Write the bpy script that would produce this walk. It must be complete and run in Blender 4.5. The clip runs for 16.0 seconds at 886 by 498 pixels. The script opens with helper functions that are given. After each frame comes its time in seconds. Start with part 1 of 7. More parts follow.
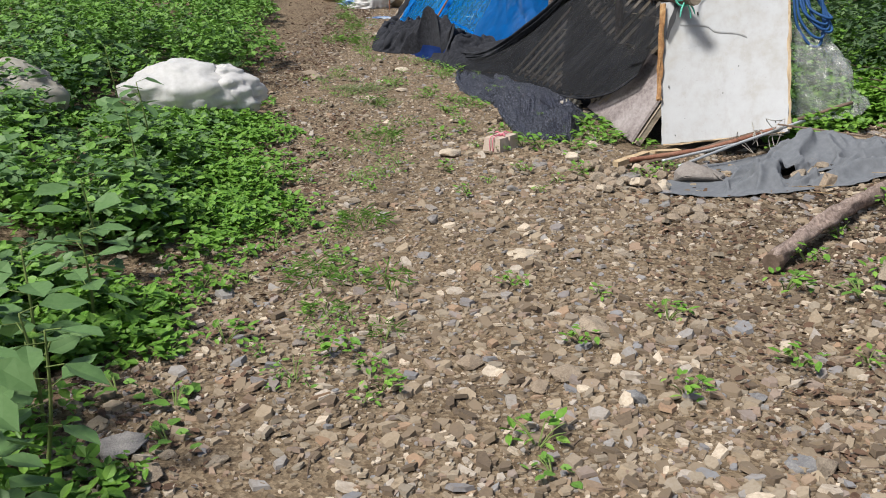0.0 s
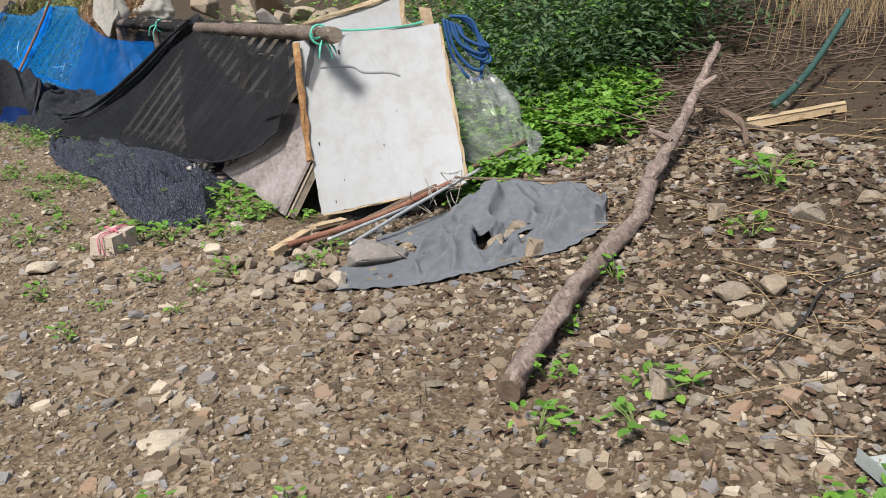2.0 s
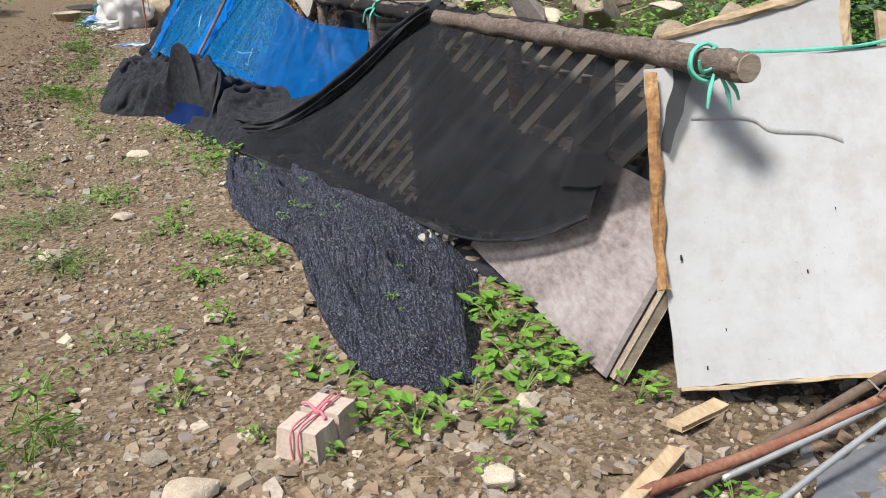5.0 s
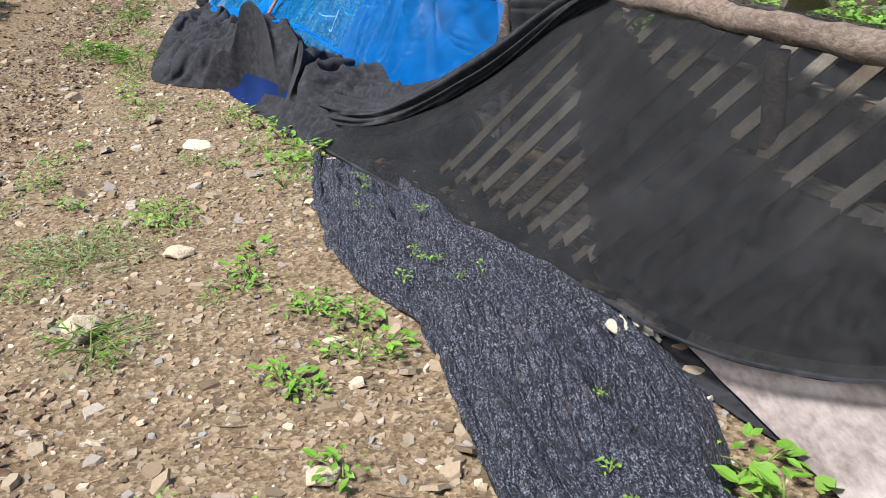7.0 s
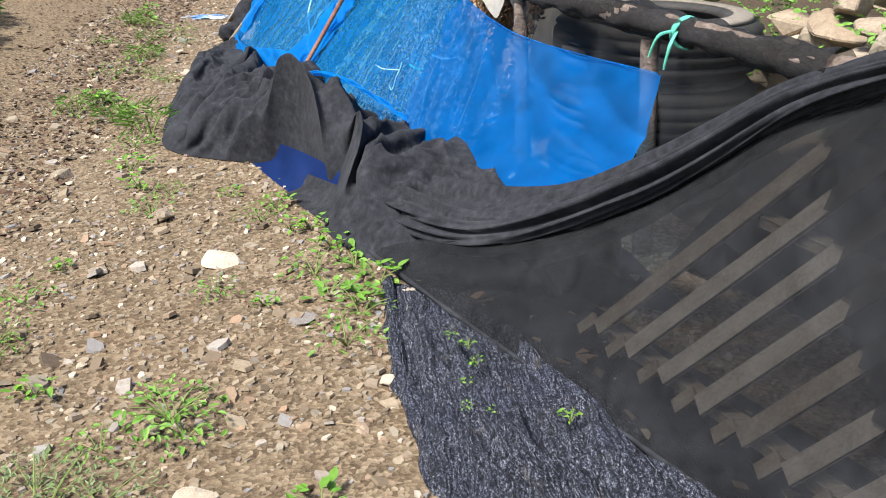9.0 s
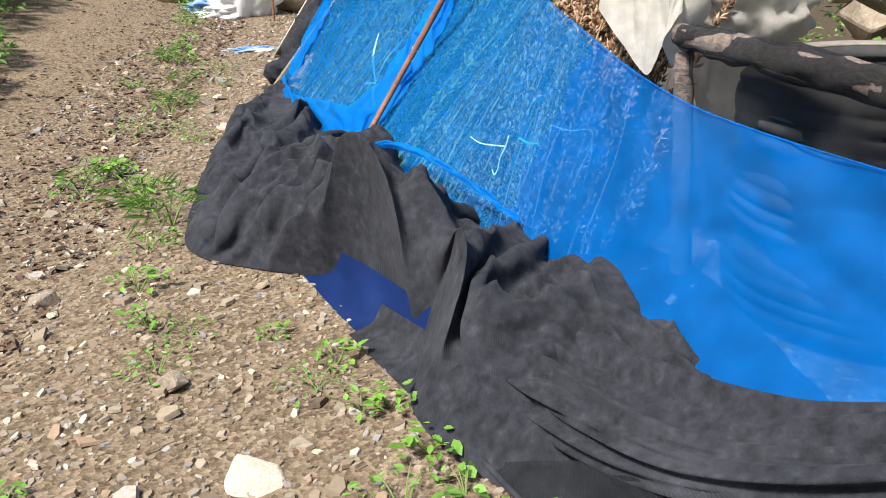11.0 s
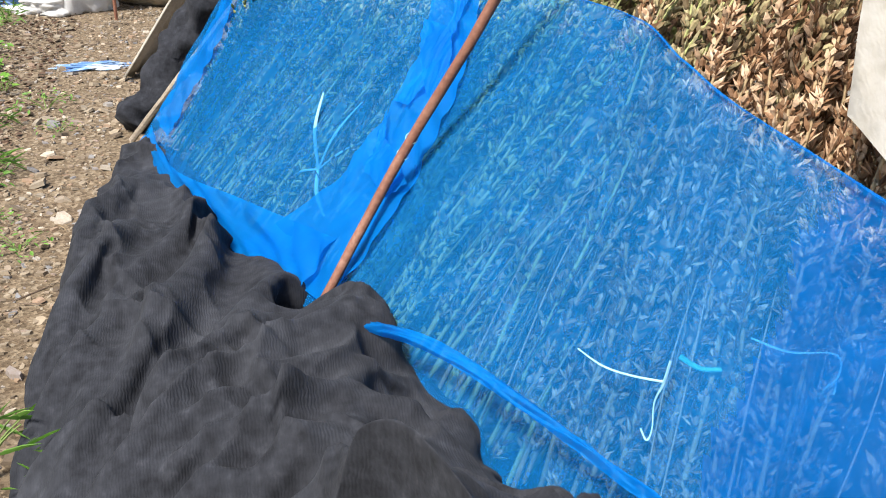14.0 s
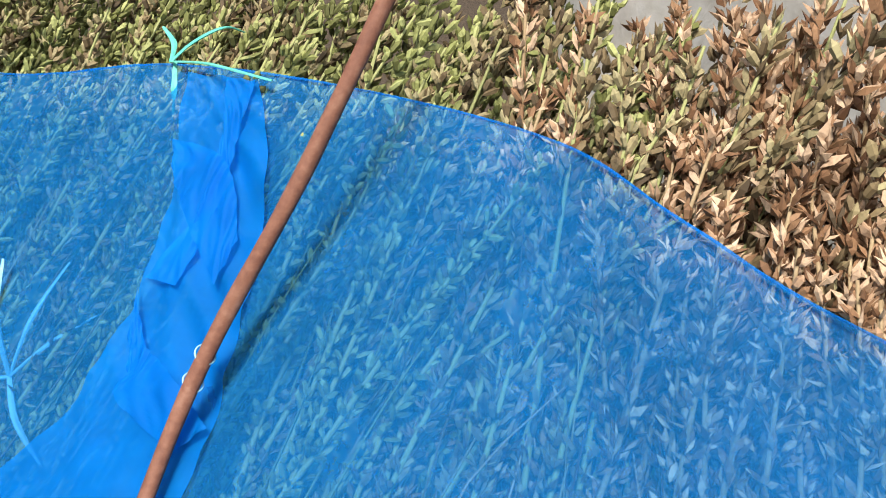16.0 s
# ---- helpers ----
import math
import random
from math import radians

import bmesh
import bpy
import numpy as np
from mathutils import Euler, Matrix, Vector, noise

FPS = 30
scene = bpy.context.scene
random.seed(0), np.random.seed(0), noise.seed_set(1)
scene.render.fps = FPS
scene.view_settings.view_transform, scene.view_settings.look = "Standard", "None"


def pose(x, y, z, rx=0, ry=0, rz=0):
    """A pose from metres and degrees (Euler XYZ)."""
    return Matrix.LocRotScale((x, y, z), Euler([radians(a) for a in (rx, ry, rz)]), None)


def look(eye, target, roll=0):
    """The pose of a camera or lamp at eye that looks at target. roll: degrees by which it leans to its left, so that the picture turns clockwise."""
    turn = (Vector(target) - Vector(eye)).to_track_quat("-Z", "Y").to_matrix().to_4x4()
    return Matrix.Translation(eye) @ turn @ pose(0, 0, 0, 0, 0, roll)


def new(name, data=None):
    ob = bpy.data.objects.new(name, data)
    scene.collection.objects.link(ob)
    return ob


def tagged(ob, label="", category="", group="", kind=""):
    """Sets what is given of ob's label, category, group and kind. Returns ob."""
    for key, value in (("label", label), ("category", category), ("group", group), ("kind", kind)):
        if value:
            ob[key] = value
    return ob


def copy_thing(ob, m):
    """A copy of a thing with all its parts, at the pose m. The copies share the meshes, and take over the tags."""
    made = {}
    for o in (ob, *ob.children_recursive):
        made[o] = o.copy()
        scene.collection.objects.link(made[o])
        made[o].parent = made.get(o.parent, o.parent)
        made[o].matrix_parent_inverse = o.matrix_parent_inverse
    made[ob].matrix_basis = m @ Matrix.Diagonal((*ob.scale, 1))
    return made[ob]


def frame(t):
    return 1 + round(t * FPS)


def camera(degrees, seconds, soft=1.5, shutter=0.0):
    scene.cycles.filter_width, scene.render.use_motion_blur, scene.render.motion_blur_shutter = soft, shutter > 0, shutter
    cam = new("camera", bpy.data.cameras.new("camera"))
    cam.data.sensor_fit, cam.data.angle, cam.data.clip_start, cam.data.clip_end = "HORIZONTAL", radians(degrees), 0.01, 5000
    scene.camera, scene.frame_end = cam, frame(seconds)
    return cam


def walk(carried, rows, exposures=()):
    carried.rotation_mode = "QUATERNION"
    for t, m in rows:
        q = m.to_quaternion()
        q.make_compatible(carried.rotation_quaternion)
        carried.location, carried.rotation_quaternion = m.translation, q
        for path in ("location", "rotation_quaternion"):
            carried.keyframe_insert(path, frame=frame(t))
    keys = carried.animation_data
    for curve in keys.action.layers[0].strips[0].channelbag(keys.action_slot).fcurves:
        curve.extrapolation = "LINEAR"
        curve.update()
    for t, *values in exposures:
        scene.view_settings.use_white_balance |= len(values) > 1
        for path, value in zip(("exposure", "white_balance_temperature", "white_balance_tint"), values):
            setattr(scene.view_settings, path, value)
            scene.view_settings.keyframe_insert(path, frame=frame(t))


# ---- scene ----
cam = camera(50.6, 16.0, 1.0)
METRES, EYE, TILT, LEAN, TURN = 12.4, 1.5, 0.0, 0.0, 0.0
ROWS = [
    (0.0, 0.0, 0.0, 0.0, -0.0, -18.89, 0.01),
    (0.5, 0.0065, 0.0319, 0.004, -11.57, -18.7, 0.1),
    (1.0, 0.0127, 0.0611, 0.0019, -18.45, -18.71, 1.0),
    (1.5, 0.02, 0.091, 0.0032, -20.34, -18.46, 1.48),
    (2.0, 0.0197, 0.1214, -0.0016, -22.72, -17.77, 2.05),
    (2.5, 0.0196, 0.1542, 0.0038, -23.42, -18.14, 2.95),
    (3.0, 0.0249, 0.1893, -0.0017, -21.26, -18.89, 2.8),
    (3.5, 0.0267, 0.2268, -0.0001, -19.43, -19.37, 2.21),
    (4.0, 0.0236, 0.2656, 0.0033, -19.08, -20.02, 3.05),
    (4.5, 0.0265, 0.3054, 0.0009, -15.19, -19.55, 3.21),
    (7.0, 0.0069, 0.4716, -0.0043, -8.91, -22.76, -0.37),
    (7.5, 0.0032, 0.5035, -0.0077, -9.52, -23.14, -0.63),
    (8.0, 0.0016, 0.5379, -0.0049, -7.9, -22.31, -0.97),
    (10.5, -0.0146, 0.6932, -0.0028, -7.6, -22.86, 1.09),
    (11.0, -0.0111, 0.725, -0.0065, -5.06, -22.11, 1.29),
    (11.5, -0.0098, 0.7515, -0.0058, -3.15, -21.23, 0.72),
    (12.0, -0.0164, 0.7797, -0.0034, -3.73, -20.74, 0.88),
    (12.5, -0.0228, 0.8059, -0.006, -3.3, -22.07, 1.5),
    (13.0, -0.0266, 0.8381, -0.0069, -3.27, -22.41, 0.59),
    (13.5, -0.0316, 0.8638, -0.0093, -7.21, -23.05, -0.39),
    (14.0, -0.0356, 0.8893, -0.0076, -14.52, -24.0, -0.76),
    (14.5, -0.0298, 0.9165, -0.0111, -19.93, -23.81, -0.87),
    (15.0, -0.0198, 0.9413, -0.0084, -24.84, -23.49, -1.51),
    (15.5, -0.0242, 0.9596, -0.0095, -31.09, -23.65, -1.83),
    (16.0, -0.035, 0.9804, -0.0054, -37.74, -23.63, -2.13),
]
EXPOSURES = [(0.0, 0.1), (3.0, 0.14), (4.7, 0.22), (6.8, 0.74), (10.5, 0.8), (13.0, 0.80), (16.0, 0.55)]
walk(cam, [(t, pose(0, 0, EYE, TILT, LEAN, TURN) @ pose(METRES * x, METRES * y, METRES * z, 90 + pitch, roll, yaw)) for t, x, y, z, yaw, pitch, roll in ROWS], EXPOSURES)

# ---- sky, sun ----
world = bpy.data.worlds.new("sky")
scene.world = world
world.use_nodes = True
wn = world.node_tree
sky = wn.nodes.new("ShaderNodeTexSky")
sky.sky_type, sky.sun_disc = "NISHITA", False
sky.sun_elevation, sky.sun_rotation = radians(57), radians(-128.7)
sky.air_density, sky.dust_density = 1.0, 3.0
wn.links.new(sky.outputs[0], wn.nodes["Background"].inputs[0])
wn.nodes["Background"].inputs[1].default_value = 0.115
sun = new("sun", bpy.data.lights.new("sun", "SUN"))
sun.data.energy, sun.data.angle, sun.data.color = 4.9, radians(12), (1.0, 0.975, 0.935)
sun.matrix_world = look((-5, -4, 10), (0, 0, 0))


# ---- materials ----
class Nodes:
    """A material with its node tree and a short way to add nodes."""

    def __init__(self, name, rough=0.8, spec=0.3, metal=0.0):
        self.mat = bpy.data.materials.new(name)
        self.mat.use_nodes = True
        self.t = self.mat.node_tree
        self.b = self.t.nodes["Principled BSDF"]
        self.b.inputs["Roughness"].default_value = rough
        self.b.inputs["Specular IOR Level"].default_value = spec
        self.b.inputs["Metallic"].default_value = metal
        self.co = self.t.nodes.new("ShaderNodeTexCoord").outputs["Object"]

    def node(self, kind, **inputs):
        n = self.t.nodes.new("ShaderNode" + kind)
        for k, v in inputs.items():
            self.put(n.inputs[k.replace("_", " ")], v)
        return n

    def put(self, socket, v):
        if isinstance(v, bpy.types.NodeSocket):
            self.t.links.new(v, socket)
        else:
            socket.default_value = v

    def scaled(self, sx, sy, sz, co=None, rot=(0, 0, 0)):
        m = self.node("Mapping", Vector=co or self.co)
        m.inputs["Scale"].default_value = (sx, sy, sz)
        m.inputs["Rotation"].default_value = rot
        return m.outputs[0]

    def noise(self, scale, detail=4.0, rough=0.55, co=None, dist=0.0):
        n = self.node("TexNoise", Vector=co or self.co, Scale=scale, Detail=detail, Roughness=rough, Distortion=dist)
        return n.outputs["Fac"]

    def ramp(self, fac, stops, ease="LINEAR"):
        r = self.node("ValToRGB", Fac=fac)
        r.color_ramp.interpolation = ease
        while len(r.color_ramp.elements) < len(stops):
            r.color_ramp.elements.new(0.5)
        for e, (p, c) in zip(r.color_ramp.elements, stops):
            e.position = p
            e.color = (*c, 1) if len(c) == 3 else c
        return r.outputs[0]

    def grey(self, fac, a, b, lo=0.0, hi=1.0):
        m = self.node("MapRange", Value=fac)
        for i, v in enumerate((a, b, lo, hi)):
            m.inputs[1 + i].default_value = v
        return m.outputs[0]

    def mix(self, fac, a, b, how="MIX"):
        m = self.t.nodes.new("ShaderNodeMix")
        m.data_type, m.blend_type = "RGBA", how
        self.put(m.inputs[0], fac)
        self.put(m.inputs[6], a if isinstance(a, bpy.types.NodeSocket) else (*a, 1))
        self.put(m.inputs[7], b if isinstance(b, bpy.types.NodeSocket) else (*b, 1))
        return m.outputs[2]

    def colour(self, c):
        self.put(self.b.inputs["Base Color"], c)
        return self

    def crease(self, scale, strength=0.8, dist=0.03, stretch=(1, 1, 1), turn=0.4):
        """Sharp creases such as crumpled cloth or film has, under the fine grain."""
        t = self.node("TexNoise", Vector=self.scaled(*stretch, rot=(0.2, 0.1, turn)), Scale=scale, Detail=2.5, Roughness=0.5, Distortion=0.6)
        t.noise_type = "RIDGED_MULTIFRACTAL"
        n = self.node("Bump", Height=t.outputs["Fac"], Strength=strength, Distance=dist)
        old = self.b.inputs["Normal"].links
        if old:
            self.t.links.new(n.outputs[0], old[0].from_node.inputs["Normal"])
        else:
            self.t.links.new(n.outputs[0], self.b.inputs["Normal"])
        return self

    def bump(self, height, strength=0.4, dist=0.01):
        n = self.node("Bump", Height=height, Strength=strength, Distance=dist)
        self.t.links.new(n.outputs[0], self.b.inputs["Normal"])
        return self

    def per_island(self):
        return self.t.nodes.new("ShaderNodeNewGeometry").outputs["Random Per Island"]

    def per_object(self):
        return self.t.nodes.new("ShaderNodeObjectInfo").outputs["Random"]

    def seen_through(self, clear, glow=(0, 0, 0), share=0.3, tint=(1, 1, 1)):
        """Lets part of the light straight through, as a net does, and scatters a share to the far side."""
        out = self.t.nodes["Material Output"]
        tr = self.node("BsdfTransparent", Color=(*tint, 1))
        lu = self.node("BsdfTranslucent", Color=(*glow, 1))
        m1, m2 = self.node("MixShader", Fac=share), self.node("MixShader", Fac=clear)
        self.t.links.new(self.b.outputs[0], m1.inputs[1])
        self.t.links.new(lu.outputs[0], m1.inputs[2])
        self.t.links.new(m1.outputs[0], m2.inputs[1])
        self.t.links.new(tr.outputs[0], m2.inputs[2])
        self.t.links.new(m2.outputs[0], out.inputs[0])
        return self


def two_scale(name, stops, fine, coarse, rough=0.85, spec=0.25, bump=0.4, dist=0.004, metal=0.0, stretch=(1, 1, 1)):
    """A surface with grain and broad stains."""
    n = Nodes(name, rough, spec, metal)
    co = n.scaled(*stretch)
    a, b = n.noise(fine, 6, 0.6, co), n.noise(coarse, 3, 0.5, co)
    n.colour(n.ramp(n.mix(0.45, a, b), stops)).bump(a, bump, dist)
    return n.mat


def leafy(name, a, b, c, rough=0.55):
    """Leaf green that varies leaf by leaf and plant by plant, and lets light through."""
    n = Nodes(name, rough, 0.35)
    col = n.ramp(n.per_island(), [(0.0, a), (0.55, b), (1.0, c)])
    col = n.mix(n.grey(n.per_object(), 0, 1, 0.0, 0.45), col, a)
    n.colour(n.mix(n.grey(n.noise(60, 3), 0.4, 0.7, 0, 0.3), col, c))
    return n.seen_through(0.0, b, 0.2).mat


def soil():
    n = Nodes("soil", 0.95, 0.15)
    fine, mid, coarse = n.noise(90, 8, 0.7), n.noise(14, 5, 0.6), n.noise(0.9, 4, 0.6)
    col = n.ramp(fine, [(0.3, (0.030, 0.021, 0.013)), (0.5, (0.105, 0.076, 0.047)), (0.72, (0.26, 0.20, 0.13))])
    col = n.mix(n.grey(mid, 0.45, 0.75, 0, 0.6), col, (0.13, 0.083, 0.048))
    col = n.mix(n.grey(coarse, 0.52, 0.72, 0, 0.55), col, (0.12, 0.076, 0.045))
    v = n.node("TexVoronoi", Vector=n.co, Scale=65.0)
    chip = n.ramp(v.outputs["Color"], [(0.2, (0.07, 0.048, 0.03)), (0.6, (0.24, 0.182, 0.118)), (0.95, (0.44, 0.35, 0.24))])
    col = n.mix(0.45, col, chip)
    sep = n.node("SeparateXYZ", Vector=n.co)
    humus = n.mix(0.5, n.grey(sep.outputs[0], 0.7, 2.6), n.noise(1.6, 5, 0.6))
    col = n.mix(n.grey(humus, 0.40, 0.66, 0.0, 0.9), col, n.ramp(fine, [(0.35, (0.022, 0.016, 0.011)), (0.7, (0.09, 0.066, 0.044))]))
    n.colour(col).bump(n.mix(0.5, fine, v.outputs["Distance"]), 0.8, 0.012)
    return n.mat


def shale():
    n = Nodes("shale", 0.82, 0.3)
    col = n.ramp(n.per_island(), [(0.0, (0.085, 0.062, 0.043)), (0.22, (0.18, 0.138, 0.094)), (0.45, (0.31, 0.25, 0.175)), (0.62, (0.23, 0.20, 0.155)),
                                  (0.74, (0.29, 0.19, 0.12)), (0.86, (0.19, 0.195, 0.205)), (0.97, (0.50, 0.42, 0.32))])
    a = n.noise(70, 6, 0.65)
    col = n.mix(n.grey(a, 0.4, 0.75, 0.0, 0.6), col, (0.17, 0.125, 0.08))
    n.colour(col).bump(a, 0.5, 0.006)
    return n.mat


def boulder(name, stops):
    n = Nodes(name, 0.85, 0.25)
    a, b = n.noise(22, 8, 0.65), n.noise(4, 4)
    col = n.ramp(n.mix(0.4, a, b), stops)
    col = n.mix(n.grey(n.per_object(), 0, 1, 0.0, 0.45), col, (0.27, 0.19, 0.12))
    n.colour(col).bump(a, 0.6, 0.015)
    return n.mat


def cloth(name, stops, rough=0.95, weave=900.0, sheen=0.25, dusty=(0.2, 0.18, 0.16), dust=0.25, bump=0.3):
    """Woven stuff: fine ribs, dust in patches."""
    n = Nodes(name, rough, 0.12)
    w = n.node("TexWave", Vector=n.co, Scale=weave / 20, Distortion=6.0, Detail=2.0)
    a, b = n.noise(26, 5, 0.6), n.noise(3.0, 4, 0.6)
    col = n.mix(n.grey(b, 0.5, 0.85, 0, dust), n.ramp(a, stops), dusty)
    n.colour(col).bump(n.mix(0.5, w.outputs["Fac"], a), bump, 0.004)
    n.b.inputs["Sheen Weight"].default_value = sheen * 0.2
    n.b.inputs["Sheen Roughness"].default_value = 0.6
    return n


def knitted():
    n = Nodes("knitted_net", 0.7, 0.3)
    a = n.noise(210, 4, 0.7, n.scaled(1.0, 0.55, 1.0, rot=(0, 0, 0.25)), 1.0)
    big = n.noise(5, 4)
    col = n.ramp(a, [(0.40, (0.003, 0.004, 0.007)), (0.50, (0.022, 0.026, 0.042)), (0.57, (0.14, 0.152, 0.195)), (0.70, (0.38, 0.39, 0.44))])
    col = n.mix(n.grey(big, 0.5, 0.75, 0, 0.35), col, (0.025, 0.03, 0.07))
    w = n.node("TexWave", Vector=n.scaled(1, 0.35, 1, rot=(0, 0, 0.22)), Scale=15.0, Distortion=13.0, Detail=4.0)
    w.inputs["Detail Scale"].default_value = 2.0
    # shade of the rib grooves, put into the colour as near-black lines
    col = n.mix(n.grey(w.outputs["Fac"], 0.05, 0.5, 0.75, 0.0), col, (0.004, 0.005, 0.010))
    dust = n.noise(11, 5, 0.65)
    col = n.mix(n.grey(dust, 0.60, 0.72, 0.0, 0.35), col, (0.17, 0.15, 0.13))
    n.colour(col).bump(n.mix(0.5, a, w.outputs["Fac"]), 1.0, 0.02).crease(5.0, 0.9, 0.06, (2.0, 0.5, 1.0), 0.3)
    return n.mat


def bark(name, dark, light, stretch):
    n = Nodes(name, 0.9, 0.2)
    co = n.scaled(*stretch)
    a, b = n.noise(30, 7, 0.7, co, 0.6), n.noise(5, 4)
    col = n.ramp(a, [(0.32, dark), (0.55, tuple((p + q) / 2 for p, q in zip(dark, light))), (0.72, light)])
    col = n.mix(n.grey(b, 0.5, 0.8, 0, 0.5), col, dark)
    n.colour(col).bump(a, 0.9, 0.012)
    return n.mat


def painted_board():
    n = Nodes("white_panel", 0.62, 0.3)
    big, mid, fine = n.noise(2.2, 5, 0.6), n.noise(11, 6, 0.65), n.noise(150, 3)
    col = n.ramp(n.mix(0.5, big, mid), [(0.30, (0.29, 0.28, 0.25)), (0.50, (0.345, 0.35, 0.352)), (0.75, (0.385, 0.392, 0.398))])
    col = n.mix(n.grey(n.noise(36, 3), 0.70, 0.76, 0, 0.55), col, (0.40, 0.34, 0.25))
    scuff = n.noise(7, 7, 0.75, n.scaled(1.6, 1.0, 0.7))
    col = n.mix(n.grey(scuff, 0.50, 0.72, 0.0, 0.55), col, (0.27, 0.262, 0.235))
    col = n.mix(n.grey(n.noise(60, 4, 0.7), 0.66, 0.72, 0, 0.6), col, (0.16, 0.14, 0.11))
    n.colour(col).bump(n.mix(0.3, mid, fine), 0.25, 0.004)
    return n.mat


def plywood():
    n = Nodes("weathered_plywood", 0.85, 0.2)
    a, b = n.noise(18, 6, 0.6, n.scaled(1, 1, 3)), n.noise(2.6, 4, 0.6)
    col = n.ramp(n.mix(0.6, a, b), [(0.35, (0.10, 0.082, 0.078)), (0.5, (0.24, 0.205, 0.195)), (0.68, (0.36, 0.325, 0.31))])
    n.colour(col).bump(a, 0.3, 0.004)
    return n.mat


def blue_net_material(name, clear, col, light):
    n = Nodes(name, 0.6, 0.12)
    a, b = n.noise(9, 5, 0.6), n.noise(420, 2)
    n.colour(n.mix(n.grey(a, 0.35, 0.7), tuple(c * 0.75 for c in col), col)).bump(b, 0.25, 0.002)
    n.crease(1.7, 0.45, 0.04, (0.7, 1.3, 0.6), 0.5)
    n.seen_through(clear, light, 0.45, (0.56, 0.82, 1.0))
    return n.mat


def clear_film():
    n = Nodes("clear_film", 0.18, 0.6)
    a = n.noise(6, 5, 0.6)
    n.colour((0.62, 0.63, 0.62, 1)).bump(a, 0.5, 0.02).crease(4, 0.8, 0.05, (2.2, 1, 0.6))
    n.seen_through(0.72, (0.6, 0.6, 0.6), 0.3)
    return n.mat


M_SOIL, M_SHALE = soil(), shale()
M_ROCK = boulder("field_stone", [(0.3, (0.13, 0.105, 0.08)), (0.5, (0.27, 0.225, 0.17)), (0.7, (0.43, 0.37, 0.29))])
M_ROCK_GREY = boulder("grey_slate", [(0.3, (0.10, 0.10, 0.105)), (0.5, (0.20, 0.205, 0.21)), (0.72, (0.33, 0.32, 0.30))])
M_ROCK_PALE = boulder("pale_stone", [(0.3, (0.33, 0.27, 0.2)), (0.5, (0.5, 0.43, 0.33)), (0.7, (0.62, 0.56, 0.47))])
M_LEAF = leafy("weed_leaf", (0.075, 0.16, 0.024), (0.12, 0.26, 0.035), (0.20, 0.36, 0.07))
M_LEAF_BRIGHT = leafy("bright_leaf", (0.07, 0.175, 0.018), (0.13, 0.28, 0.03), (0.22, 0.38, 0.06))
M_LEAF_DARK = leafy("shrub_leaf", (0.025, 0.055, 0.022), (0.055, 0.11, 0.04), (0.12, 0.18, 0.075))
M_LEAF_BROAD = leafy("broad_leaf", (0.06, 0.125, 0.04), (0.10, 0.19, 0.06), (0.17, 0.27, 0.11))
M_GREYGREEN = leafy("herb_leaf", (0.10, 0.15, 0.06), (0.16, 0.22, 0.085), (0.24, 0.30, 0.14))
M_STEM = two_scale("green_stem", [(0.3, (0.10, 0.16, 0.04)), (0.7, (0.20, 0.24, 0.08))], 60, 8)
M_STRAW = two_scale("straw", [(0.3, (0.15, 0.10, 0.052)), (0.5, (0.29, 0.205, 0.11)), (0.75, (0.44, 0.34, 0.20))], 50, 6)
M_TWIG = two_scale("twig", [(0.3, (0.07, 0.048, 0.034)), (0.6, (0.16, 0.115, 0.085)), (0.8, (0.27, 0.21, 0.16))], 50, 6)
M_LITTER = two_scale("dead_leaf", [(0.3, (0.05, 0.03, 0.02)), (0.6, (0.115, 0.07, 0.045)), (0.8, (0.2, 0.12, 0.08))], 40, 5)
M_BLACK = cloth("black_netting", [(0.3, (0.011, 0.0116, 0.014)), (0.6, (0.026, 0.0275, 0.033)), (0.8, (0.048, 0.050, 0.059))], dusty=(0.092, 0.096, 0.110), dust=0.35, sheen=0.1).crease(3.0, 0.35, 0.04, (1.6, 0.7, 1.0), 0.6).mat
M_SHEER = cloth("sheer_black_netting", [(0.3, (0.009, 0.0095, 0.011)), (0.7, (0.027, 0.0283, 0.032))], dusty=(0.09, 0.094, 0.105), dust=0.35).crease(2.4, 0.5, 0.03, (0.5, 2.0, 0.5), 0.1).seen_through(0.26).mat
M_KNIT = knitted()
M_TARP = cloth("grey_tarp", [(0.3, (0.105, 0.112, 0.122)), (0.55, (0.13, 0.138, 0.149)), (0.8, (0.16, 0.168, 0.18))], dusty=(0.17, 0.15, 0.125), dust=0.06, sheen=0.1, rough=0.75, bump=0.12).crease(9.0, 0.22, 0.012, (1.0, 1.6, 1.0), 0.5).mat
M_BLUE = blue_net_material("blue_netting", 0.62, (0.01, 0.32, 0.93), (0.01, 0.43, 0.98))
M_BLUE_TWICE = blue_net_material("double_hung_blue_netting", 0.47, (0.0, 0.22, 0.78), (0.0, 0.31, 0.88))
M_BLUE_FOLD = blue_net_material("doubled_blue_netting", 0.36, (0.0, 0.25, 0.76), (0.0, 0.35, 0.88))
# the same blue netting with the shade under the heap put into its colour
M_BLUE_SHADED = blue_net_material("blue_netting_in_shade", 0.05, (0.012, 0.035, 0.15), (0.01, 0.04, 0.2))
M_BARK = bark("pine_bark", (0.075, 0.055, 0.045), (0.29, 0.23, 0.19), (1.0, 1.0, 2.2))
M_LOG = bark("dead_log_bark", (0.10, 0.07, 0.058), (0.45, 0.355, 0.30), (1.6, 0.9, 1.6))
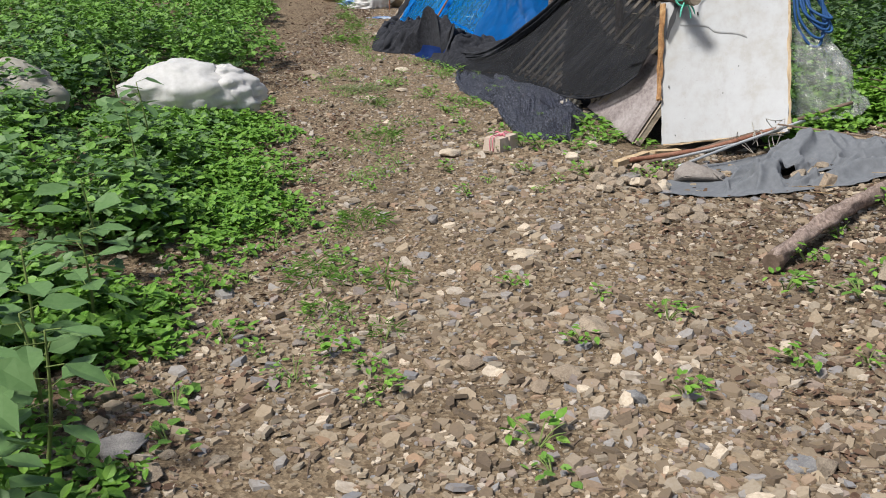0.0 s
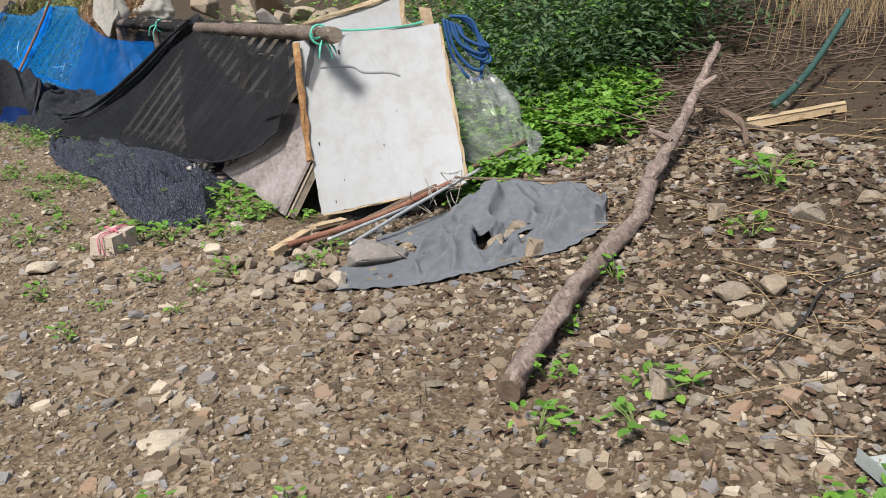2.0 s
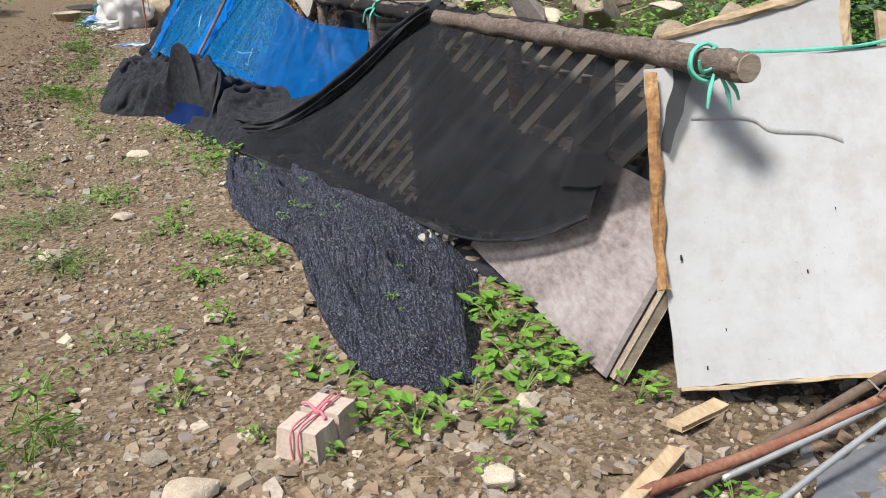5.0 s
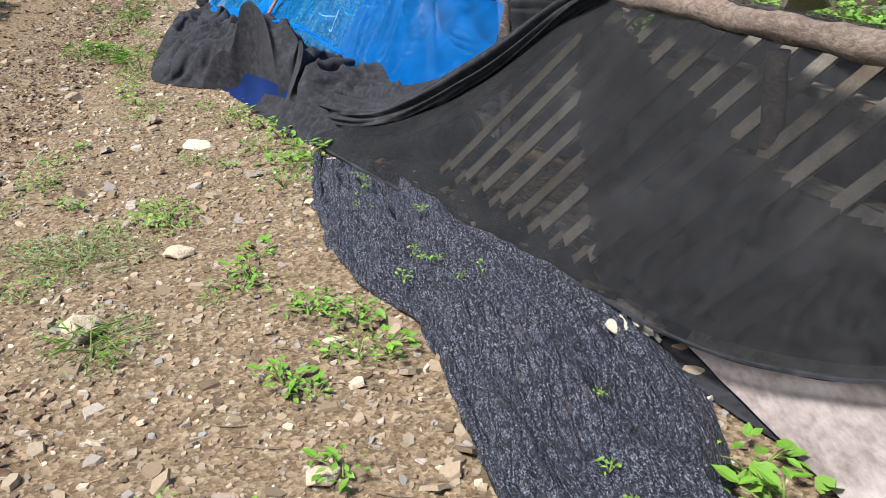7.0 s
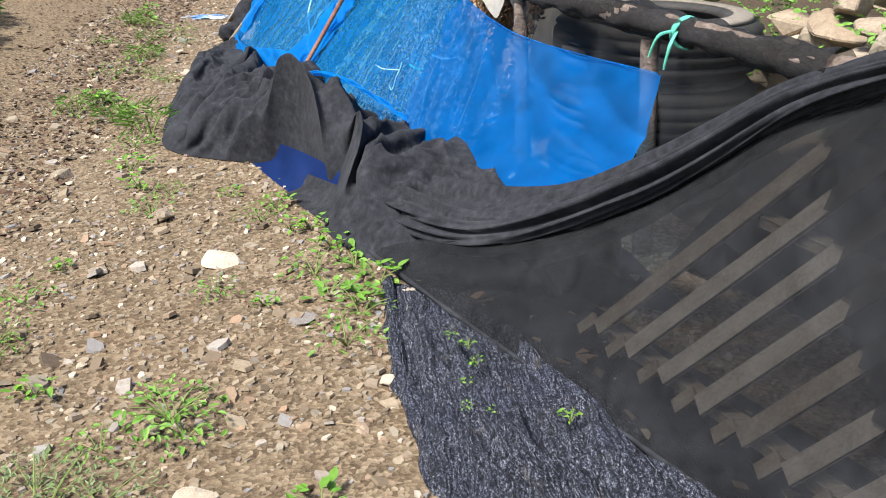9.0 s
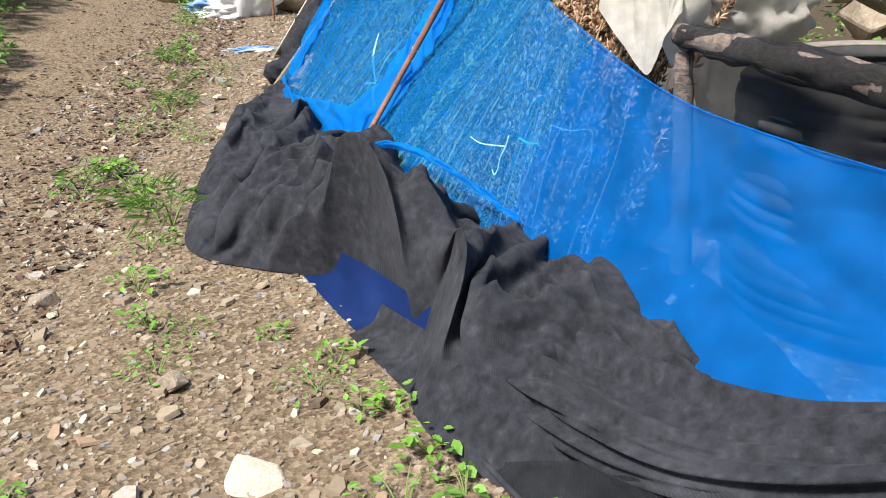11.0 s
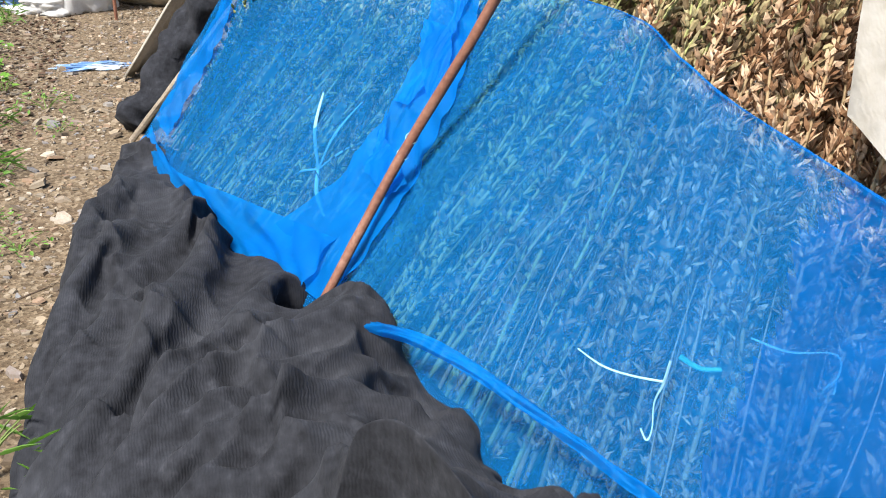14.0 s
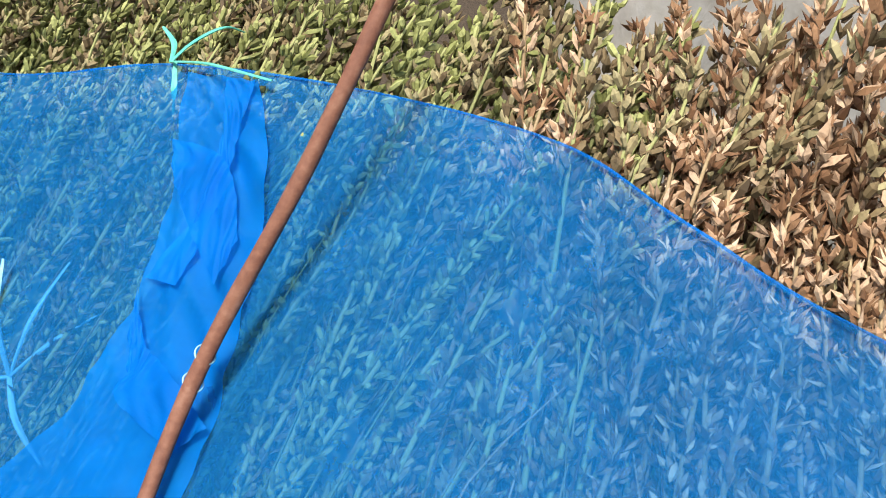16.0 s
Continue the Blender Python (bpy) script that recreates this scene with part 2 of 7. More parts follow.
M_WOOD = two_scale("grey_wood", [(0.3, (0.16, 0.125, 0.09)), (0.55, (0.30, 0.25, 0.19)), (0.8, (0.44, 0.385, 0.30))], 26, 4, stretch=(1, 4, 4))
M_SLAT = two_scale("pale_slat", [(0.3, (0.26, 0.22, 0.18)), (0.55, (0.44, 0.39, 0.33)), (0.8, (0.58, 0.53, 0.46))], 26, 4, stretch=(1, 4, 4))
M_FRESH = two_scale("cut_wood", [(0.3, (0.30, 0.21, 0.12)), (0.55, (0.45, 0.345, 0.215)), (0.8, (0.56, 0.46, 0.32))], 26, 4, stretch=(4, 1, 4))
M_RUST = two_scale("rust", [(0.3, (0.13, 0.06, 0.028)), (0.5, (0.30, 0.165, 0.07)), (0.75, (0.52, 0.36, 0.19))], 45, 7, bump=0.9, dist=0.01)
M_PIPE = two_scale("rusted_pipe", [(0.3, (0.11, 0.04, 0.024)), (0.5, (0.20, 0.085, 0.05)), (0.8, (0.33, 0.19, 0.13))], 60, 5, rough=0.65, spec=0.4, bump=0.25)
M_PANEL = painted_board()
M_FOAM = two_scale("stained_foam_edge", [(0.3, (0.20, 0.13, 0.07)), (0.55, (0.38, 0.295, 0.19)), (0.8, (0.50, 0.43, 0.33))], 30, 5)
M_PLY = plywood()
M_ROPE = two_scale("blue_rope", [(0.3, (0.012, 0.045, 0.13)), (0.7, (0.03, 0.10, 0.26))], 120, 9, rough=0.6)
M_TIE = two_scale("green_twine", [(0.3, (0.06, 0.36, 0.25)), (0.7, (0.15, 0.55, 0.42))], 90, 9, rough=0.45)
M_TIE_PALE = two_scale("pale_twine", [(0.3, (0.20, 0.42, 0.50)), (0.7, (0.34, 0.58, 0.66))], 90, 9, rough=0.5)
M_PINK = two_scale("pink_string", [(0.3, (0.5, 0.12, 0.17)), (0.7, (0.66, 0.24, 0.28))], 90, 9)
M_BRICK = two_scale("pinkish_brick", [(0.3, (0.36, 0.27, 0.21)), (0.55, (0.48, 0.40, 0.33)), (0.8, (0.55, 0.48, 0.41))], 70, 9, bump=0.6)
M_SACK = cloth("white_sack", [(0.3, (0.31, 0.285, 0.24)), (0.7, (0.43, 0.41, 0.37))], dusty=(0.28, 0.21, 0.14), dust=0.4, rough=0.6).crease(4.5, 0.6, 0.04).seen_through(0.0, (0.7, 0.66, 0.58), 0.25).mat
M_PLASTIC = cloth("white_film", [(0.3, (0.58, 0.57, 0.55)), (0.7, (0.74, 0.73, 0.72))], dusty=(0.5, 0.44, 0.36), dust=0.3, rough=0.4, bump=0.1).crease(5.0, 0.7, 0.05).seen_through(0.12, (0.7, 0.68, 0.64), 0.3).mat
M_BALE = cloth("tan_cover", [(0.3, (0.30, 0.245, 0.17)), (0.7, (0.46, 0.39, 0.29))], dusty=(0.25, 0.19, 0.12), dust=0.4, rough=0.7).crease(4.0, 0.7, 0.05, (0.5, 0.5, 2.0)).mat
M_BLUE_SHEET = two_scale("crumpled_blue_plastic", [(0.35, (0.03, 0.10, 0.30)), (0.5, (0.16, 0.28, 0.48)), (0.62, (0.55, 0.60, 0.66))], 9, 4, rough=0.45, bump=0.6, dist=0.02)
M_TEAL = two_scale("teal_plastic", [(0.3, (0.05, 0.17, 0.21)), (0.7, (0.12, 0.28, 0.33))], 30, 4, rough=0.5, bump=0.1)
M_TYRE = two_scale("tyre_rubber", [(0.3, (0.018, 0.017, 0.016)), (0.6, (0.04, 0.038, 0.035)), (0.85, (0.13, 0.12, 0.10))], 25, 3, rough=0.7, spec=0.35)
M_TYRE_DUST = two_scale("dusty_tyre_rubber", [(0.3, (0.12, 0.105, 0.085)), (0.6, (0.22, 0.195, 0.16)), (0.85, (0.33, 0.30, 0.25))], 25, 3)
M_STEEL = two_scale("galvanised_steel", [(0.3, (0.32, 0.33, 0.33)), (0.7, (0.52, 0.53, 0.53))], 30, 4, rough=0.45, spec=0.5, metal=0.6, bump=0.1)
M_WHITEMETAL = two_scale("pale_steel", [(0.3, (0.30, 0.33, 0.315)), (0.7, (0.44, 0.47, 0.455))], 30, 4, rough=0.5, spec=0.4, bump=0.1)
M_SLATE = two_scale("cement_sheet", [(0.3, (0.26, 0.235, 0.19)), (0.7, (0.42, 0.39, 0.33))], 40, 5)
M_FILM = clear_film()
M_GLASS = two_scale("green_bottle_glass", [(0.3, (0.01, 0.05, 0.03)), (0.7, (0.03, 0.10, 0.06))], 30, 4, rough=0.15, spec=0.6, bump=0.05)
M_HOSE = two_scale("dark_green_hose", [(0.3, (0.02, 0.05, 0.04)), (0.7, (0.05, 0.10, 0.085))], 30, 4, rough=0.55, bump=0.1)
M_HOLE = two_scale("dark_gap", [(0.3, (0.012, 0.011, 0.01)), (0.7, (0.03, 0.026, 0.022))], 30, 4)


def pod_material(name, a, b, c):
    n = Nodes(name, 0.75, 0.25)
    col = n.ramp(n.per_island(), [(0.0, a), (0.5, b), (1.0, c)])
    n.colour(n.mix(n.grey(n.noise(120, 3), 0.45, 0.75, 0, 0.45), col, a))
    return n.mat


M_POD_DRY = pod_material("dry_sesame_pod", (0.085, 0.038, 0.017), (0.25, 0.135, 0.066), (0.60, 0.43, 0.28))
M_POD_GREEN = pod_material("green_sesame_pod", (0.06, 0.058, 0.018), (0.18, 0.19, 0.055), (0.38, 0.39, 0.15))
M_POD_MIXED = pod_material("turning_sesame_pod", (0.06, 0.04, 0.022), (0.19, 0.135, 0.065), (0.36, 0.31, 0.16))
M_STALK_GREEN = two_scale("sesame_stalk_green", [(0.3, (0.20, 0.21, 0.07)), (0.7, (0.38, 0.38, 0.17))], 60, 6)


# ---- building helpers ----
RNG = np.random.default_rng(7)


def make_mesh(name, verts, faces, mat, smooth=False):
    me = bpy.data.meshes.new(name)
    me.from_pydata([tuple(map(float, v)) for v in verts], [], faces)
    me.materials.append(mat)
    if smooth:
        me.polygons.foreach_set("use_smooth", [True] * len(me.polygons))
    me.update()
    return me


def solid(name, verts, faces, mat, label, category, smooth=False, kind="", group=""):
    """A thing of one mesh."""
    return tagged(new(name, make_mesh(name, verts, faces, mat, smooth)), label, category, group, kind)


def thing(name, loc, label, category, group="", kind=""):
    ob = new(name)
    ob.location = loc
    return tagged(ob, label, category, group, kind)


def part(name, verts, faces, mat, parent, label="", smooth=False):
    """One mesh under a thing; verts in world places for things that stand unturned."""
    base, p = Vector((0, 0, 0)), parent
    while p is not None:
        base += p.location
        p = p.parent
    ob = new(name, make_mesh(name, [Vector(v) - base for v in verts], faces, mat, smooth))
    ob.parent = parent
    return tagged(ob, label)


def spline(points, n):
    """n points, evenly spread in parameter, on a smooth curve through the given ones."""
    p = np.array(points, float)
    m = len(p) - 1
    out = []
    for s in np.linspace(0, m, n):
        i = min(int(s), m - 1)
        f = s - i
        a, b, c, d = p[max(i - 1, 0)], p[i], p[i + 1], p[min(i + 2, m)]
        out.append(0.5 * (2 * b + (c - a) * f + (2 * a - 5 * b + 4 * c - d) * f * f + (3 * b - a - 3 * c + d) * f ** 3))
    return np.array(out)


def grid_faces(nu, nv, wrap=False):
    f = []
    for i in range(nu - 1):
        for j in range(nv - 1 + (1 if wrap else 0)):
            k = (j + 1) % nv
            f.append((i * nv + j, (i + 1) * nv + j, (i + 1) * nv + k, i * nv + k))
    return f


def tube(points, radii, sides=10, n=None, rough=0.0, seed=0.0, capped=True, flat=1.0):
    """A round bar along a smooth curve, its radius given at the points; rough makes it knobbly."""
    n = n or max(2, 6 * (len(points) - 1))
    c = spline(points, n) if len(points) > 2 else np.array([np.array(points[0]) + (np.array(points[1]) - np.array(points[0])) * s for s in np.linspace(0, 1, n)])
    r = np.interp(np.linspace(0, 1, n), np.linspace(0, 1, len(radii)), radii) if hasattr(radii, "__len__") else np.full(n, radii)
    verts, ref = [], None
    for i in range(n):
        d = Vector(c[min(i + 1, n - 1)] - c[max(i - 1, 0)]).normalized()
        if ref is None:
            ref = d.orthogonal().normalized() if abs(d.z) > 0.95 else Vector((0, 0, 1))
        a = (ref - d * ref.dot(d)).normalized()
        b = d.cross(a)
        for j in range(sides):
            w = 2 * math.pi * j / sides
            k = r[i]
            if rough:
                k *= 1 + rough * noise.noise(Vector((c[i][0] * 9 + seed, c[i][1] * 9 + math.cos(w) * 1.4, c[i][2] * 9 + math.sin(w) * 1.4)))
            verts.append(Vector(c[i]) + a * math.cos(w) * k * flat + b * math.sin(w) * k)
    faces = grid_faces(n, sides, True)
    if capped:
        faces += [tuple(range(sides)), tuple(range((n - 1) * sides + sides - 1, (n - 1) * sides - 1, -1))]
    return verts, faces


def slab(corners, thick, bevel=0.004, cuts=(1, 1), wobble=0.0, seed=0.0):
    """A board from its four corners (in order round), with thickness behind its face and worn edges."""
    p = [Vector(c) for c in corners]
    nrm = (p[1] - p[0]).cross(p[3] - p[0]).normalized()
    nu, nv = cuts[0] + 1, cuts[1] + 1
    verts, faces = [], []
    for side in (0, 1):
        for i in range(nu):
            for j in range(nv):
                u, v = i / (nu - 1), j / (nv - 1)
                if side == 0:
                    w = (p[1] - p[0]).length
                    h = (p[3] - p[0]).length
                    u, v = bevel / w + u * (1 - 2 * bevel / w), bevel / h + v * (1 - 2 * bevel / h)
                q = p[0] * (1 - u) * (1 - v) + p[1] * u * (1 - v) + p[2] * u * v + p[3] * (1 - u) * v
                if wobble:
                    q = q + nrm * wobble * noise.noise(q * 3 + Vector((seed, 0, 0)))
                    if i in (0, nu - 1) or j in (0, nv - 1):
                        q = q + (p[1] - p[0]).normalized() * wobble * 0.6 * noise.noise(q * 22 + Vector((0, seed, 0))) + (p[3] - p[0]).normalized() * wobble * 0.6 * noise.noise(q * 22 + Vector((0, 9, seed)))
                verts.append(q - nrm * (0 if side == 0 else thick))
    m = nu * nv
    faces += grid_faces(nu, nv)
    faces += [tuple(m + k for k in reversed(f)) for f in grid_faces(nu, nv)]
    ring = [i * nv for i in range(nu)] + [(nu - 1) * nv + j for j in range(1, nv)] + [i * nv + nv - 1 for i in range(nu - 2, -1, -1)] + [j for j in range(nv - 2, 0, -1)]
    for a, b in zip(ring, ring[1:] + ring[:1]):
        faces.append((a, m + a, m + b, b))
    return verts, faces


def beam(a, b, wide, high, up=(0, 0, 1), twist=0.0):
    """A sawn bar from a to b."""
    a, b = Vector(a), Vector(b)
    d = (b - a).normalized()
    s = d.cross(Vector(up)).normalized()
    u = s.cross(d)
    verts = []
    n = 6
    for i in range(n):
        c = a + (b - a) * (i / (n - 1))
        for x, y in ((-1, -1), (1, -1), (1, 1), (-1, 1)):
            for k in (0, 1):
                e = 0.88
                xx, yy = (x * e, y) if k == (0 if x * y > 0 else 1) else (x, y * e)
                q = c + s * xx * wide / 2 + u * yy * high / 2
                verts.append(q + Vector((1, 1, 1)) * 0.004 * noise.noise(q * 14))
    faces = grid_faces(n, 8, True) + [tuple(range(7, -1, -1)), tuple(range((n - 1) * 8, n * 8))]
    return verts, faces


def ruled(low, high, nu, nv, bulge=0.0, folds=None):
    """A sheet between two curves; folds(u, v, point) gives how far it is pushed out along its normal."""
    a, b = spline(low, nu), spline(high, nu)
    grid = np.zeros((nu, nv, 3))
    for j in range(nv):
        v = j / (nv - 1)
        grid[:, j] = a * (1 - v) + b * v
    du, dv = np.gradient(grid, axis=0), np.gradient(grid, axis=1)
    nm = np.cross(du, dv)
    nm /= np.maximum(np.linalg.norm(nm, axis=2, keepdims=True), 1e-9)
    verts = []
    for i in range(nu):
        for j in range(nv):
            u, v = i / (nu - 1), j / (nv - 1)
            k = bulge * math.sin(math.pi * v)
            if folds:
                k += folds(u, v, grid[i, j])
            verts.append(grid[i, j] + nm[i, j] * k)
    return verts, grid_faces(nu, nv)


def ridge(x, y=0.0, z=0.0):
    """Soft creases: sharp crests with rounded valleys, about -1 to 1."""
    return 1 - 2.4 * abs(noise.noise(Vector((x, y, z))))


def billow(x, y=0.0, z=0.0):
    """Soft folds: rounded crests with sharp valleys between them, about -1 to 1."""
    return 3.2 * abs(noise.noise(Vector((x, y, z)))) - 0.8


def wav(x, y=0.0, z=0.0):
    return noise.noise(Vector((x, y, z)))


def step(a, b, x):
    t = min(max((x - a) / (b - a), 0.0), 1.0)
    return t * t * (3 - 2 * t)


def settle(grid, slack_u, slack_v, pinned, floor, steps=70, rounds=6, seed=1, weight=0.0016, lift=0.02):
    """Lets a sheet with too much cloth for its outline buckle and sink on a floor, so that it lies in folds."""
    rng = np.random.default_rng(seed)
    p = grid.copy()
    nu, nv = p.shape[:2]
    ru = np.linalg.norm(np.diff(grid, axis=0), axis=2) * slack_u
    rv = np.linalg.norm(np.diff(grid, axis=1), axis=2) * slack_v
    rd = np.hypot((ru[:, :-1] + ru[:, 1:]) / 2, (rv[:-1] + rv[1:]) / 2)
    rough = rng.normal(0, 1, (nu // 8 + 3, nv // 8 + 3))
    iu, iv = np.arange(nu) / 8, np.arange(nv) / 8
    a, c = iu.astype(int), iv.astype(int)
    fu, fv = (iu - a)[:, None], (iv - c)[None]
    soft = (rough[a][:, c] * (1 - fu) * (1 - fv) + rough[a + 1][:, c] * fu * (1 - fv) + rough[a][:, c + 1] * (1 - fu) * fv + rough[a + 1][:, c + 1] * fu * fv)
    p[..., 2] += np.where(pinned, 0, lift * (1 + soft))
    old, free = p.copy(), (~pinned)[..., None].astype(float)

    def pull(x, y, wx, wy, rest, least=False):
        d = y - x
        n = np.maximum(np.linalg.norm(d, axis=2), 1e-6)
        e = (n - rest) / n
        if least:
            e = np.minimum(e, 0) * 0.5
        e = e / np.maximum(wx[..., 0] + wy[..., 0], 1e-6)
        d = d * e[..., None]
        x += d * wx
        y -= d * wy

    for s in range(steps):
        v = (p - old) * 0.93
        old = p.copy()
        p += v * free
        p[..., 2] -= weight * (8 if s > 0.85 * steps else 1) * free[..., 0]
        for _ in range(rounds):
            for k in (0, 1):
                m = (nu - k) // 2 * 2 + k
                pull(p[k:m:2], p[k + 1:m:2], free[k:m:2], free[k + 1:m:2], ru[k:m - 1:2])
                m = (nv - k) // 2 * 2 + k
                pull(p[:, k:m:2], p[:, k + 1:m:2], free[:, k:m:2], free[:, k + 1:m:2], rv[:, k:m - 1:2])
            for k in range(4):
                m = k + (nu - k) // 4 * 4
                pull(p[k:m:4], p[k + 3:m:4], free[k:m:4], free[k + 3:m:4], ru[k:m - 3:4] * 2.7, True)
                m = k + (nv - k) // 4 * 4
                pull(p[:, k:m:4], p[:, k + 3:m:4], free[:, k:m:4], free[:, k + 3:m:4], rv[:, k:m - 3:4] * 2.7, True)
            for i, j in ((0, 1), (1, 0)):
                x, y = p[i:nu - 1 + i, :-1], p[j:nu - 1 + j, 1:]
                d = y - x
                n = np.maximum(np.linalg.norm(d, axis=2), 1e-6)
                d = d * (0.25 * (n - rd) / n)[..., None]
                x += d * free[i:nu - 1 + i, :-1]
                y -= d * free[j:nu - 1 + j, 1:]
        low = floor(p[..., 0], p[..., 1])
        touch = (p[..., 2] < low) & ~pinned
        p[..., 2] = np.where(touch, low, p[..., 2])
        old[touch] = old[touch] * 0.3 + p[touch] * 0.7
    return p


def creases(x, y, lines):
    """Rise of cloth folds along lines (x0, y0, x1, y1, rise, width on the left, width on the right): sharp crests that fall off unevenly."""
    out = np.zeros_like(x)
    for k, (x0, y0, x1, y1, rise, left, right) in enumerate(lines):
        long = math.hypot(x1 - x0, y1 - y0)
        dx, dy = (x1 - x0) / long, (y1 - y0) / long
        t = ((x - x0) * dx + (y - y0) * dy) / long
        side = (x - x0) * -dy + (y - y0) * dx
        side = side + 0.12 * long * np.sin(t * 3.1 + k) * 0.5 + 0.02 * np.sin(t * long * 23 + 2 * k)
        full = np.sqrt(np.clip(4 * t * (1 - t), 0, 1))
        out += rise * full * np.exp(-np.abs(side) / np.where(side > 0, left, right))
    return out


def finer(grid, times):
    """A sheet of points with more rows and columns, smoothed."""
    nu, nv = grid.shape[:2]
    a, b = np.linspace(0, nu - 1, (nu - 1) * times + 1), np.linspace(0, nv - 1, (nv - 1) * times + 1)
    i, j = np.minimum(a.astype(int), nu - 2), np.minimum(b.astype(int), nv - 2)
    f, g = (a - i)[:, None, None], (b - j)[None, :, None]
    p = (grid[i][:, j] * (1 - f) + grid[i + 1][:, j] * f) * (1 - g) + (grid[i][:, j + 1] * (1 - f) + grid[i + 1][:, j + 1] * f) * g
    for _ in range(times):
        q = p.copy()
        q[1:-1] = (p[:-2] + 2 * p[1:-1] + p[2:]) / 4
        p = q.copy()
        p[:, 1:-1] = (q[:, :-2] + 2 * q[:, 1:-1] + q[:, 2:]) / 4
    return p


def floor_table(x0, x1, y0, y1, height, cell=0.03):
    """A fast look-up of a height that is slow to work out."""
    xs, ys = np.arange(x0, x1 + cell, cell), np.arange(y0, y1 + cell, cell)
    t = np.array([[height(x, y) for y in ys] for x in xs])

    def at(x, y):
        i = np.clip((x - x0) / cell, 0, len(xs) - 1.001)
        j = np.clip((y - y0) / cell, 0, len(ys) - 1.001)
        a, c = i.astype(int), j.astype(int)
        f, g = i - a, j - c
        return (t[a, c] * (1 - f) + t[a + 1, c] * f) * (1 - g) + (t[a, c + 1] * (1 - f) + t[a + 1, c + 1] * f) * g
    return at


def ground_z(x, y):
    """Height of the ground: a worn path, a bank that rises beside it."""
    foot = 1.5 + 0.8 * step(5.0, 7.5, y) + 0.3 * step(8.0, 10.0, y)
    d = max(0.0, x - foot)
    z = -0.06 + 0.18 * d + 0.02 * d * d * (1 - step(5, 12, d))
    z += 0.10 * max(0.0, -1.6 - x) * (1 - step(6, 14, -x))
    z += 0.018 * noise.noise(Vector((x * 1.1, y * 1.1, 0))) + 0.008 * noise.noise(Vector((x * 5, y * 5, 3)))
    return z


def on_ground(x, y, up=0.0):
    return (x, y, ground_z(x, y) + up)


# ---- ground ----
def build_ground():
    def axis(lo, hi, fine, far):
        a = list(np.arange(lo, hi, fine))
        out, s, left, right = [], fine, [], []
        p = lo
        while p > -far:
            s *= 1.35
            p -= s
            left.append(p)
        p, s = a[-1], fine
        while p < far:
            s *= 1.35
            p += s
            right.append(p)
        return np.array(left[::-1] + a + right)
    xs, ys = axis(-3.0, 5.0, 0.05, 900), axis(0.5, 18.0, 0.05, 900)
    verts = [(x, y, ground_z(x, y) if abs(x) < 60 else ground_z(math.copysign(60, x), y)) for x in xs for y in ys]
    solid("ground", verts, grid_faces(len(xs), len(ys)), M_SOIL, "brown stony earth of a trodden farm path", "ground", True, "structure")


build_ground()


def chips(name, count, spot, size, mat, label, seed):
    """Flat broken stones lying about, joined into one mesh."""
    rng = np.random.default_rng(seed)
    verts, faces = [], []
    for _ in range(count):
        x, y = spot(rng)
        r = size(rng)
        m = int(rng.integers(4, 7))
        a0 = rng.random() * 6.28
        squash, turn = 0.45 + 0.5 * rng.random(), rng.random() * 6.28
        th = r * (0.12 + 0.26 * rng.random())
        tx, ty = rng.normal(0, 0.22), rng.normal(0, 0.22)
        z = ground_z(x, y) + r * 0.22 * rng.random()
        base = len(verts)
        ring = []
        for k in range(m):
            a = a0 + 6.283 * (k + 0.55 * (rng.random() - 0.5)) / m
            q = r * (0.75 + 0.4 * rng.random())
            px, py = q * math.cos(a), q * squash * math.sin(a)
            ring.append((px * math.cos(turn) - py * math.sin(turn), px * math.sin(turn) + py * math.cos(turn)))
        for px, py in ring:
            verts.append((x + px * 1.06, y + py * 1.06, z - 0.004 + tx * px + ty * py))
        for px, py in ring:
            verts.append((x + px * 0.9, y + py * 0.9, z + th + tx * px + ty * py))
        faces.append(tuple(base + m + k for k in range(m)))
        for k in range(m):
            faces.append((base + k, base + (k + 1) % m, base + m + (k + 1) % m, base + m + k))
    solid(name, verts, faces, mat, label, "gravel", False, "stuff")


def path_spot(rng):
    while True:
        x, y = rng.uniform(-2.2, 3.9), 0.6 + 23 * rng.random() ** 1.75
        if x > 2.2 + 0.4 * y and y < 5 or (y > 6.8 and x > 1.3) or (x < -1.5 and y < 9 and rng.random() < 0.8):
            continue
        if noise.noise(Vector((x * 0.8, y * 0.8, 7))) < -0.35 and rng.random() < 0.5:
            continue
        return x, y


def flake_spot(rng):
    """Flakes lie thickest on the near stretch and the foot of the bank."""
    while True:
        x, y = path_spot(rng)
        if rng.random() < 0.25 + 0.75 * step(-0.6, 1.0, x) * (1 - step(6.0, 9.0, y)) or y < 4 and rng.random() < 0.6:
            return x, y


chips("shale_chips", 72000, path_spot, lambda r: 0.006 + 0.015 * r.random() ** 1.7, M_SHALE, "small flat chips of brown and grey shale on the path", 11)
chips("shale_flakes", 21000, flake_spot, lambda r: 0.012 + 0.034 * r.random() ** 2.5, M_SHALE, "palm-sized flakes of brown shale strewn on the path", 12)


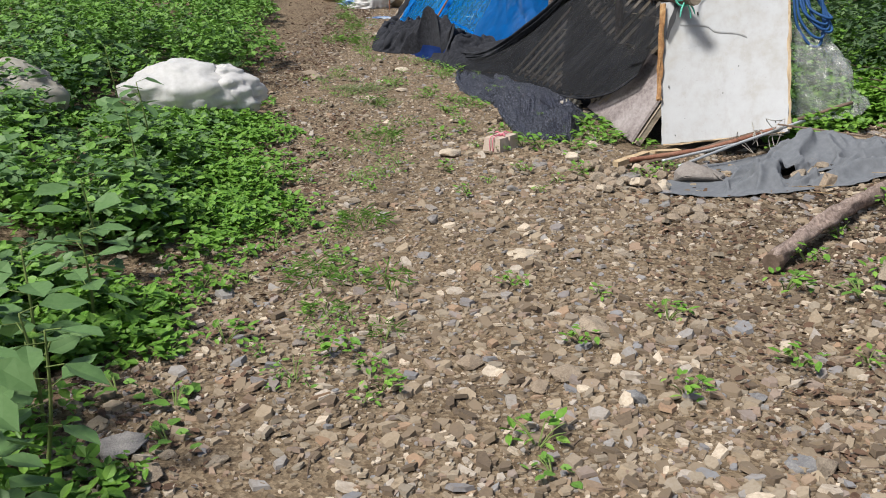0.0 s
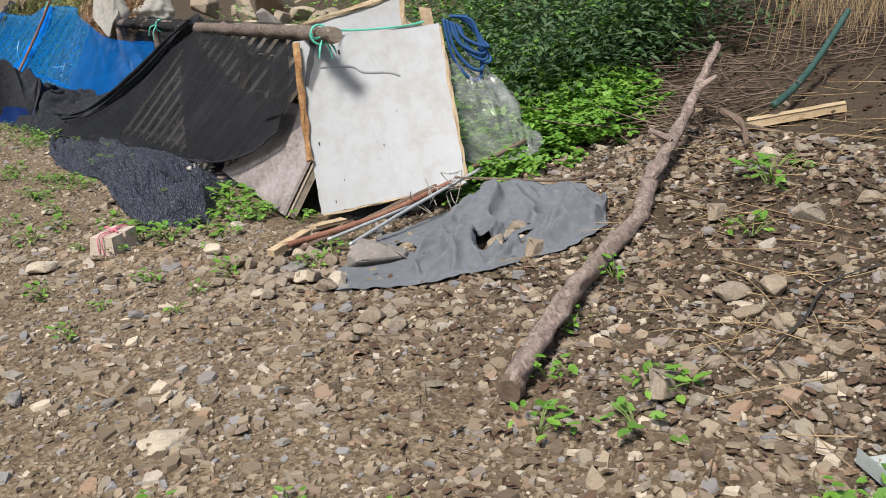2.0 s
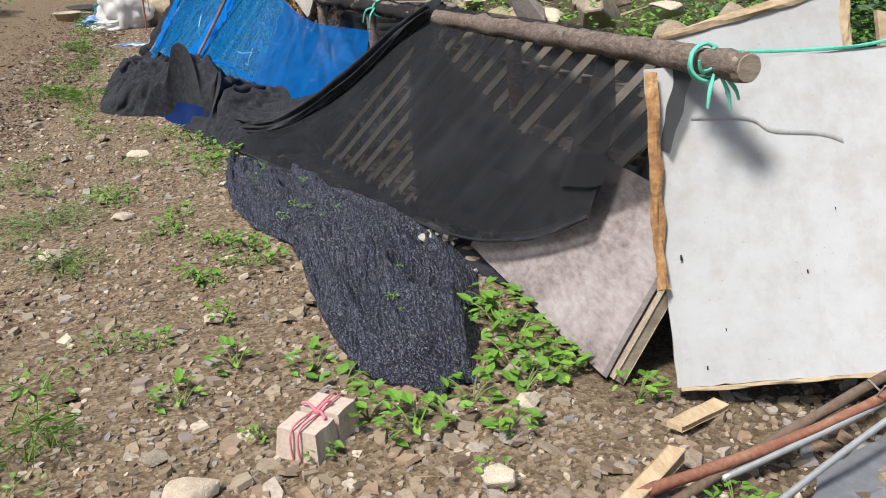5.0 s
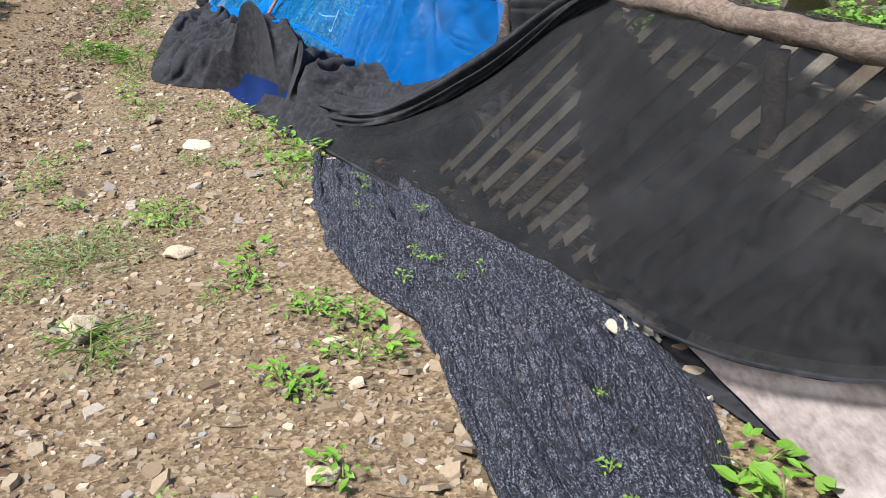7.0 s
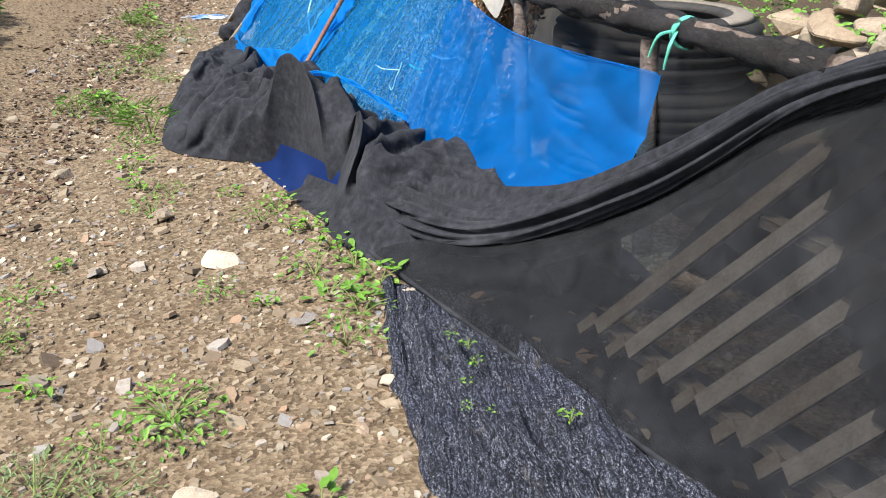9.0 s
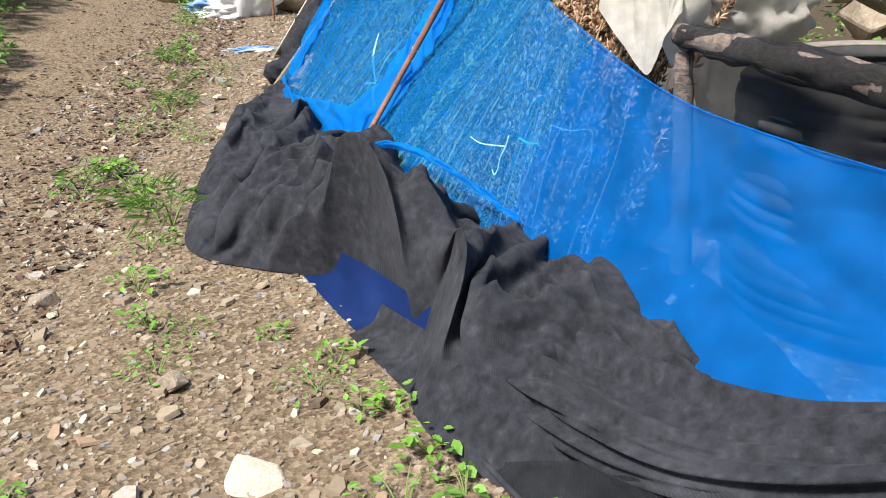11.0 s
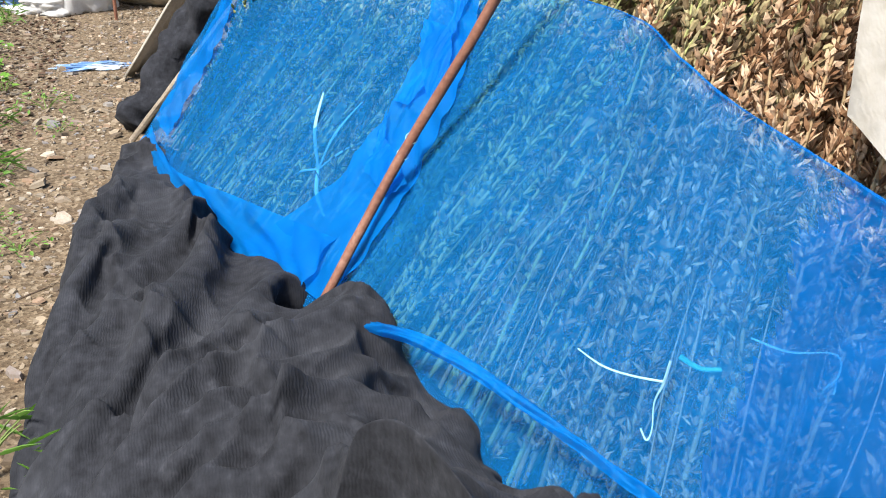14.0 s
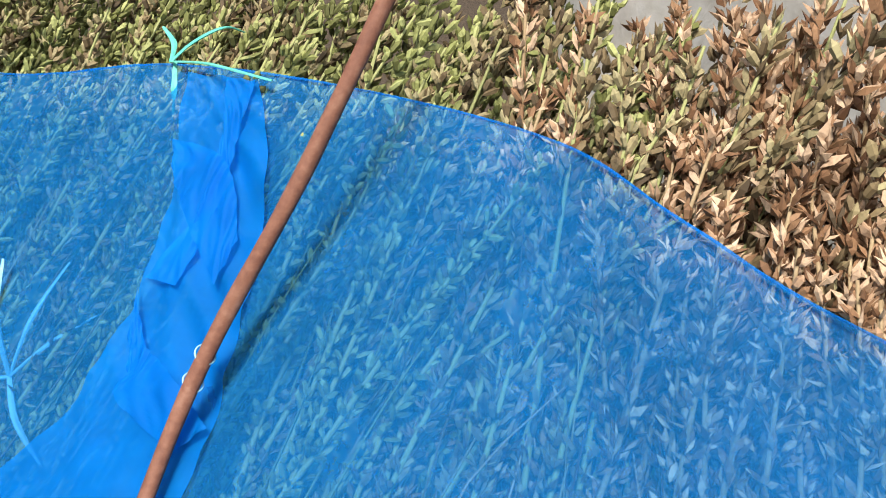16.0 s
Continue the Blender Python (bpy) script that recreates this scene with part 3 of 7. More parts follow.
# ---- white panels leaning under the beam ----
def build_panels():
    bl, br, tr, tl = Vector((1.61, 6.80, -0.02)), Vector((2.39, 6.38, 0.17)), Vector((2.50, 6.99, 1.05)), Vector((1.62, 7.22, 0.98))
    board = thing("leaning_board", on_ground(1.61, 6.8), "dirty white foam panel with cracked skin leaning on poles", "panel")
    part("face", *slab((bl, br, tr, tl), 0.035, 0.006, (24, 28), 0.008), M_PANEL, board)
    n = (br - bl).cross(tl - bl).normalized()
    e = 0.022
    right, up = (br - bl).normalized(), (tl - bl).normalized()
    for a, b in ((br, tr), (bl, br)):
        pts = [a.lerp(b, s) + n * 0.001 - (right if a is br and b is tr else up) * -0.0 for s in (0.02, 0.3, 0.6, 0.97)]
        part("edge_strip", *tube(pts, [0.012, 0.009, 0.013, 0.007], 8, 60, 1.2, 3.0, True, 0.6), M_FOAM, board, "brown stained broken foam edge")
    # crack across the top, where the skin has lifted
    mid = [(0.16, 0.83), (0.36, 0.81), (0.44, 0.765), (0.60, 0.74), (0.68, 0.71)]
    pts = [bl + (br - bl) * u + (tl - bl) * v * 1.0 + (tr - tl - br + bl) * u * v + n * 0.001 for u, v in mid]
    part("crack", *tube(pts, [0.0004, 0.001, 0.0012, 0.001, 0.0004], 6, 60, 1.2, 1.0), M_FOAM, board, "brown crack in the skin")
    lip = [p - up * (0.012 + 0.006 * wav(i * 3.1, 2)) for i, p in enumerate(pts)]
    part("lifted_skin", *ruled(lip, [p + n * 0.007 + up * 0.003 for p in pts], 40, 5, 0.002, lambda u, v, p: 0.004 * v * wav(u * 14, 3)), M_PANEL, board, "white skin curling up along the crack")
    for u, v, r in ((0.30, 0.90, 0.011), (0.07, 0.40, 0.009), (0.12, 0.06, 0.006), (0.9, 0.08, 0.006), (0.5, 0.32, 0.005), (0.62, 0.5, 0.004), (0.2, 0.17, 0.004)):
        c = bl + (br - bl) * u + (tl - bl) * v + (tr - tl - br + bl) * u * v
        part("scar", *tube([c + n * 0.006 - up * r, c + n * 0.007 + up * r], [r * 0.5, r * 0.4], 6, 4, 0.5), M_HOLE, board, "small dark gouge")
    back = -n * 0.07
    right = (tr - tl).normalized()
    p = [tl + back + up * -0.25 + right * 0.07, tl + back + up * -0.25 + right * 0.66, tl + back + up * 0.23 + right * 0.70, tl + back + up * 0.11 + right * 0.06]
    board2 = thing("leaning_board", p[0], "second white foam panel standing behind the first", "panel")
    part("face", *slab(p, 0.035, 0.006, (10, 8), 0.008, 4.0), M_PANEL, board2)
    part("edge_strip", *tube([p[3] + n * 0.002, p[3].lerp(p[2], 0.5), p[2]], [0.012, 0.018, 0.014], 8, 20, 0.8), M_FOAM, board2, "yellowed foam edge")
    part("edge_strip", *tube([p[1] + n * 0.002, p[1].lerp(p[2], 0.5), p[2]], [0.012, 0.018, 0.014], 8, 20, 0.8), M_FOAM, board2, "yellowed foam edge")
    strip = thing("wood_strip", tl + back + right * 0.8, "narrow pale board standing behind the white panel", "board")
    q = tl + back + right * 0.79
    part("board", *slab((q - up * 0.3, q - up * 0.3 + right * 0.08, q + up * 0.12 + right * 0.08, q + up * 0.14), 0.02, 0.004, (3, 6), 0.006), M_FOAM, strip)
    return bl, br, tr, tl, n


PANEL = build_panels()


# ---- beam with its props ----
BEAM = [(1.775, 6.80, 1.03), (1.70, 7.35, 1.015), (1.55, 8.6, 0.97), (1.40, 9.75, 0.925), (1.20, 11.0, 0.90), (0.97, 12.22, 0.86)]


def build_beam():
    beam_thing = thing("wooden_beam", (1.5, 9.0, 0.9), "peeling pine pole laid level across supports", "pole")
    part("trunk", *tube(BEAM, [0.043, 0.044, 0.047, 0.045, 0.044, 0.04], 14, 110, 0.34, 2.0), M_BARK, beam_thing, smooth=True)
    end = Vector(BEAM[0])
    part("cut_end", *tube([end + Vector((0.004, -0.004, 0)), end + Vector((0, 0.03, 0))], [0.041, 0.047], 14, 3, 0.1), M_WOOD, beam_thing, "sawn grey end grain")
    for x, y, z in ((1.56, 8.55, 0.93), (1.22, 10.95, 0.86), (0.98, 12.2, 0.83)):
        prop = thing("prop_post", on_ground(x + 0.05, y), "rough wooden post holding up the long pole", "post", "posts under the pole")
        part("post", *tube([on_ground(x + 0.05, y, -0.05), (x, y, z - 0.03)], [0.04, 0.035], 10, 14, 0.3, y), M_BARK, prop, smooth=True)
    stake = thing("rusty_stake", (1.6, 6.95, 0.28), "rust-flaked steel stake hanging against the white panel", "stake")
    part("bar", *tube([(1.635, 7.17, 0.97), (1.62, 7.07, 0.72), (1.60, 6.98, 0.45), (1.595, 6.90, 0.30)], [0.020, 0.019, 0.018, 0.024], 10, 90, 1.1, 5.0, True, 0.6), M_RUST, stake)
    tie = thing("green_twine", (1.74, 6.9, 1.0), "pale green plastic twine knotted round the pole", "twine")
    for k in range(3):
        c = Vector((1.735, 6.98 + 0.012 * k, 1.025))
        ring = [c + Vector((0.056 * math.cos(a), 0.02 * math.sin(a + k), 0.056 * math.sin(a))) for a in np.linspace(0, 6.28, 13)]
        part("loop", *tube(ring, 0.006, 6, 36), M_TIE, tie, smooth=True)
    bl, br, tr, tl, n = PANEL
    part("strand", *tube([(1.74, 6.95, 1.075), tl.lerp(tr, 0.35) + n * 0.012 + Vector((0, 0, 0.02)), tl.lerp(tr, 0.72) + n * 0.012, tl.lerp(tr, 0.9) + n * 0.01 + Vector((0, 0, 0.012))], 0.006, 6, 40, 0.3), M_TIE, tie)
    for dx, dz in ((-0.03, -0.12), (0.03, -0.13), (0.05, -0.10), (-0.06, 0.03)):
        part("tail", *tube([(1.735, 6.92, 1.02), (1.735 + dx, 6.89, 1.0 + dz * 0.4), (1.735 + dx * 1.3, 6.88, 1.02 + dz)], [0.005, 0.007, 0.004], 6, 14, 0.2), M_TIE, tie)
    for y, z in ((10.66, 0.91),):
        t2 = thing("green_twine", (1.26, y, z), "green plastic twine tying a net to the pole", "twine")
        for k in range(3):
            ring = [Vector((1.25 + 0.054 * math.cos(a), y + 0.012 * k + 0.01 * math.sin(2 * a), z - 0.01 + 0.054 * math.sin(a))) for a in np.linspace(0, 6.28, 11)]
            part("loop", *tube(ring, 0.006, 6, 30), M_TIE, t2, smooth=True)
        part("tail", *tube([(1.21, y, z), (1.17, y - 0.04, z - 0.05), (1.16, y - 0.03, z - 0.13)], [0.005, 0.007, 0.004], 6, 14, 0.2), M_TIE, t2)
        part("tail", *tube([(1.21, y, z), (1.15, y + 0.02, z - 0.02), (1.13, y + 0.05, z - 0.1)], [0.005, 0.007, 0.004], 6, 14, 0.2), M_TIE, t2)


build_beam()


# ---- plywood and pallet under the net ----
def build_supports():
    ply = thing("plywood_sheet", (1.4, 7.6, 0), "weathered grey plywood sheet leaning with a timber edge", "board")
    a, b = Vector((1.415, 6.97, -0.03)), Vector((1.30, 8.42, -0.03))
    rise = Vector((0.36, 0.08, 0.56))
    part("sheet", *slab((b, a, a + rise, b + rise), 0.02, 0.004, (12, 8), 0.008, 2.0), M_PLY, ply)
    part("batten", *beam(a + Vector((0.05, 0.02, -0.02)), a + rise * 0.9 + Vector((0.05, 0.02, -0.03)), 0.05, 0.09, (0, 1, 0)), M_WOOD, ply, "split grey timber batten")
    pallet = thing("slatted_fence", (1.1, 9.2, 0.05), "grey slatted wooden fence panel leaning under black netting", "fence")
    up = Vector((0.58, -0.33, 0.745))
    feet = [Vector((0.79 + 0.047 * i, 10.03 - 0.162 * i, 0.085)) for i in range(14)]
    for i, p in enumerate(feet):
        q = p + Vector((0.05 if i > 9 else 0.0, 0, 0))
        part("slat", *beam(q, q + up * 1.10, 0.060, 0.016, (-0.8, -0.2, 0.55)), M_SLAT if i % 4 else M_WOOD, pallet, "" if i % 4 else "darker brown slat")
        part("stub", *beam(q + Vector((-0.035, 0.075, -0.045)), q + Vector((-0.035, 0.075, -0.045)) + up * 0.075, 0.045, 0.016, (-0.8, -0.2, 0.55)), M_WOOD, pallet)
    for f in (0.02, 0.62, 0.95):
        part("rail", *beam(feet[0] + up * f + Vector((0.05, 0, -0.035)), feet[-1] + up * f + Vector((0.10, 0, -0.035)), 0.06, 0.035, (0, 0, 1)), M_WOOD, pallet)


build_supports()


# ---- black netting ----
SHEER_TOP = [(1.68, 7.62, 1.06), (1.62, 8.1, 1.045), (1.55, 8.6, 1.03), (1.48, 9.2, 1.01), (1.41, 9.7, 0.99), (1.28, 9.95, 0.86), (0.95, 10.25, 0.50), (0.60, 10.65, 0.22)]
SHEER_HEM = [(1.52, 7.42, 0.40), (1.40, 7.75, 0.22), (1.22, 8.2, 0.09), (1.04, 8.8, 0.03), (0.85, 9.3, 0.0), (0.62, 9.85, -0.01), (0.38, 10.4, -0.02), (0.12, 11.05, -0.03)]


def build_netting():
    def hang(u, v, p):
        droop = 0.05 * math.sin(math.pi * v) * (1 - u)
        f = 0.020 * wav(u * 9 + v * 1.5, v * 1.2, 2) * (0.4 + v) + 0.010 * ridge(u * 17 + v * 3, v * 1.5, 5)
        return droop + f * math.sin(math.pi * min(1, v * 1.2 + 0.1)) - 0.0
    sheet = thing("sheer_netting", (1.2, 9, 0.3), "sheer black net draped over the long pole", "net")
    part("drape", *ruled(SHEER_HEM, SHEER_TOP, 150, 44, 0, hang), M_SHEER, sheet, smooth=True)
    part("hem", *tube([Vector(p) for p in SHEER_HEM], 0.008, 6, 90, 0.5), M_BLACK, sheet, "rolled black hem")
    # added black sheet that stands in for the dark space behind the slats
    part("back_layer", *ruled([(2.14, 7.25, -0.03), (2.04, 7.8, -0.03), (1.97, 8.4, -0.03), (1.92, 9.0, -0.03), (1.84, 9.6, -0.03), (1.62, 10.2, -0.03), (1.32, 10.8, -0.03)], [(2.15, 7.25, 0.97), (2.10, 7.8, 0.96), (2.02, 8.4, 0.94), (1.95, 9.0, 0.92), (1.87, 9.6, 0.88), (1.72, 10.1, 0.70), (1.40, 10.5, 0.36)], 60, 20, 0, lambda u, v, p: 0.02 * wav(u * 9, v * 2)), M_BLACK, sheet, smooth=True)
    lv, lf = ruled([(p[0] + 0.03, p[1] + 0.02, p[2] + 0.03) for p in SHEER_HEM], [(p[0] + 0.02, p[1], p[2] - 0.02) for p in SHEER_TOP], 90, 60, 0, lambda u, v, p: 0.05 * math.sin(math.pi * v) * (1 - u) + 0.014 * wav(u * 7 + 3, v * 2, 6))

    def kept(face):
        u, v = (face[0] // 60) / 89, (face[0] % 60) / 59
        edge = np.interp(u, (0.0, 0.2, 0.25, 0.31, 0.36, 0.43, 0.5, 0.6), (0.30, 0.46, 0.51, 0.61, 0.68, 0.72, 0.82, 1.0))
        return v < edge + 0.04 * wav(u * 18, 3.0) + 0.02 * wav(u * 60, 5.0) and u < 0.40 + 0.27 * v + 0.01 * wav(v * 6, 9.0)
    part("lining", lv, [q for q in lf if kept(q)], M_SHEER, sheet, "second layer of net with a torn edge", True)

    flap = [(1.74, 7.08, 0.985), (1.72, 7.25, 0.99), (1.69, 7.5, 1.0), (1.67, 7.7, 1.0)]
    part("flap", *ruled([(1.66, 7.05, 0.72), (1.63, 7.2, 0.70), (1.57, 7.42, 0.52), (1.50, 7.7, 0.45)], flap, 30, 20, 0, lambda u, v, p: 0.012 * wav(u * 6, v * 3)), M_SHEER, sheet, smooth=True)

    # the gathered part that runs from the pole down to the ground
    bundle = thing("gathered_netting", (-0.2, 12.4, 0), "heap of gathered dusty black netting lying along the ground", "net")
    path = [(1.42, 9.62, 0.98), (1.28, 9.93, 0.80), (0.98, 10.25, 0.46), (0.66, 10.70, 0.17), (0.44, 11.2, 0.07), (0.30, 11.7, 0.05), (0.12, 12.1, 0.04)]
    wide = [0.07, 0.10, 0.15, 0.20, 0.23, 0.22, 0.15]
    tall = [0.06, 0.08, 0.11, 0.13, 0.13, 0.12, 0.08]
    n, sides = 200, 96
    c = spline(path, n)
    w, h = np.interp(np.linspace(0, 6, n), range(7), wide), np.interp(np.linspace(0, 6, n), range(7), tall)
    verts = []
    for i in range(n):
        s = 6 * i / (n - 1)
        d = Vector(c[min(i + 1, n - 1)] - c[max(i - 1, 0)])
        d.z = 0
        d.normalize()
        side = Vector((d.y, -d.x, 0))
        for j in range(sides):
            a = 2 * math.pi * j / sides
            ca, sa = math.cos(a), math.sin(a)
            p = Vector(c[i])
            along = billow(a * 2.0 + s * 0.25, s * 0.22, 1.0) * 0.6 + billow(a * 4.2 - s * 0.4, s * 0.3, 4.0) * 0.5
            k = 1 + 0.45 * along
            v = p + side * ca * w[i] * (1 + (k - 1) * 0.8)
            v.z = max(p.z + sa * h[i] * k, ground_z(v.x, v.y) + 0.004)
            verts.append(v)
    part("gather", verts, grid_faces(n, sides, True) + [tuple(range(sides)), tuple(range(n * sides - 1, (n - 1) * sides - 1, -1))], M_BLACK, bundle, smooth=True)

    # what the loose net is heaped over: soft humps along the edge of the blue net
    humps = [
        ([(-0.75, 15.5, 0.08), (-0.78, 14.4, 0.14), (-0.76, 13.5, 0.17), (-0.74, 13.0, 0.17), (-0.82, 12.80, 0.05), (-0.93, 12.74, -0.03)], [0.09, 0.13, 0.16, 0.17, 0.10, 0.03]),
        ([(-0.64, 15.3, 0.12), (-0.57, 14.5, 0.18), (-0.50, 13.85, 0.20), (-0.54, 13.42, 0.22), (-0.63, 13.08, 0.20), (-0.70, 12.82, 0.08)], [0.08, 0.12, 0.13, 0.12, 0.11, 0.08]),
        ([(-0.45, 14.0, 0.20), (-0.36, 13.6, 0.22), (-0.42, 13.3, 0.24), (-0.55, 13.1, 0.2)], [0.08, 0.11, 0.12, 0.1]),
        ([(-0.22, 13.27, 0.28), (-0.44, 13.12, 0.28), (-0.56, 12.90, 0.25), (-0.61, 12.74, 0.18), (-0.58, 12.60, 0.04)], [0.11, 0.13, 0.13, 0.12, 0.08]),
        ([(-0.33, 13.04, 0.27), (-0.43, 12.80, 0.27), (-0.45, 12.62, 0.21), (-0.37, 12.47, 0.12), (-0.24, 12.30, 0.05)], [0.12, 0.12, 0.11, 0.09, 0.06]),
        ([(-0.23, 13.24, 0.33), (-0.22, 12.95, 0.34), (-0.20, 12.60, 0.32), (-0.12, 12.30, 0.29), (0.0, 12.04, 0.25), (0.10, 11.85, 0.14)], [0.12, 0.14, 0.15, 0.15, 0.13, 0.09]),
        ([(0.44, 12.34, 0.15), (0.39, 12.12, 0.23), (0.28, 11.90, 0.25), (0.16, 11.72, 0.24), (0.02, 11.60, 0.19), (0.04, 11.38, 0.06)], [0.08, 0.11, 0.12, 0.12, 0.11, 0.09]),
        ([(-0.06, 12.62, 0.2), (0.12, 12.32, 0.22), (0.28, 12.18, 0.22), (0.44, 12.28, 0.15)], [0.08, 0.09, 0.09, 0.07]),
        ([(-0.06, 12.25, 0.24), (0.08, 12.06, 0.22), (0.20, 11.90, 0.20)], [0.09, 0.09, 0.07]),
        ([(0.42, 12.2, 0.17), (0.47, 11.85, 0.20), (0.52, 11.55, 0.20), (0.62, 11.32, 0.17), (0.76, 11.02, 0.16), (0.95, 10.62, 0.28)], [0.10, 0.14, 0.15, 0.14, 0.13, 0.10]),
        ([(0.08, 11.66, 0.19), (0.24, 11.44, 0.21), (0.44, 11.22, 0.17), (0.63, 11.00, 0.15), (0.86, 10.66, 0.22)], [0.10, 0.13, 0.14, 0.13, 0.10]),
        ([(0.0, 11.55, 0.12), (0.18, 11.20, 0.10), (0.44, 10.92, 0.09), (0.70, 10.62, 0.14)], [0.09, 0.12, 0.12, 0.08]),
        ([(-0.05, 12.95, 0.22), (0.03, 12.7, 0.20), (0.10, 12.5, 0.18), (0.24, 12.34, 0.14)], [0.08, 0.09, 0.09, 0.07]),
    ]
    cell, x0, y0 = 0.02, -1.3, 9.9
    gx, gy = np.meshgrid(np.arange(x0, 1.7, cell), np.arange(y0, 15.9, cell), indexing="ij")
    base = np.vectorize(ground_z)(gx, gy)
    top = np.full(gx.shape, -1.0)
    for pts, wide in humps:
        c = spline(pts, 40)
        w = np.interp(np.linspace(0, 1, 40), np.linspace(0, 1, len(wide)), wide)
        for p, r in zip(c, w):
            k = np.clip(1 - ((gx - p[0]) ** 2 + (gy - p[1]) ** 2) / (r * 1.05) ** 2, 0, 1)
            top = np.maximum(top, base + np.maximum(p[2] - base, 0) * k ** 0.45 * 0.85)
    top = np.maximum(top, base + 0.004)
    for _ in range(2):
        q = np.pad(top, 1, mode="edge")
        top = np.maximum((q[1:-1, 1:-1] * 2 + q[:-2, 1:-1] + q[2:, 1:-1] + q[1:-1, :-2] + q[1:-1, 2:]) / 6, base + 0.004)

    def height(x, y):
        i = np.clip((x - x0) / cell, 0, top.shape[0] - 1.001)
        j = np.clip((y - y0) / cell, 0, top.shape[1] - 1.001)
        a, b = i.astype(int), j.astype(int)
        f, g = i - a, j - b
        return (top[a, b] * (1 - f) + top[a + 1, b] * f) * (1 - g) + (top[a, b + 1] * (1 - f) + top[a + 1, b + 1] * f) * g
    outer = [(-0.84, 15.5, 0), (-0.91, 14.6, 0), (-0.95, 13.7, 0), (-0.97, 12.98, 0), (-0.86, 12.66, 0), (-0.58, 12.50, 0), (-0.20, 12.26, 0), (-0.01, 11.82, 0), (-0.05, 11.37, 0), (0.10, 11.03, 0), (0.37, 10.74, 0), (0.66, 10.48, 0)]
    inner = [(-0.60, 15.4, 0), (-0.42, 14.6, 0), (-0.28, 14.0, 0), (-0.15, 13.5, 0), (-0.04, 13.2, 0), (0.06, 12.9, 0), (0.20, 12.6, 0), (0.50, 12.36, 0), (0.62, 11.9, 0), (0.76, 11.4, 0), (0.92, 11.02, 0), (1.10, 10.62, 0)]
    nu, nv = 220, 38
    a, b = spline(outer, nu), spline(inner, nu)
    f = np.linspace(0, 1, nv)[None, :, None]
    flat = a[:, None] * (1 - f) + b[:, None] * f
    flat[..., 2] = height(flat[..., 0], flat[..., 1]) + 0.01
    flat[:, 0, 2] = [ground_z(p[0], p[1]) + 0.006 for p in flat[:, 0]]
    pinned = np.zeros((nu, nv), bool)
    pinned[[0, -1]] = pinned[:, [0, -1]] = True
    loose = settle(flat, 1.08, 1.12, pinned, lambda x, y: height(x, y) + 0.004, 45, 8, 4, 0.00005, 0.045)
    loose = finer(loose, 3)
    rng = np.random.default_rng(17)
    lines = [(-0.36, 13.22, -0.16, 12.02, 0.07, 0.09, 0.015), (-0.10, 13.2, 0.12, 12.1, 0.04, 0.02, 0.07), (-0.80, 14.5, -0.70, 13.0, 0.04, 0.06, 0.02), (-0.60, 14.7, -0.50, 13.3, 0.045, 0.02, 0.06),
             (-0.92, 12.98, -0.45, 12.95, 0.04, 0.015, 0.06), (-0.75, 12.72, -0.36, 13.02, 0.05, 0.02, 0.06), (-0.62, 12.58, -0.30, 12.75, 0.045, 0.015, 0.06), (0.05, 11.65, 0.42, 12.2, 0.06, 0.02, 0.07),
             (0.12, 11.4, 0.55, 11.9, 0.05, 0.015, 0.06), (0.22, 11.9, -0.02, 12.3, 0.045, 0.05, 0.015), (0.08, 11.32, 0.98, 10.62, 0.05, 0.05, 0.015), (0.2, 11.52, 1.02, 10.72, 0.055, 0.05, 0.015), (0.32, 11.72, 0.92, 10.95, 0.05, 0.05, 0.015), (0.14, 11.14, 0.82, 10.55, 0.04, 0.04, 0.012)]
    for _ in range(46):
        q = rng.uniform(0.02, 0.98)
        k = int(q * (len(loose) - 1))
        p = loose[k, int(rng.uniform(0.1, 0.9) * loose.shape[1])]
        d = loose[min(k + 8, len(loose) - 1), 30] - loose[max(k - 8, 0), 30]
        t = math.atan2(d[1], d[0]) + rng.normal(0, 0.55)
        h = rng.uniform(0.12, 0.32)
        lines.append((p[0] - h * math.cos(t), p[1] - h * math.sin(t), p[0] + h * math.cos(t), p[1] + h * math.sin(t), rng.uniform(0.012, 0.035), *rng.permutation([rng.uniform(0.008, 0.018), rng.uniform(0.03, 0.06)])))
    rim = np.minimum(1.0, np.minimum(np.arange(loose.shape[1]), np.arange(loose.shape[1])[::-1]) / 10)[None]
    loose[..., 2] += (creases(loose[..., 0], loose[..., 1], lines) - 0.02) * rim
    low = height(loose[..., 0], loose[..., 1])
    loose[..., 2] = np.maximum(loose[..., 2], np.where(rim > 0.5, low * 0.8, -0.06))
    part("drape", loose.reshape(-1, 3), grid_faces(*loose.shape[:2]), M_BLACK, bundle, smooth=True)
    # added black sheet, so that the ground seen through the blue net is dark
    part("ground_sheet", *ruled([(0.05, 12.9, -0.04), (0.15, 12.0, -0.04), (0.30, 11.3, -0.04), (0.55, 10.6, -0.04)], [(0.75, 12.9, -0.035), (1.1, 12.2, -0.035), (1.15, 11.3, -0.035), (1.25, 10.3, -0.035)], 50, 24, 0, lambda u, v, p: 0.014 * wav(p[0] * 8, p[1] * 8)), M_BLACK, bundle, smooth=True)
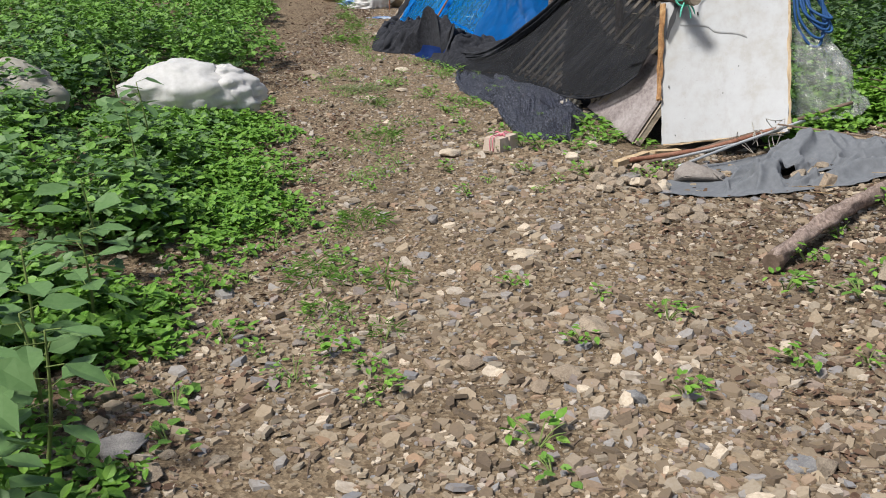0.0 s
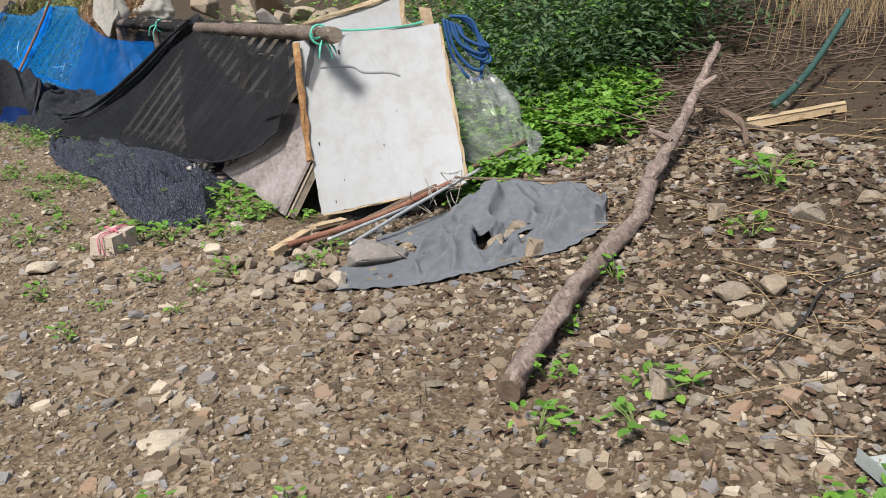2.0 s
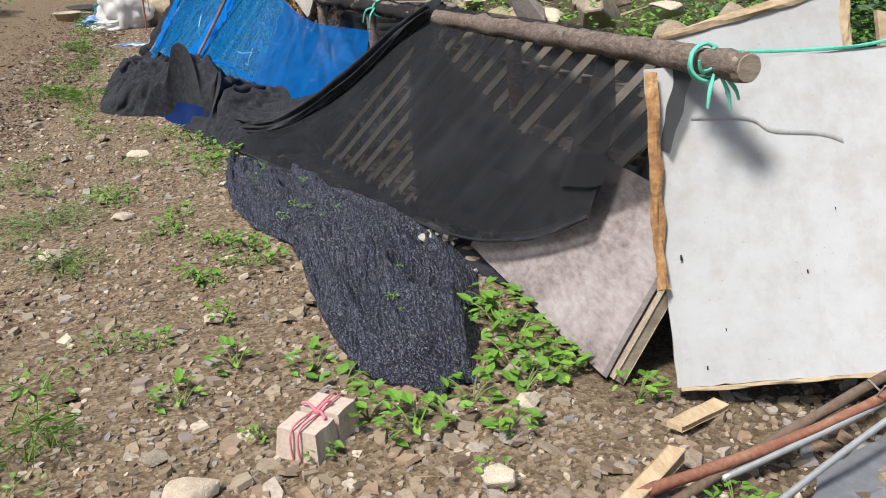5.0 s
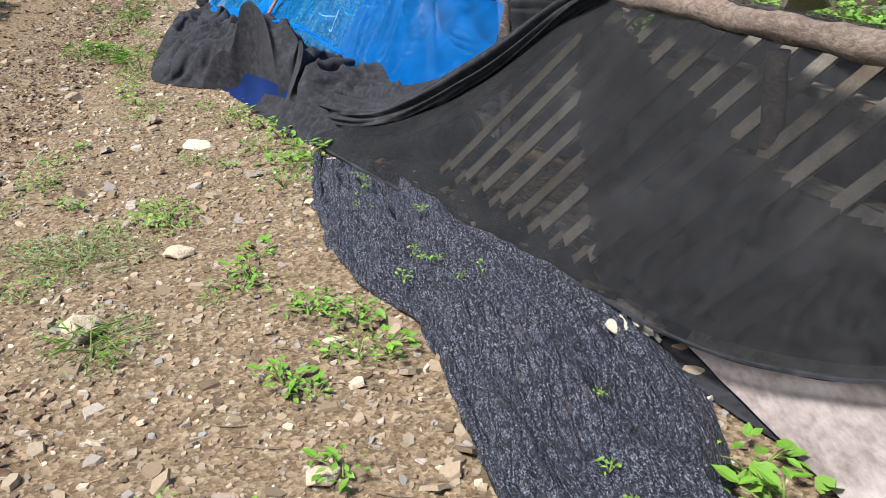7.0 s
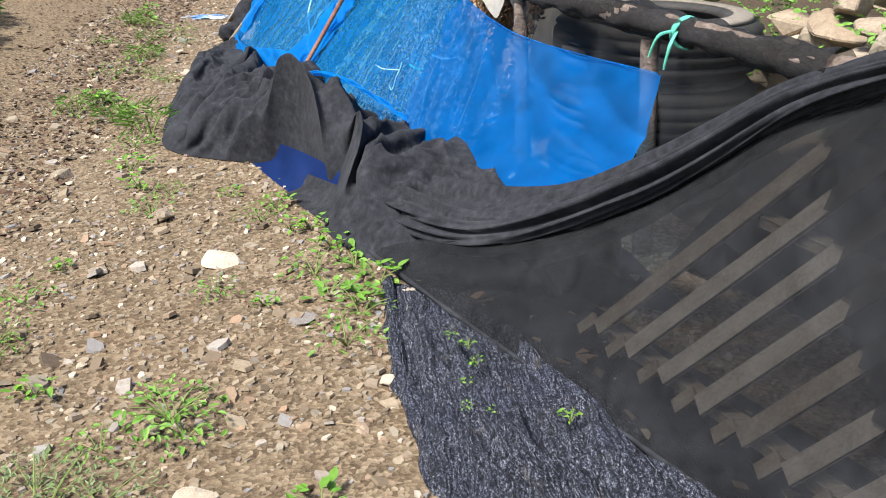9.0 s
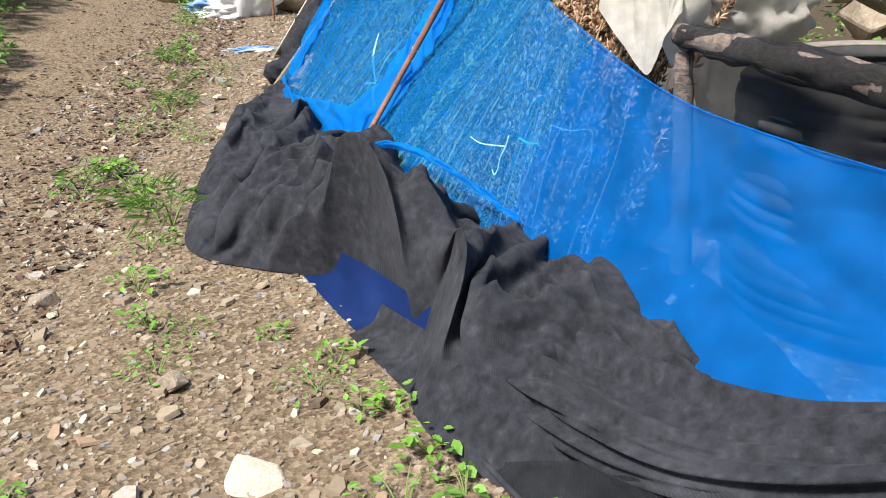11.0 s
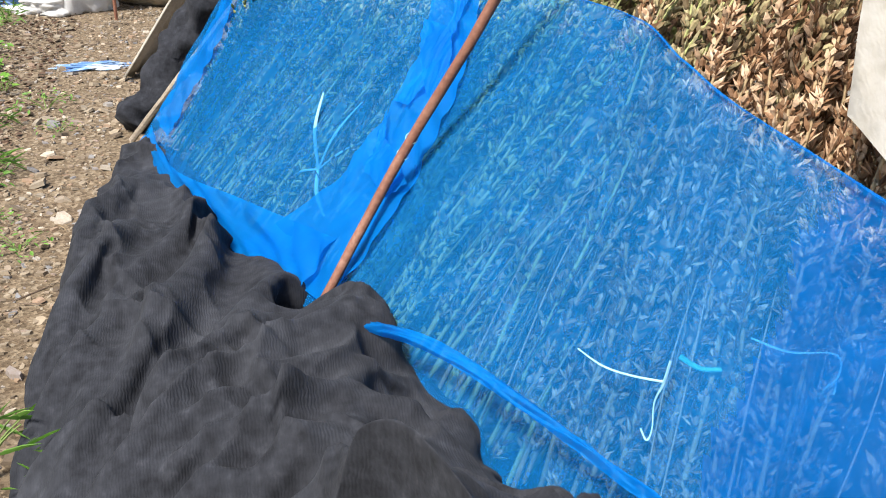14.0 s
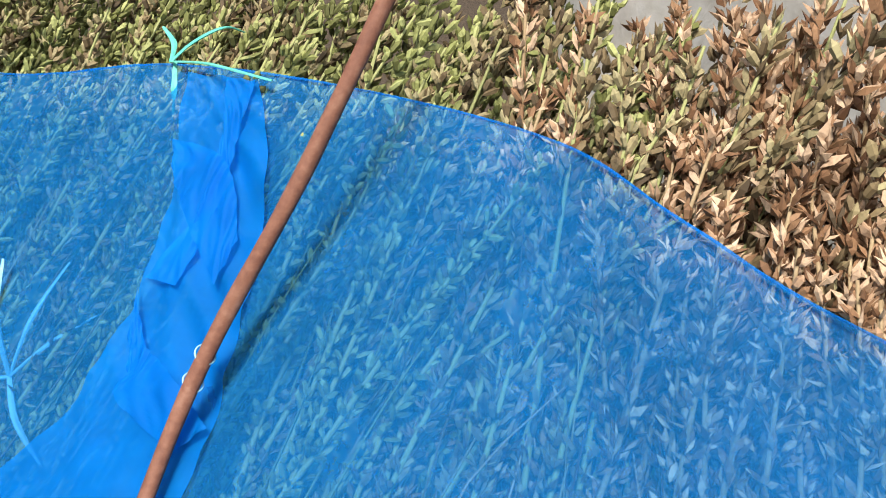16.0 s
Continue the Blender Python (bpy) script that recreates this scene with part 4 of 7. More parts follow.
    # added black sheet in place of the shaded ground inside the hem
    part("ground_sheet", *ruled([(p[0], p[1], ground_z(p[0], p[1]) + 0.010) for p in SHEER_HEM[1:]], [(p[0] + 0.5, p[1] + 0.1, ground_z(p[0] + 0.5, p[1] + 0.1) + 0.012) for p in SHEER_HEM[1:]], 60, 20, 0, lambda u, v, p: -0.01 * abs(wav(p[0] * 8, p[1] * 8))), M_BLACK, sheet, smooth=True)

    def skirt(name, low, high, nu, nv, bulge, amp, seed, mat, label=""):
        part(name, *ruled(low, high, nu, nv, bulge, lambda u, v, p: amp * (billow((p[0] + p[1]) * 3.2 + seed, (p[0] - p[1]) * 1.6, p[2] * 3) * 0.8 + billow(p[0] * 8, p[1] * 7 + seed, 3) * 0.35) * math.sin(math.pi * min(1, 0.15 + v))), mat, bundle, label, True)
    # blue net edge, coloured darker in place of the shade there
    skirt("blue_lining", [(-0.44, 12.46, -0.055), (-0.26, 12.0, -0.055), (-0.08, 11.62, -0.055), (0.10, 11.28, -0.055)], [(-0.36, 12.50, 0.06), (-0.16, 12.12, 0.09), (0.02, 11.78, 0.09), (0.22, 11.42, 0.07)], 40, 14, -0.03, 0.02, 9.0, M_BLUE_SHADED, "dark blue net showing under the black")
    skirt("skirt", [(-0.24, 11.88, -0.056), (-0.05, 11.45, -0.056), (0.14, 11.06, -0.056), (0.24, 10.85, -0.056)], [(-0.12, 11.95, 0.02), (0.06, 11.58, 0.06), (0.28, 11.2, 0.10), (0.42, 10.95, 0.12)], 40, 14, -0.02, 0.02, 11.0, M_BLACK)


build_netting()


# ---- knitted shade net on the ground ----
def build_knit():
    left = [(0.16, 10.75, -0.05), (0.15, 9.9, -0.05), (0.26, 9.15, -0.055), (0.48, 8.68, -0.05), (0.50, 8.2, -0.055), (0.56, 7.6, -0.05), (0.64, 7.25, -0.05), (0.86, 7.02, -0.05)]
    right = [(0.45, 10.6, -0.04), (0.75, 9.75, -0.03), (0.98, 9.15, -0.03), (1.16, 8.65, -0.03), (1.27, 8.15, -0.03), (1.17, 7.85, -0.04), (1.12, 7.45, -0.05), (0.98, 7.08, -0.05)]

    def lumps(u, v, p):
        edge = min(1, 6 * min(v, 1 - v)) * min(1, 9 * min(u, 1 - u) + 0.1)
        k = 0.075 + 0.05 * billow(p[0] * 3.4 + p[1] * 1.2, p[1] * 0.6, 2) + 0.03 * ridge(p[0] * 7 + p[1] * 2.4, p[1] * 0.9, 4) + 0.012 * wav(p[0] * 16, p[1] * 14, 1) + 0.022 * ridge(v * 7 + 1.1 * wav(u * 5, v * 2, 8), u * 2.2, 12) + 0.012 * ridge(v * 19 + 1.5 * wav(u * 9, v * 3, 3), u * 6, 15) + 0.003 * math.sin(v * 205 + 6.5 * wav(u * 14, v * 5, 6)) - 0.045 * step(0.35, 0.75, ridge(v * 3.2 + 0.6 * wav(u * 6, v, 8), u * 3.0, 21))
        return -edge * max(0.015, k)
    net = thing("knitted_shade_net", (0.7, 8.5, -0.05), "dusty dark blue-grey knitted shade net spread on the ground", "net")
    kv, kf = ruled(right, left, 240, 150, 0, lambda u, v, p: lumps(u, v, p))
    kv = [Vector(p) + Vector((0.05 * wav(p[1] * 3.2, p[0] * 2, 5) + 0.02 * wav(p[1] * 9, p[0] * 5, 8), 0.03 * wav(p[0] * 6, p[1] * 3, 1), 0)) for p in kv]
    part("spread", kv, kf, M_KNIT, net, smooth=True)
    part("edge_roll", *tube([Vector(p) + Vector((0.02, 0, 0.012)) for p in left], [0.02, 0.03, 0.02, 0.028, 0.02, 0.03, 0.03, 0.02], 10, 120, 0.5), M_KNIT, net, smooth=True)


build_knit()


# ---- blue net over the sesame ----
NET_LOW = [(-0.74, 15.62, 0.04), (-0.58, 14.6, 0.06), (-0.38, 14.0, 0.10), (-0.20, 13.42, 0.14), (-0.04, 12.82, 0.02), (0.20, 12.32, 0.0), (0.42, 11.8, 0.08), (0.60, 11.1, 0.12), (0.95, 10.55, 0.34)]
NET_HIGH = [(-0.24, 15.15, 0.90), (0.11, 14.6, 0.87), (0.30, 14.0, 0.99), (0.50, 13.62, 1.0), (0.62, 13.2, 0.99), (0.60, 12.9, 0.95), (0.66, 12.6, 0.87), (0.84, 11.7, 0.74), (1.15, 10.66, 0.76)]


def build_blue_net():
    def folds(u, v, p):
        right = step(0.62, 0.8, u)
        k = 0.016 * wav(p[1] * 2.0 + v * 2, v * 2.5, 1) + 0.006 * ridge(p[1] * 5 + v * 4, v * 3, 2)
        k += right * (0.02 * ridge(p[1] * 2.2 - v * 2.6, v * 1.2, 3) + 0.05 * math.sin(math.pi * v))
        return -k
    net = thing("blue_net", (0, 13.5, 0), "bright blue fine-mesh net spread over drying sesame bundles", "net")
    sv, sf = ruled(NET_LOW, NET_HIGH, 190, 60, 0.0, folds)

    def single(face):
        u, v = (face[0] // 60) / 189, (face[0] % 60) / 59
        return u < 0.64 + 0.14 * v + 0.012 * wav(v * 7, 2.0)
    part("spread", sv, [q for q in sf if single(q)], M_BLUE, net, smooth=True)
    part("doubled_spread", sv, [q for q in sf if not single(q)], M_BLUE_TWICE, net, "two layers of blue net hanging slack", True)
    part("top_hem", *tube([Vector(p) for p in NET_HIGH], 0.0022, 6, 120, 0.6), M_BLUE, net, "doubled blue hem")

    def at(u, v, out=0.012):
        a, b = spline(NET_LOW, 101), spline(NET_HIGH, 101)
        i = int(round(u * 100))
        return Vector(a[i] * (1 - v) + b[i] * v) + Vector((-0.8, -0.4, 0.4)) * out

    def strip(name, edge_a, edge_b, amp, label):
        low = [at(u, v, o) for u, v, o in edge_a]
        high = [at(u, v, o) for u, v, o in edge_b]
        part(name, *ruled(low, high, 90, 18, 0.0, lambda u, v, p: amp * (ridge(u * 4 + v * 1.2, v * 1.5, 4) + 0.8 * billow(u * 9 + v * 2, v * 2, 7))), M_BLUE_FOLD, net, label, True)
    strip("fold", [(0.255, 0.04, 0.03), (0.296, 0.22, 0.03), (0.325, 0.42, 0.025), (0.322, 0.55, 0.025), (0.312, 0.7, 0.025), (0.292, 0.85, 0.025), (0.266, 0.985, 0.02)], [(0.380, 0.05, 0.02), (0.388, 0.2, 0.02), (0.392, 0.38, 0.018), (0.385, 0.55, 0.018), (0.366, 0.7, 0.02), (0.348, 0.85, 0.02), (0.325, 0.98, 0.02)], 0.013, "doubled fold of blue net beside a pole")
    for a, b in (([(0.326, 0.50, 0.034), (0.335, 0.44, 0.034), (0.345, 0.40, 0.034), (0.385, 0.36, 0.03)], [(0.324, 0.58, 0.034), (0.338, 0.50, 0.034), (0.36, 0.47, 0.034), (0.386, 0.42, 0.03)]),
                 ([(0.302, 0.80, 0.034), (0.31, 0.76, 0.034), (0.33, 0.70, 0.034), (0.355, 0.62, 0.03)], [(0.294, 0.85, 0.034), (0.315, 0.84, 0.034), (0.345, 0.80, 0.034), (0.36, 0.70, 0.03)]),
                 ([(0.325, 0.60, 0.036), (0.327, 0.74, 0.036), (0.318, 0.86, 0.036), (0.30, 0.98, 0.032)], [(0.345, 0.60, 0.036), (0.340, 0.74, 0.036), (0.330, 0.86, 0.036), (0.318, 0.98, 0.032)])):
        strip("crossfold", a, b, 0.005, "thin cross fold of blue net")
    strip("fold", [(0.02, 0.0, 0.02), (0.12, 0.02, 0.02), (0.24, 0.01, 0.02), (0.36, 0.0, 0.02)], [(0.03, 0.12, 0.03), (0.10, 0.10, 0.03), (0.22, 0.16, 0.03), (0.355, 0.20, 0.03)], 0.012, "doubled fold along the lower edge")
    crest = [(-0.10, 13.06, 0.30), (0.03, 12.86, 0.335), (0.16, 12.56, 0.335), (0.29, 12.32, 0.285), (0.40, 12.16, 0.22)]
    part("fold", *ruled([(p[0] - 0.016, p[1] - 0.016, p[2] - 0.022 * q) for p, q in zip(crest, (0.9, 1.2, 0.8, 0.4, 0.1))], crest, 90, 14, 0.012, lambda u, v, p: 0.010 * billow(u * 7, v * 2, 2) + 0.005 * ridge(u * 16, v * 3, 4)), M_BLUE_FOLD, net, "narrow doubled fold of blue net", True)
    strip("fold", [(0.02, 0.15, 0.02), (0.022, 0.4, 0.02), (0.02, 0.7, 0.02), (0.0, 0.98, 0.02)], [(0.055, 0.15, 0.02), (0.05, 0.4, 0.02), (0.045, 0.7, 0.02), (0.025, 0.98, 0.02)], 0.01, "doubled side hem")

    pole = thing("wooden_pole", (-0.14, 13.36, 0.2), "reddish brown smooth pole lying on the blue net", "pole")
    part("rod", *tube([(-0.165, 13.37, 0.20), (0.075, 13.455, 0.575), (0.275, 13.42, 0.92), (0.415, 13.385, 1.20), (0.57, 13.36, 1.52)], [0.013, 0.0145, 0.0145, 0.014, 0.013], 12, 70, 0.12), M_PIPE, pole, smooth=True)
    for s in (0.0, 0.045):
        part("wire", *tube([Vector((0.085 + s * 0.55, 13.46, 0.585 + s)) + Vector((0.0165 * math.cos(a), 0.0165 * math.sin(a), 0.010 * math.sin(a))) for a in np.linspace(0, 6.3, 11)], 0.0016, 6, 26), M_TIE_PALE, pole, "white wire ring")
    rod = thing("wooden_stick", (-0.76, 15.75, 0.0), "thin pale stick holding the net's far end", "stick")
    part("rod", *tube([(-0.80, 15.75, -0.02), (-0.45, 15.62, 0.42), (0.05, 15.45, 1.05)], 0.016, 8, 24, 0.2), M_WOOD, rod)
    k = thing("green_twine", (0.30, 13.98, 1.0), "green twine bow tied on the net's top edge", "twine")
    for pts in ([(0.30, 13.98, 1.0), (0.33, 13.86, 1.015), (0.40, 13.74, 1.0)], [(0.30, 13.98, 1.0), (0.36, 14.00, 1.03), (0.44, 14.02, 1.05), (0.50, 14.05, 1.03)], [(0.30, 13.98, 1.0), (0.33, 14.03, 1.025), (0.33, 14.08, 1.05)], [(0.31, 13.98, 1.0), (0.29, 13.95, 0.95), (0.285, 13.95, 0.90)]):
        part("strand", *tube(pts, [0.004, 0.007, 0.004], 6, 20, 0.3, 0, True, 0.4), M_TIE, k)
    ties = thing("pale_twine", (-0.07, 14.06, 0.35), "knotted strands of pale twine lying on the net", "twine")
    c = Vector((-0.08, 14.06, 0.35))
    for d in ((0.16, 0.02, 0.22), (0.20, -0.05, 0.12), (0.03, 0.02, 0.26), (-0.0, -0.16, -0.13), (-0.06, 0.1, -0.05)):
        e = c + Vector(d)
        part("strand", *tube([c, c.lerp(e, 0.5) + Vector((-0.02, -0.01, 0.01)), e], [0.006, 0.008, 0.003], 6, 14, 0.3, 0, True, 0.5), M_TIE_PALE, ties)
    t3 = thing("pale_twine", (0.5, 12.45, 0.43), "loose white string caught on the blue net", "twine")
    part("strand", *tube([(0.270, 12.60, 0.425), (0.30, 12.54, 0.415), (0.335, 12.485, 0.42), (0.385, 12.44, 0.425)], 0.0017, 6, 40, 1.2), M_TIE_PALE, t3)
    part("strand", *tube([(0.565, 12.44, 0.50), (0.62, 12.39, 0.49), (0.69, 12.345, 0.50), (0.695, 12.33, 0.46), (0.67, 12.335, 0.425), (0.69, 12.33, 0.41), (0.70, 12.34, 0.44)], 0.0017, 6, 50, 1.2), M_TIE_PALE, t3)
    part("strand", *tube([(0.40, 12.45, 0.465), (0.385, 12.44, 0.42), (0.365, 12.43, 0.385), (0.35, 12.40, 0.345), (0.335, 12.39, 0.33), (0.33, 12.41, 0.345)], 0.0017, 6, 40, 1.2), M_TIE_PALE, t3)
    t4 = thing("green_twine", (0.47, 12.49, 0.43), "short flat piece of aqua twine on the net", "twine")
    part("strand", *tube([(0.45, 12.50, 0.44), (0.48, 12.47, 0.425), (0.52, 12.455, 0.425)], 0.009, 6, 12, 0.2, 0, True, 0.4), M_TIE, t4)


build_blue_net()


# ---- sesame stalks standing in bundles ----
def pod_verts(base, d, length, wide, opened, rng, verts, faces):
    d = d.normalized()
    s = d.orthogonal().normalized()
    s = Matrix.Rotation(rng.random() * 6.28, 3, d) @ s
    u = d.cross(s)
    k = len(verts)
    if opened:
        for sign in (1, -1):
            k = len(verts)
            tip = base + d * length + s * sign * wide * 0.75
            verts.extend([base, base + d * length * 0.45 + s * sign * wide * 0.55 + u * wide * 0.42, base + d * length * 0.45 + s * sign * wide * 0.10 + u * wide * 0.3,
                          base + d * length * 0.45 + s * sign * wide * 0.10 - u * wide * 0.3, base + d * length * 0.45 + s * sign * wide * 0.55 - u * wide * 0.42, tip])
            for i in range(4):
                a, b = k + 1 + i, k + 1 + (i + 1) % 4
                faces.append((k, a, b))
                faces.append((a, k + 5, b))
    else:
        verts.append(base)
        for f, r in ((0.25, 0.85), (0.7, 1.0)):
            for i in range(5):
                a = 6.283 * i / 5
                verts.append(base + d * length * f + (s * math.cos(a) + u * math.sin(a)) * wide * 0.5 * r)
        verts.append(base + d * length)
        for i in range(5):
            a, b = k + 1 + i, k + 1 + (i + 1) % 5
            faces.extend([(k, b, a), (a, b, b + 5, a + 5), (a + 5, b + 5, k + 11)])


def sesame(seed, dry):
    """One cut stalk, 1.25 m, its root at the origin, with pods in whorls over its upper part."""
    rng = np.random.default_rng(seed)
    st = thing("sesame_stalk", (0, 0, 0), "dry brown sesame stalk with split open pods" if dry > 0.7 else "greenish sesame stalk thick with closed pods", "plant", "sesame stalks")
    pts = [Vector((0, 0, 0))]
    for i in range(1, 6):
        pts.append(pts[-1] + Vector((rng.normal(0, 0.008), rng.normal(0, 0.008), 0.25)))
    part("stem", *tube(pts, [0.007, 0.007, 0.006, 0.0055, 0.004, 0.003], 6, 22), M_STRAW if dry > 0.7 else M_STALK_GREEN, st, smooth=True)
    verts, faces = [], []
    c = spline(pts, 200)
    z = 0.08 + 0.15 * rng.random()
    while z < 1.22:
        p = Vector(c[min(199, int(z / 1.25 * 199))])
        a0 = rng.random() * 6.28
        for k in range(4):
            if rng.random() < 0.22:
                continue
            a = a0 + k * 1.571 + rng.normal(0, 0.7)
            out = Vector((math.cos(a), math.sin(a), 0))
            d = out * (0.2 + 0.9 * rng.random()) + Vector((rng.normal(0, 0.3), rng.normal(0, 0.3), 0.9))
            pod_verts(p + out * 0.005 + Vector((rng.normal(0, 0.006), rng.normal(0, 0.006), rng.normal(0, 0.008))), d, 0.024 + 0.019 * rng.random(), 0.011 + 0.006 * rng.random(), rng.random() < dry * 0.85, rng, verts, faces)
        z += 0.014 + 0.018 * rng.random()
    for k in range(1):
        a = rng.random() * 6.28
        q = Vector((0.03 * math.cos(a), 0.03 * math.sin(a), rng.uniform(0.05, 0.4)))
        sv, sf = tube([q, q + Vector((rng.normal(0, 0.02), rng.normal(0, 0.02), 0.35)), q + Vector((rng.normal(0, 0.03), rng.normal(0, 0.03), 0.6))], [0.0028, 0.0024, 0.0012], 5, 8)
        n0 = len(verts)
        verts.extend(sv)
        faces.extend(tuple(n0 + w for w in f) for f in sf)
    part("seed_head", verts, faces, M_POD_DRY if dry > 0.7 else (M_POD_MIXED if dry > 0.35 else M_POD_GREEN), st)["kind"] = "stuff"
    return st


def plant_sesame():
    rng = np.random.default_rng(21)
    dry, mixed, green = [sesame(40 + i, 1.0) for i in range(3)], [sesame(50 + i, 0.5) for i in range(3)], [sesame(60 + i, 0.05) for i in range(3)]
    used, rest = set(), {}
    low, high = spline(NET_LOW, 101), spline(NET_HIGH, 101)
    for row in range(7):
        for i in range(72):
            y = 15.3 - (15.3 - 12.58) * (i + rng.random()) / 72
            k = int(np.argmin(np.abs(high[:, 1] - y)))
            foot, head = Vector(low[max(0, k - int(9 * step(13.3, 12.6, y)))]), Vector(high[k])
            lean = (head - foot)
            lean.normalize()
            lean = (lean + Vector((rng.normal(0, 0.025 + 0.02 * row), rng.normal(0, 0.10 + 0.02 * row), rng.normal(0, 0.02)))).normalized()
            back = Vector((0.14 + 0.058 * row, 0.02 * row, -0.02))
            base = foot + back + Vector((rng.normal(0, 0.02), 0, 0))
            base.z = max(base.z - 0.1, ground_z(base.x, base.y)) + 0.01 + 0.07 * rng.random()
            long = ((head - base).length + 0.03 + 0.075 * row + rng.normal(0, 0.035)) / 1.25
            if y < 12.75:
                long *= 0.97
            g = (y - 13.05) + rng.normal(0, 0.20) + 0.12 * row * 0
            pool = dry if g < 0.12 else (mixed if g < 0.42 else (green if rng.random() < 0.62 else mixed))
            src = pool[int(rng.integers(3))]
            m = Matrix.Translation(base) @ lean.to_track_quat("Z", "X").to_matrix().to_4x4() @ Matrix.Rotation(rng.random() * 6.28, 4, "Z") @ Matrix.Diagonal((1, 1, long, 1))
            if row > 3:
                for kid in src.children:
                    if kid.name.startswith("seed_head") or row == 4:
                        co = np.empty(len(kid.data.vertices) * 3)
                        kid.data.vertices.foreach_get("co", co)
                        mm = np.array(m)
                        co = co.reshape(-1, 3) @ mm[:3, :3].T + mm[:3, 3]
                        bag = rest.setdefault(kid.data.materials[0].name, ([], []))
                        n0 = sum(len(q) for q in bag[0])
                        bag[0].append(co)
                        bag[1].extend(tuple(n0 + q for q in poly.vertices) for poly in kid.data.polygons)
                continue
            if src in used:
                copy = copy_thing(src, m)
                copy.matrix_basis = m
            else:
                used.add(src)
                src.matrix_basis = m
    for name, (vs, fs) in rest.items():
        solid("sesame_stack", np.concatenate(vs), fs, bpy.data.materials[name], "dense inner stalks and pods of the stacked sesame", "plants", False, "stuff")
    for s in dry + mixed + green:
        if s not in used:
            s.matrix_basis = pose(0.5, 14.5, 0)


plant_sesame()


# ---- stones ----
def rock_mesh(seed, flat, mat, sharp=1.0):
    """An angular broken stone about 1 m long, flattened."""
    rng = np.random.default_rng(seed)
    bm = bmesh.new()
    for _ in range(16):
        v = Vector(rng.normal(0, 1, 3)).normalized() * (0.42 + 0.14 * rng.random())
        bm.verts.new((v.x, v.y * 0.75, v.z * flat))
    hull = bmesh.ops.convex_hull(bm, input=bm.verts)
    junk = list({g for g in hull["geom_interior"] + hull["geom_unused"] if isinstance(g, bmesh.types.BMVert)})
    bmesh.ops.delete(bm, geom=junk, context="VERTS")
    bmesh.ops.bevel(bm, geom=list(bm.edges), offset=0.02, segments=1, affect="EDGES")
    me = bpy.data.meshes.new("stone")
    bm.to_mesh(me)
    bm.free()
    me.materials.append(mat)
    return me


ROCKS = [rock_mesh(100 + i, f, m) for i, (f, m) in enumerate([(0.35, M_ROCK), (0.55, M_ROCK), (0.28, M_ROCK_GREY), (0.45, M_ROCK_GREY), (0.4, M_ROCK_PALE), (0.7, M_ROCK_PALE), (0.3, M_ROCK), (0.5, M_ROCK)])]


def stone(x, y, size, kind, turn=0.0, label="", tip=(0, 0), z=None, group="stones on the path", sunk=0.5):
    me = ROCKS[kind]
    ob = new("stone", me)
    high = max(v.co.z for v in me.vertices)
    ob.matrix_basis = pose(x, y, (ground_z(x, y) if z is None else z) + size * high * (1 - sunk), tip[0], tip[1], turn) @ Matrix.Diagonal((size, size, size, 1))
    words = {0: "brown flat field stone half sunk in gravel", 1: "rough brown stone on the path", 2: "thin grey slate stone on gravel", 3: "grey angular stone on gravel", 4: "pale cream flat stone on the path", 5: "pale blocky stone on the path", 6: "flat brown shale slab on gravel", 7: "angular tan stone on gravel"}
    return tagged(ob, label or words[kind], "stone", group)


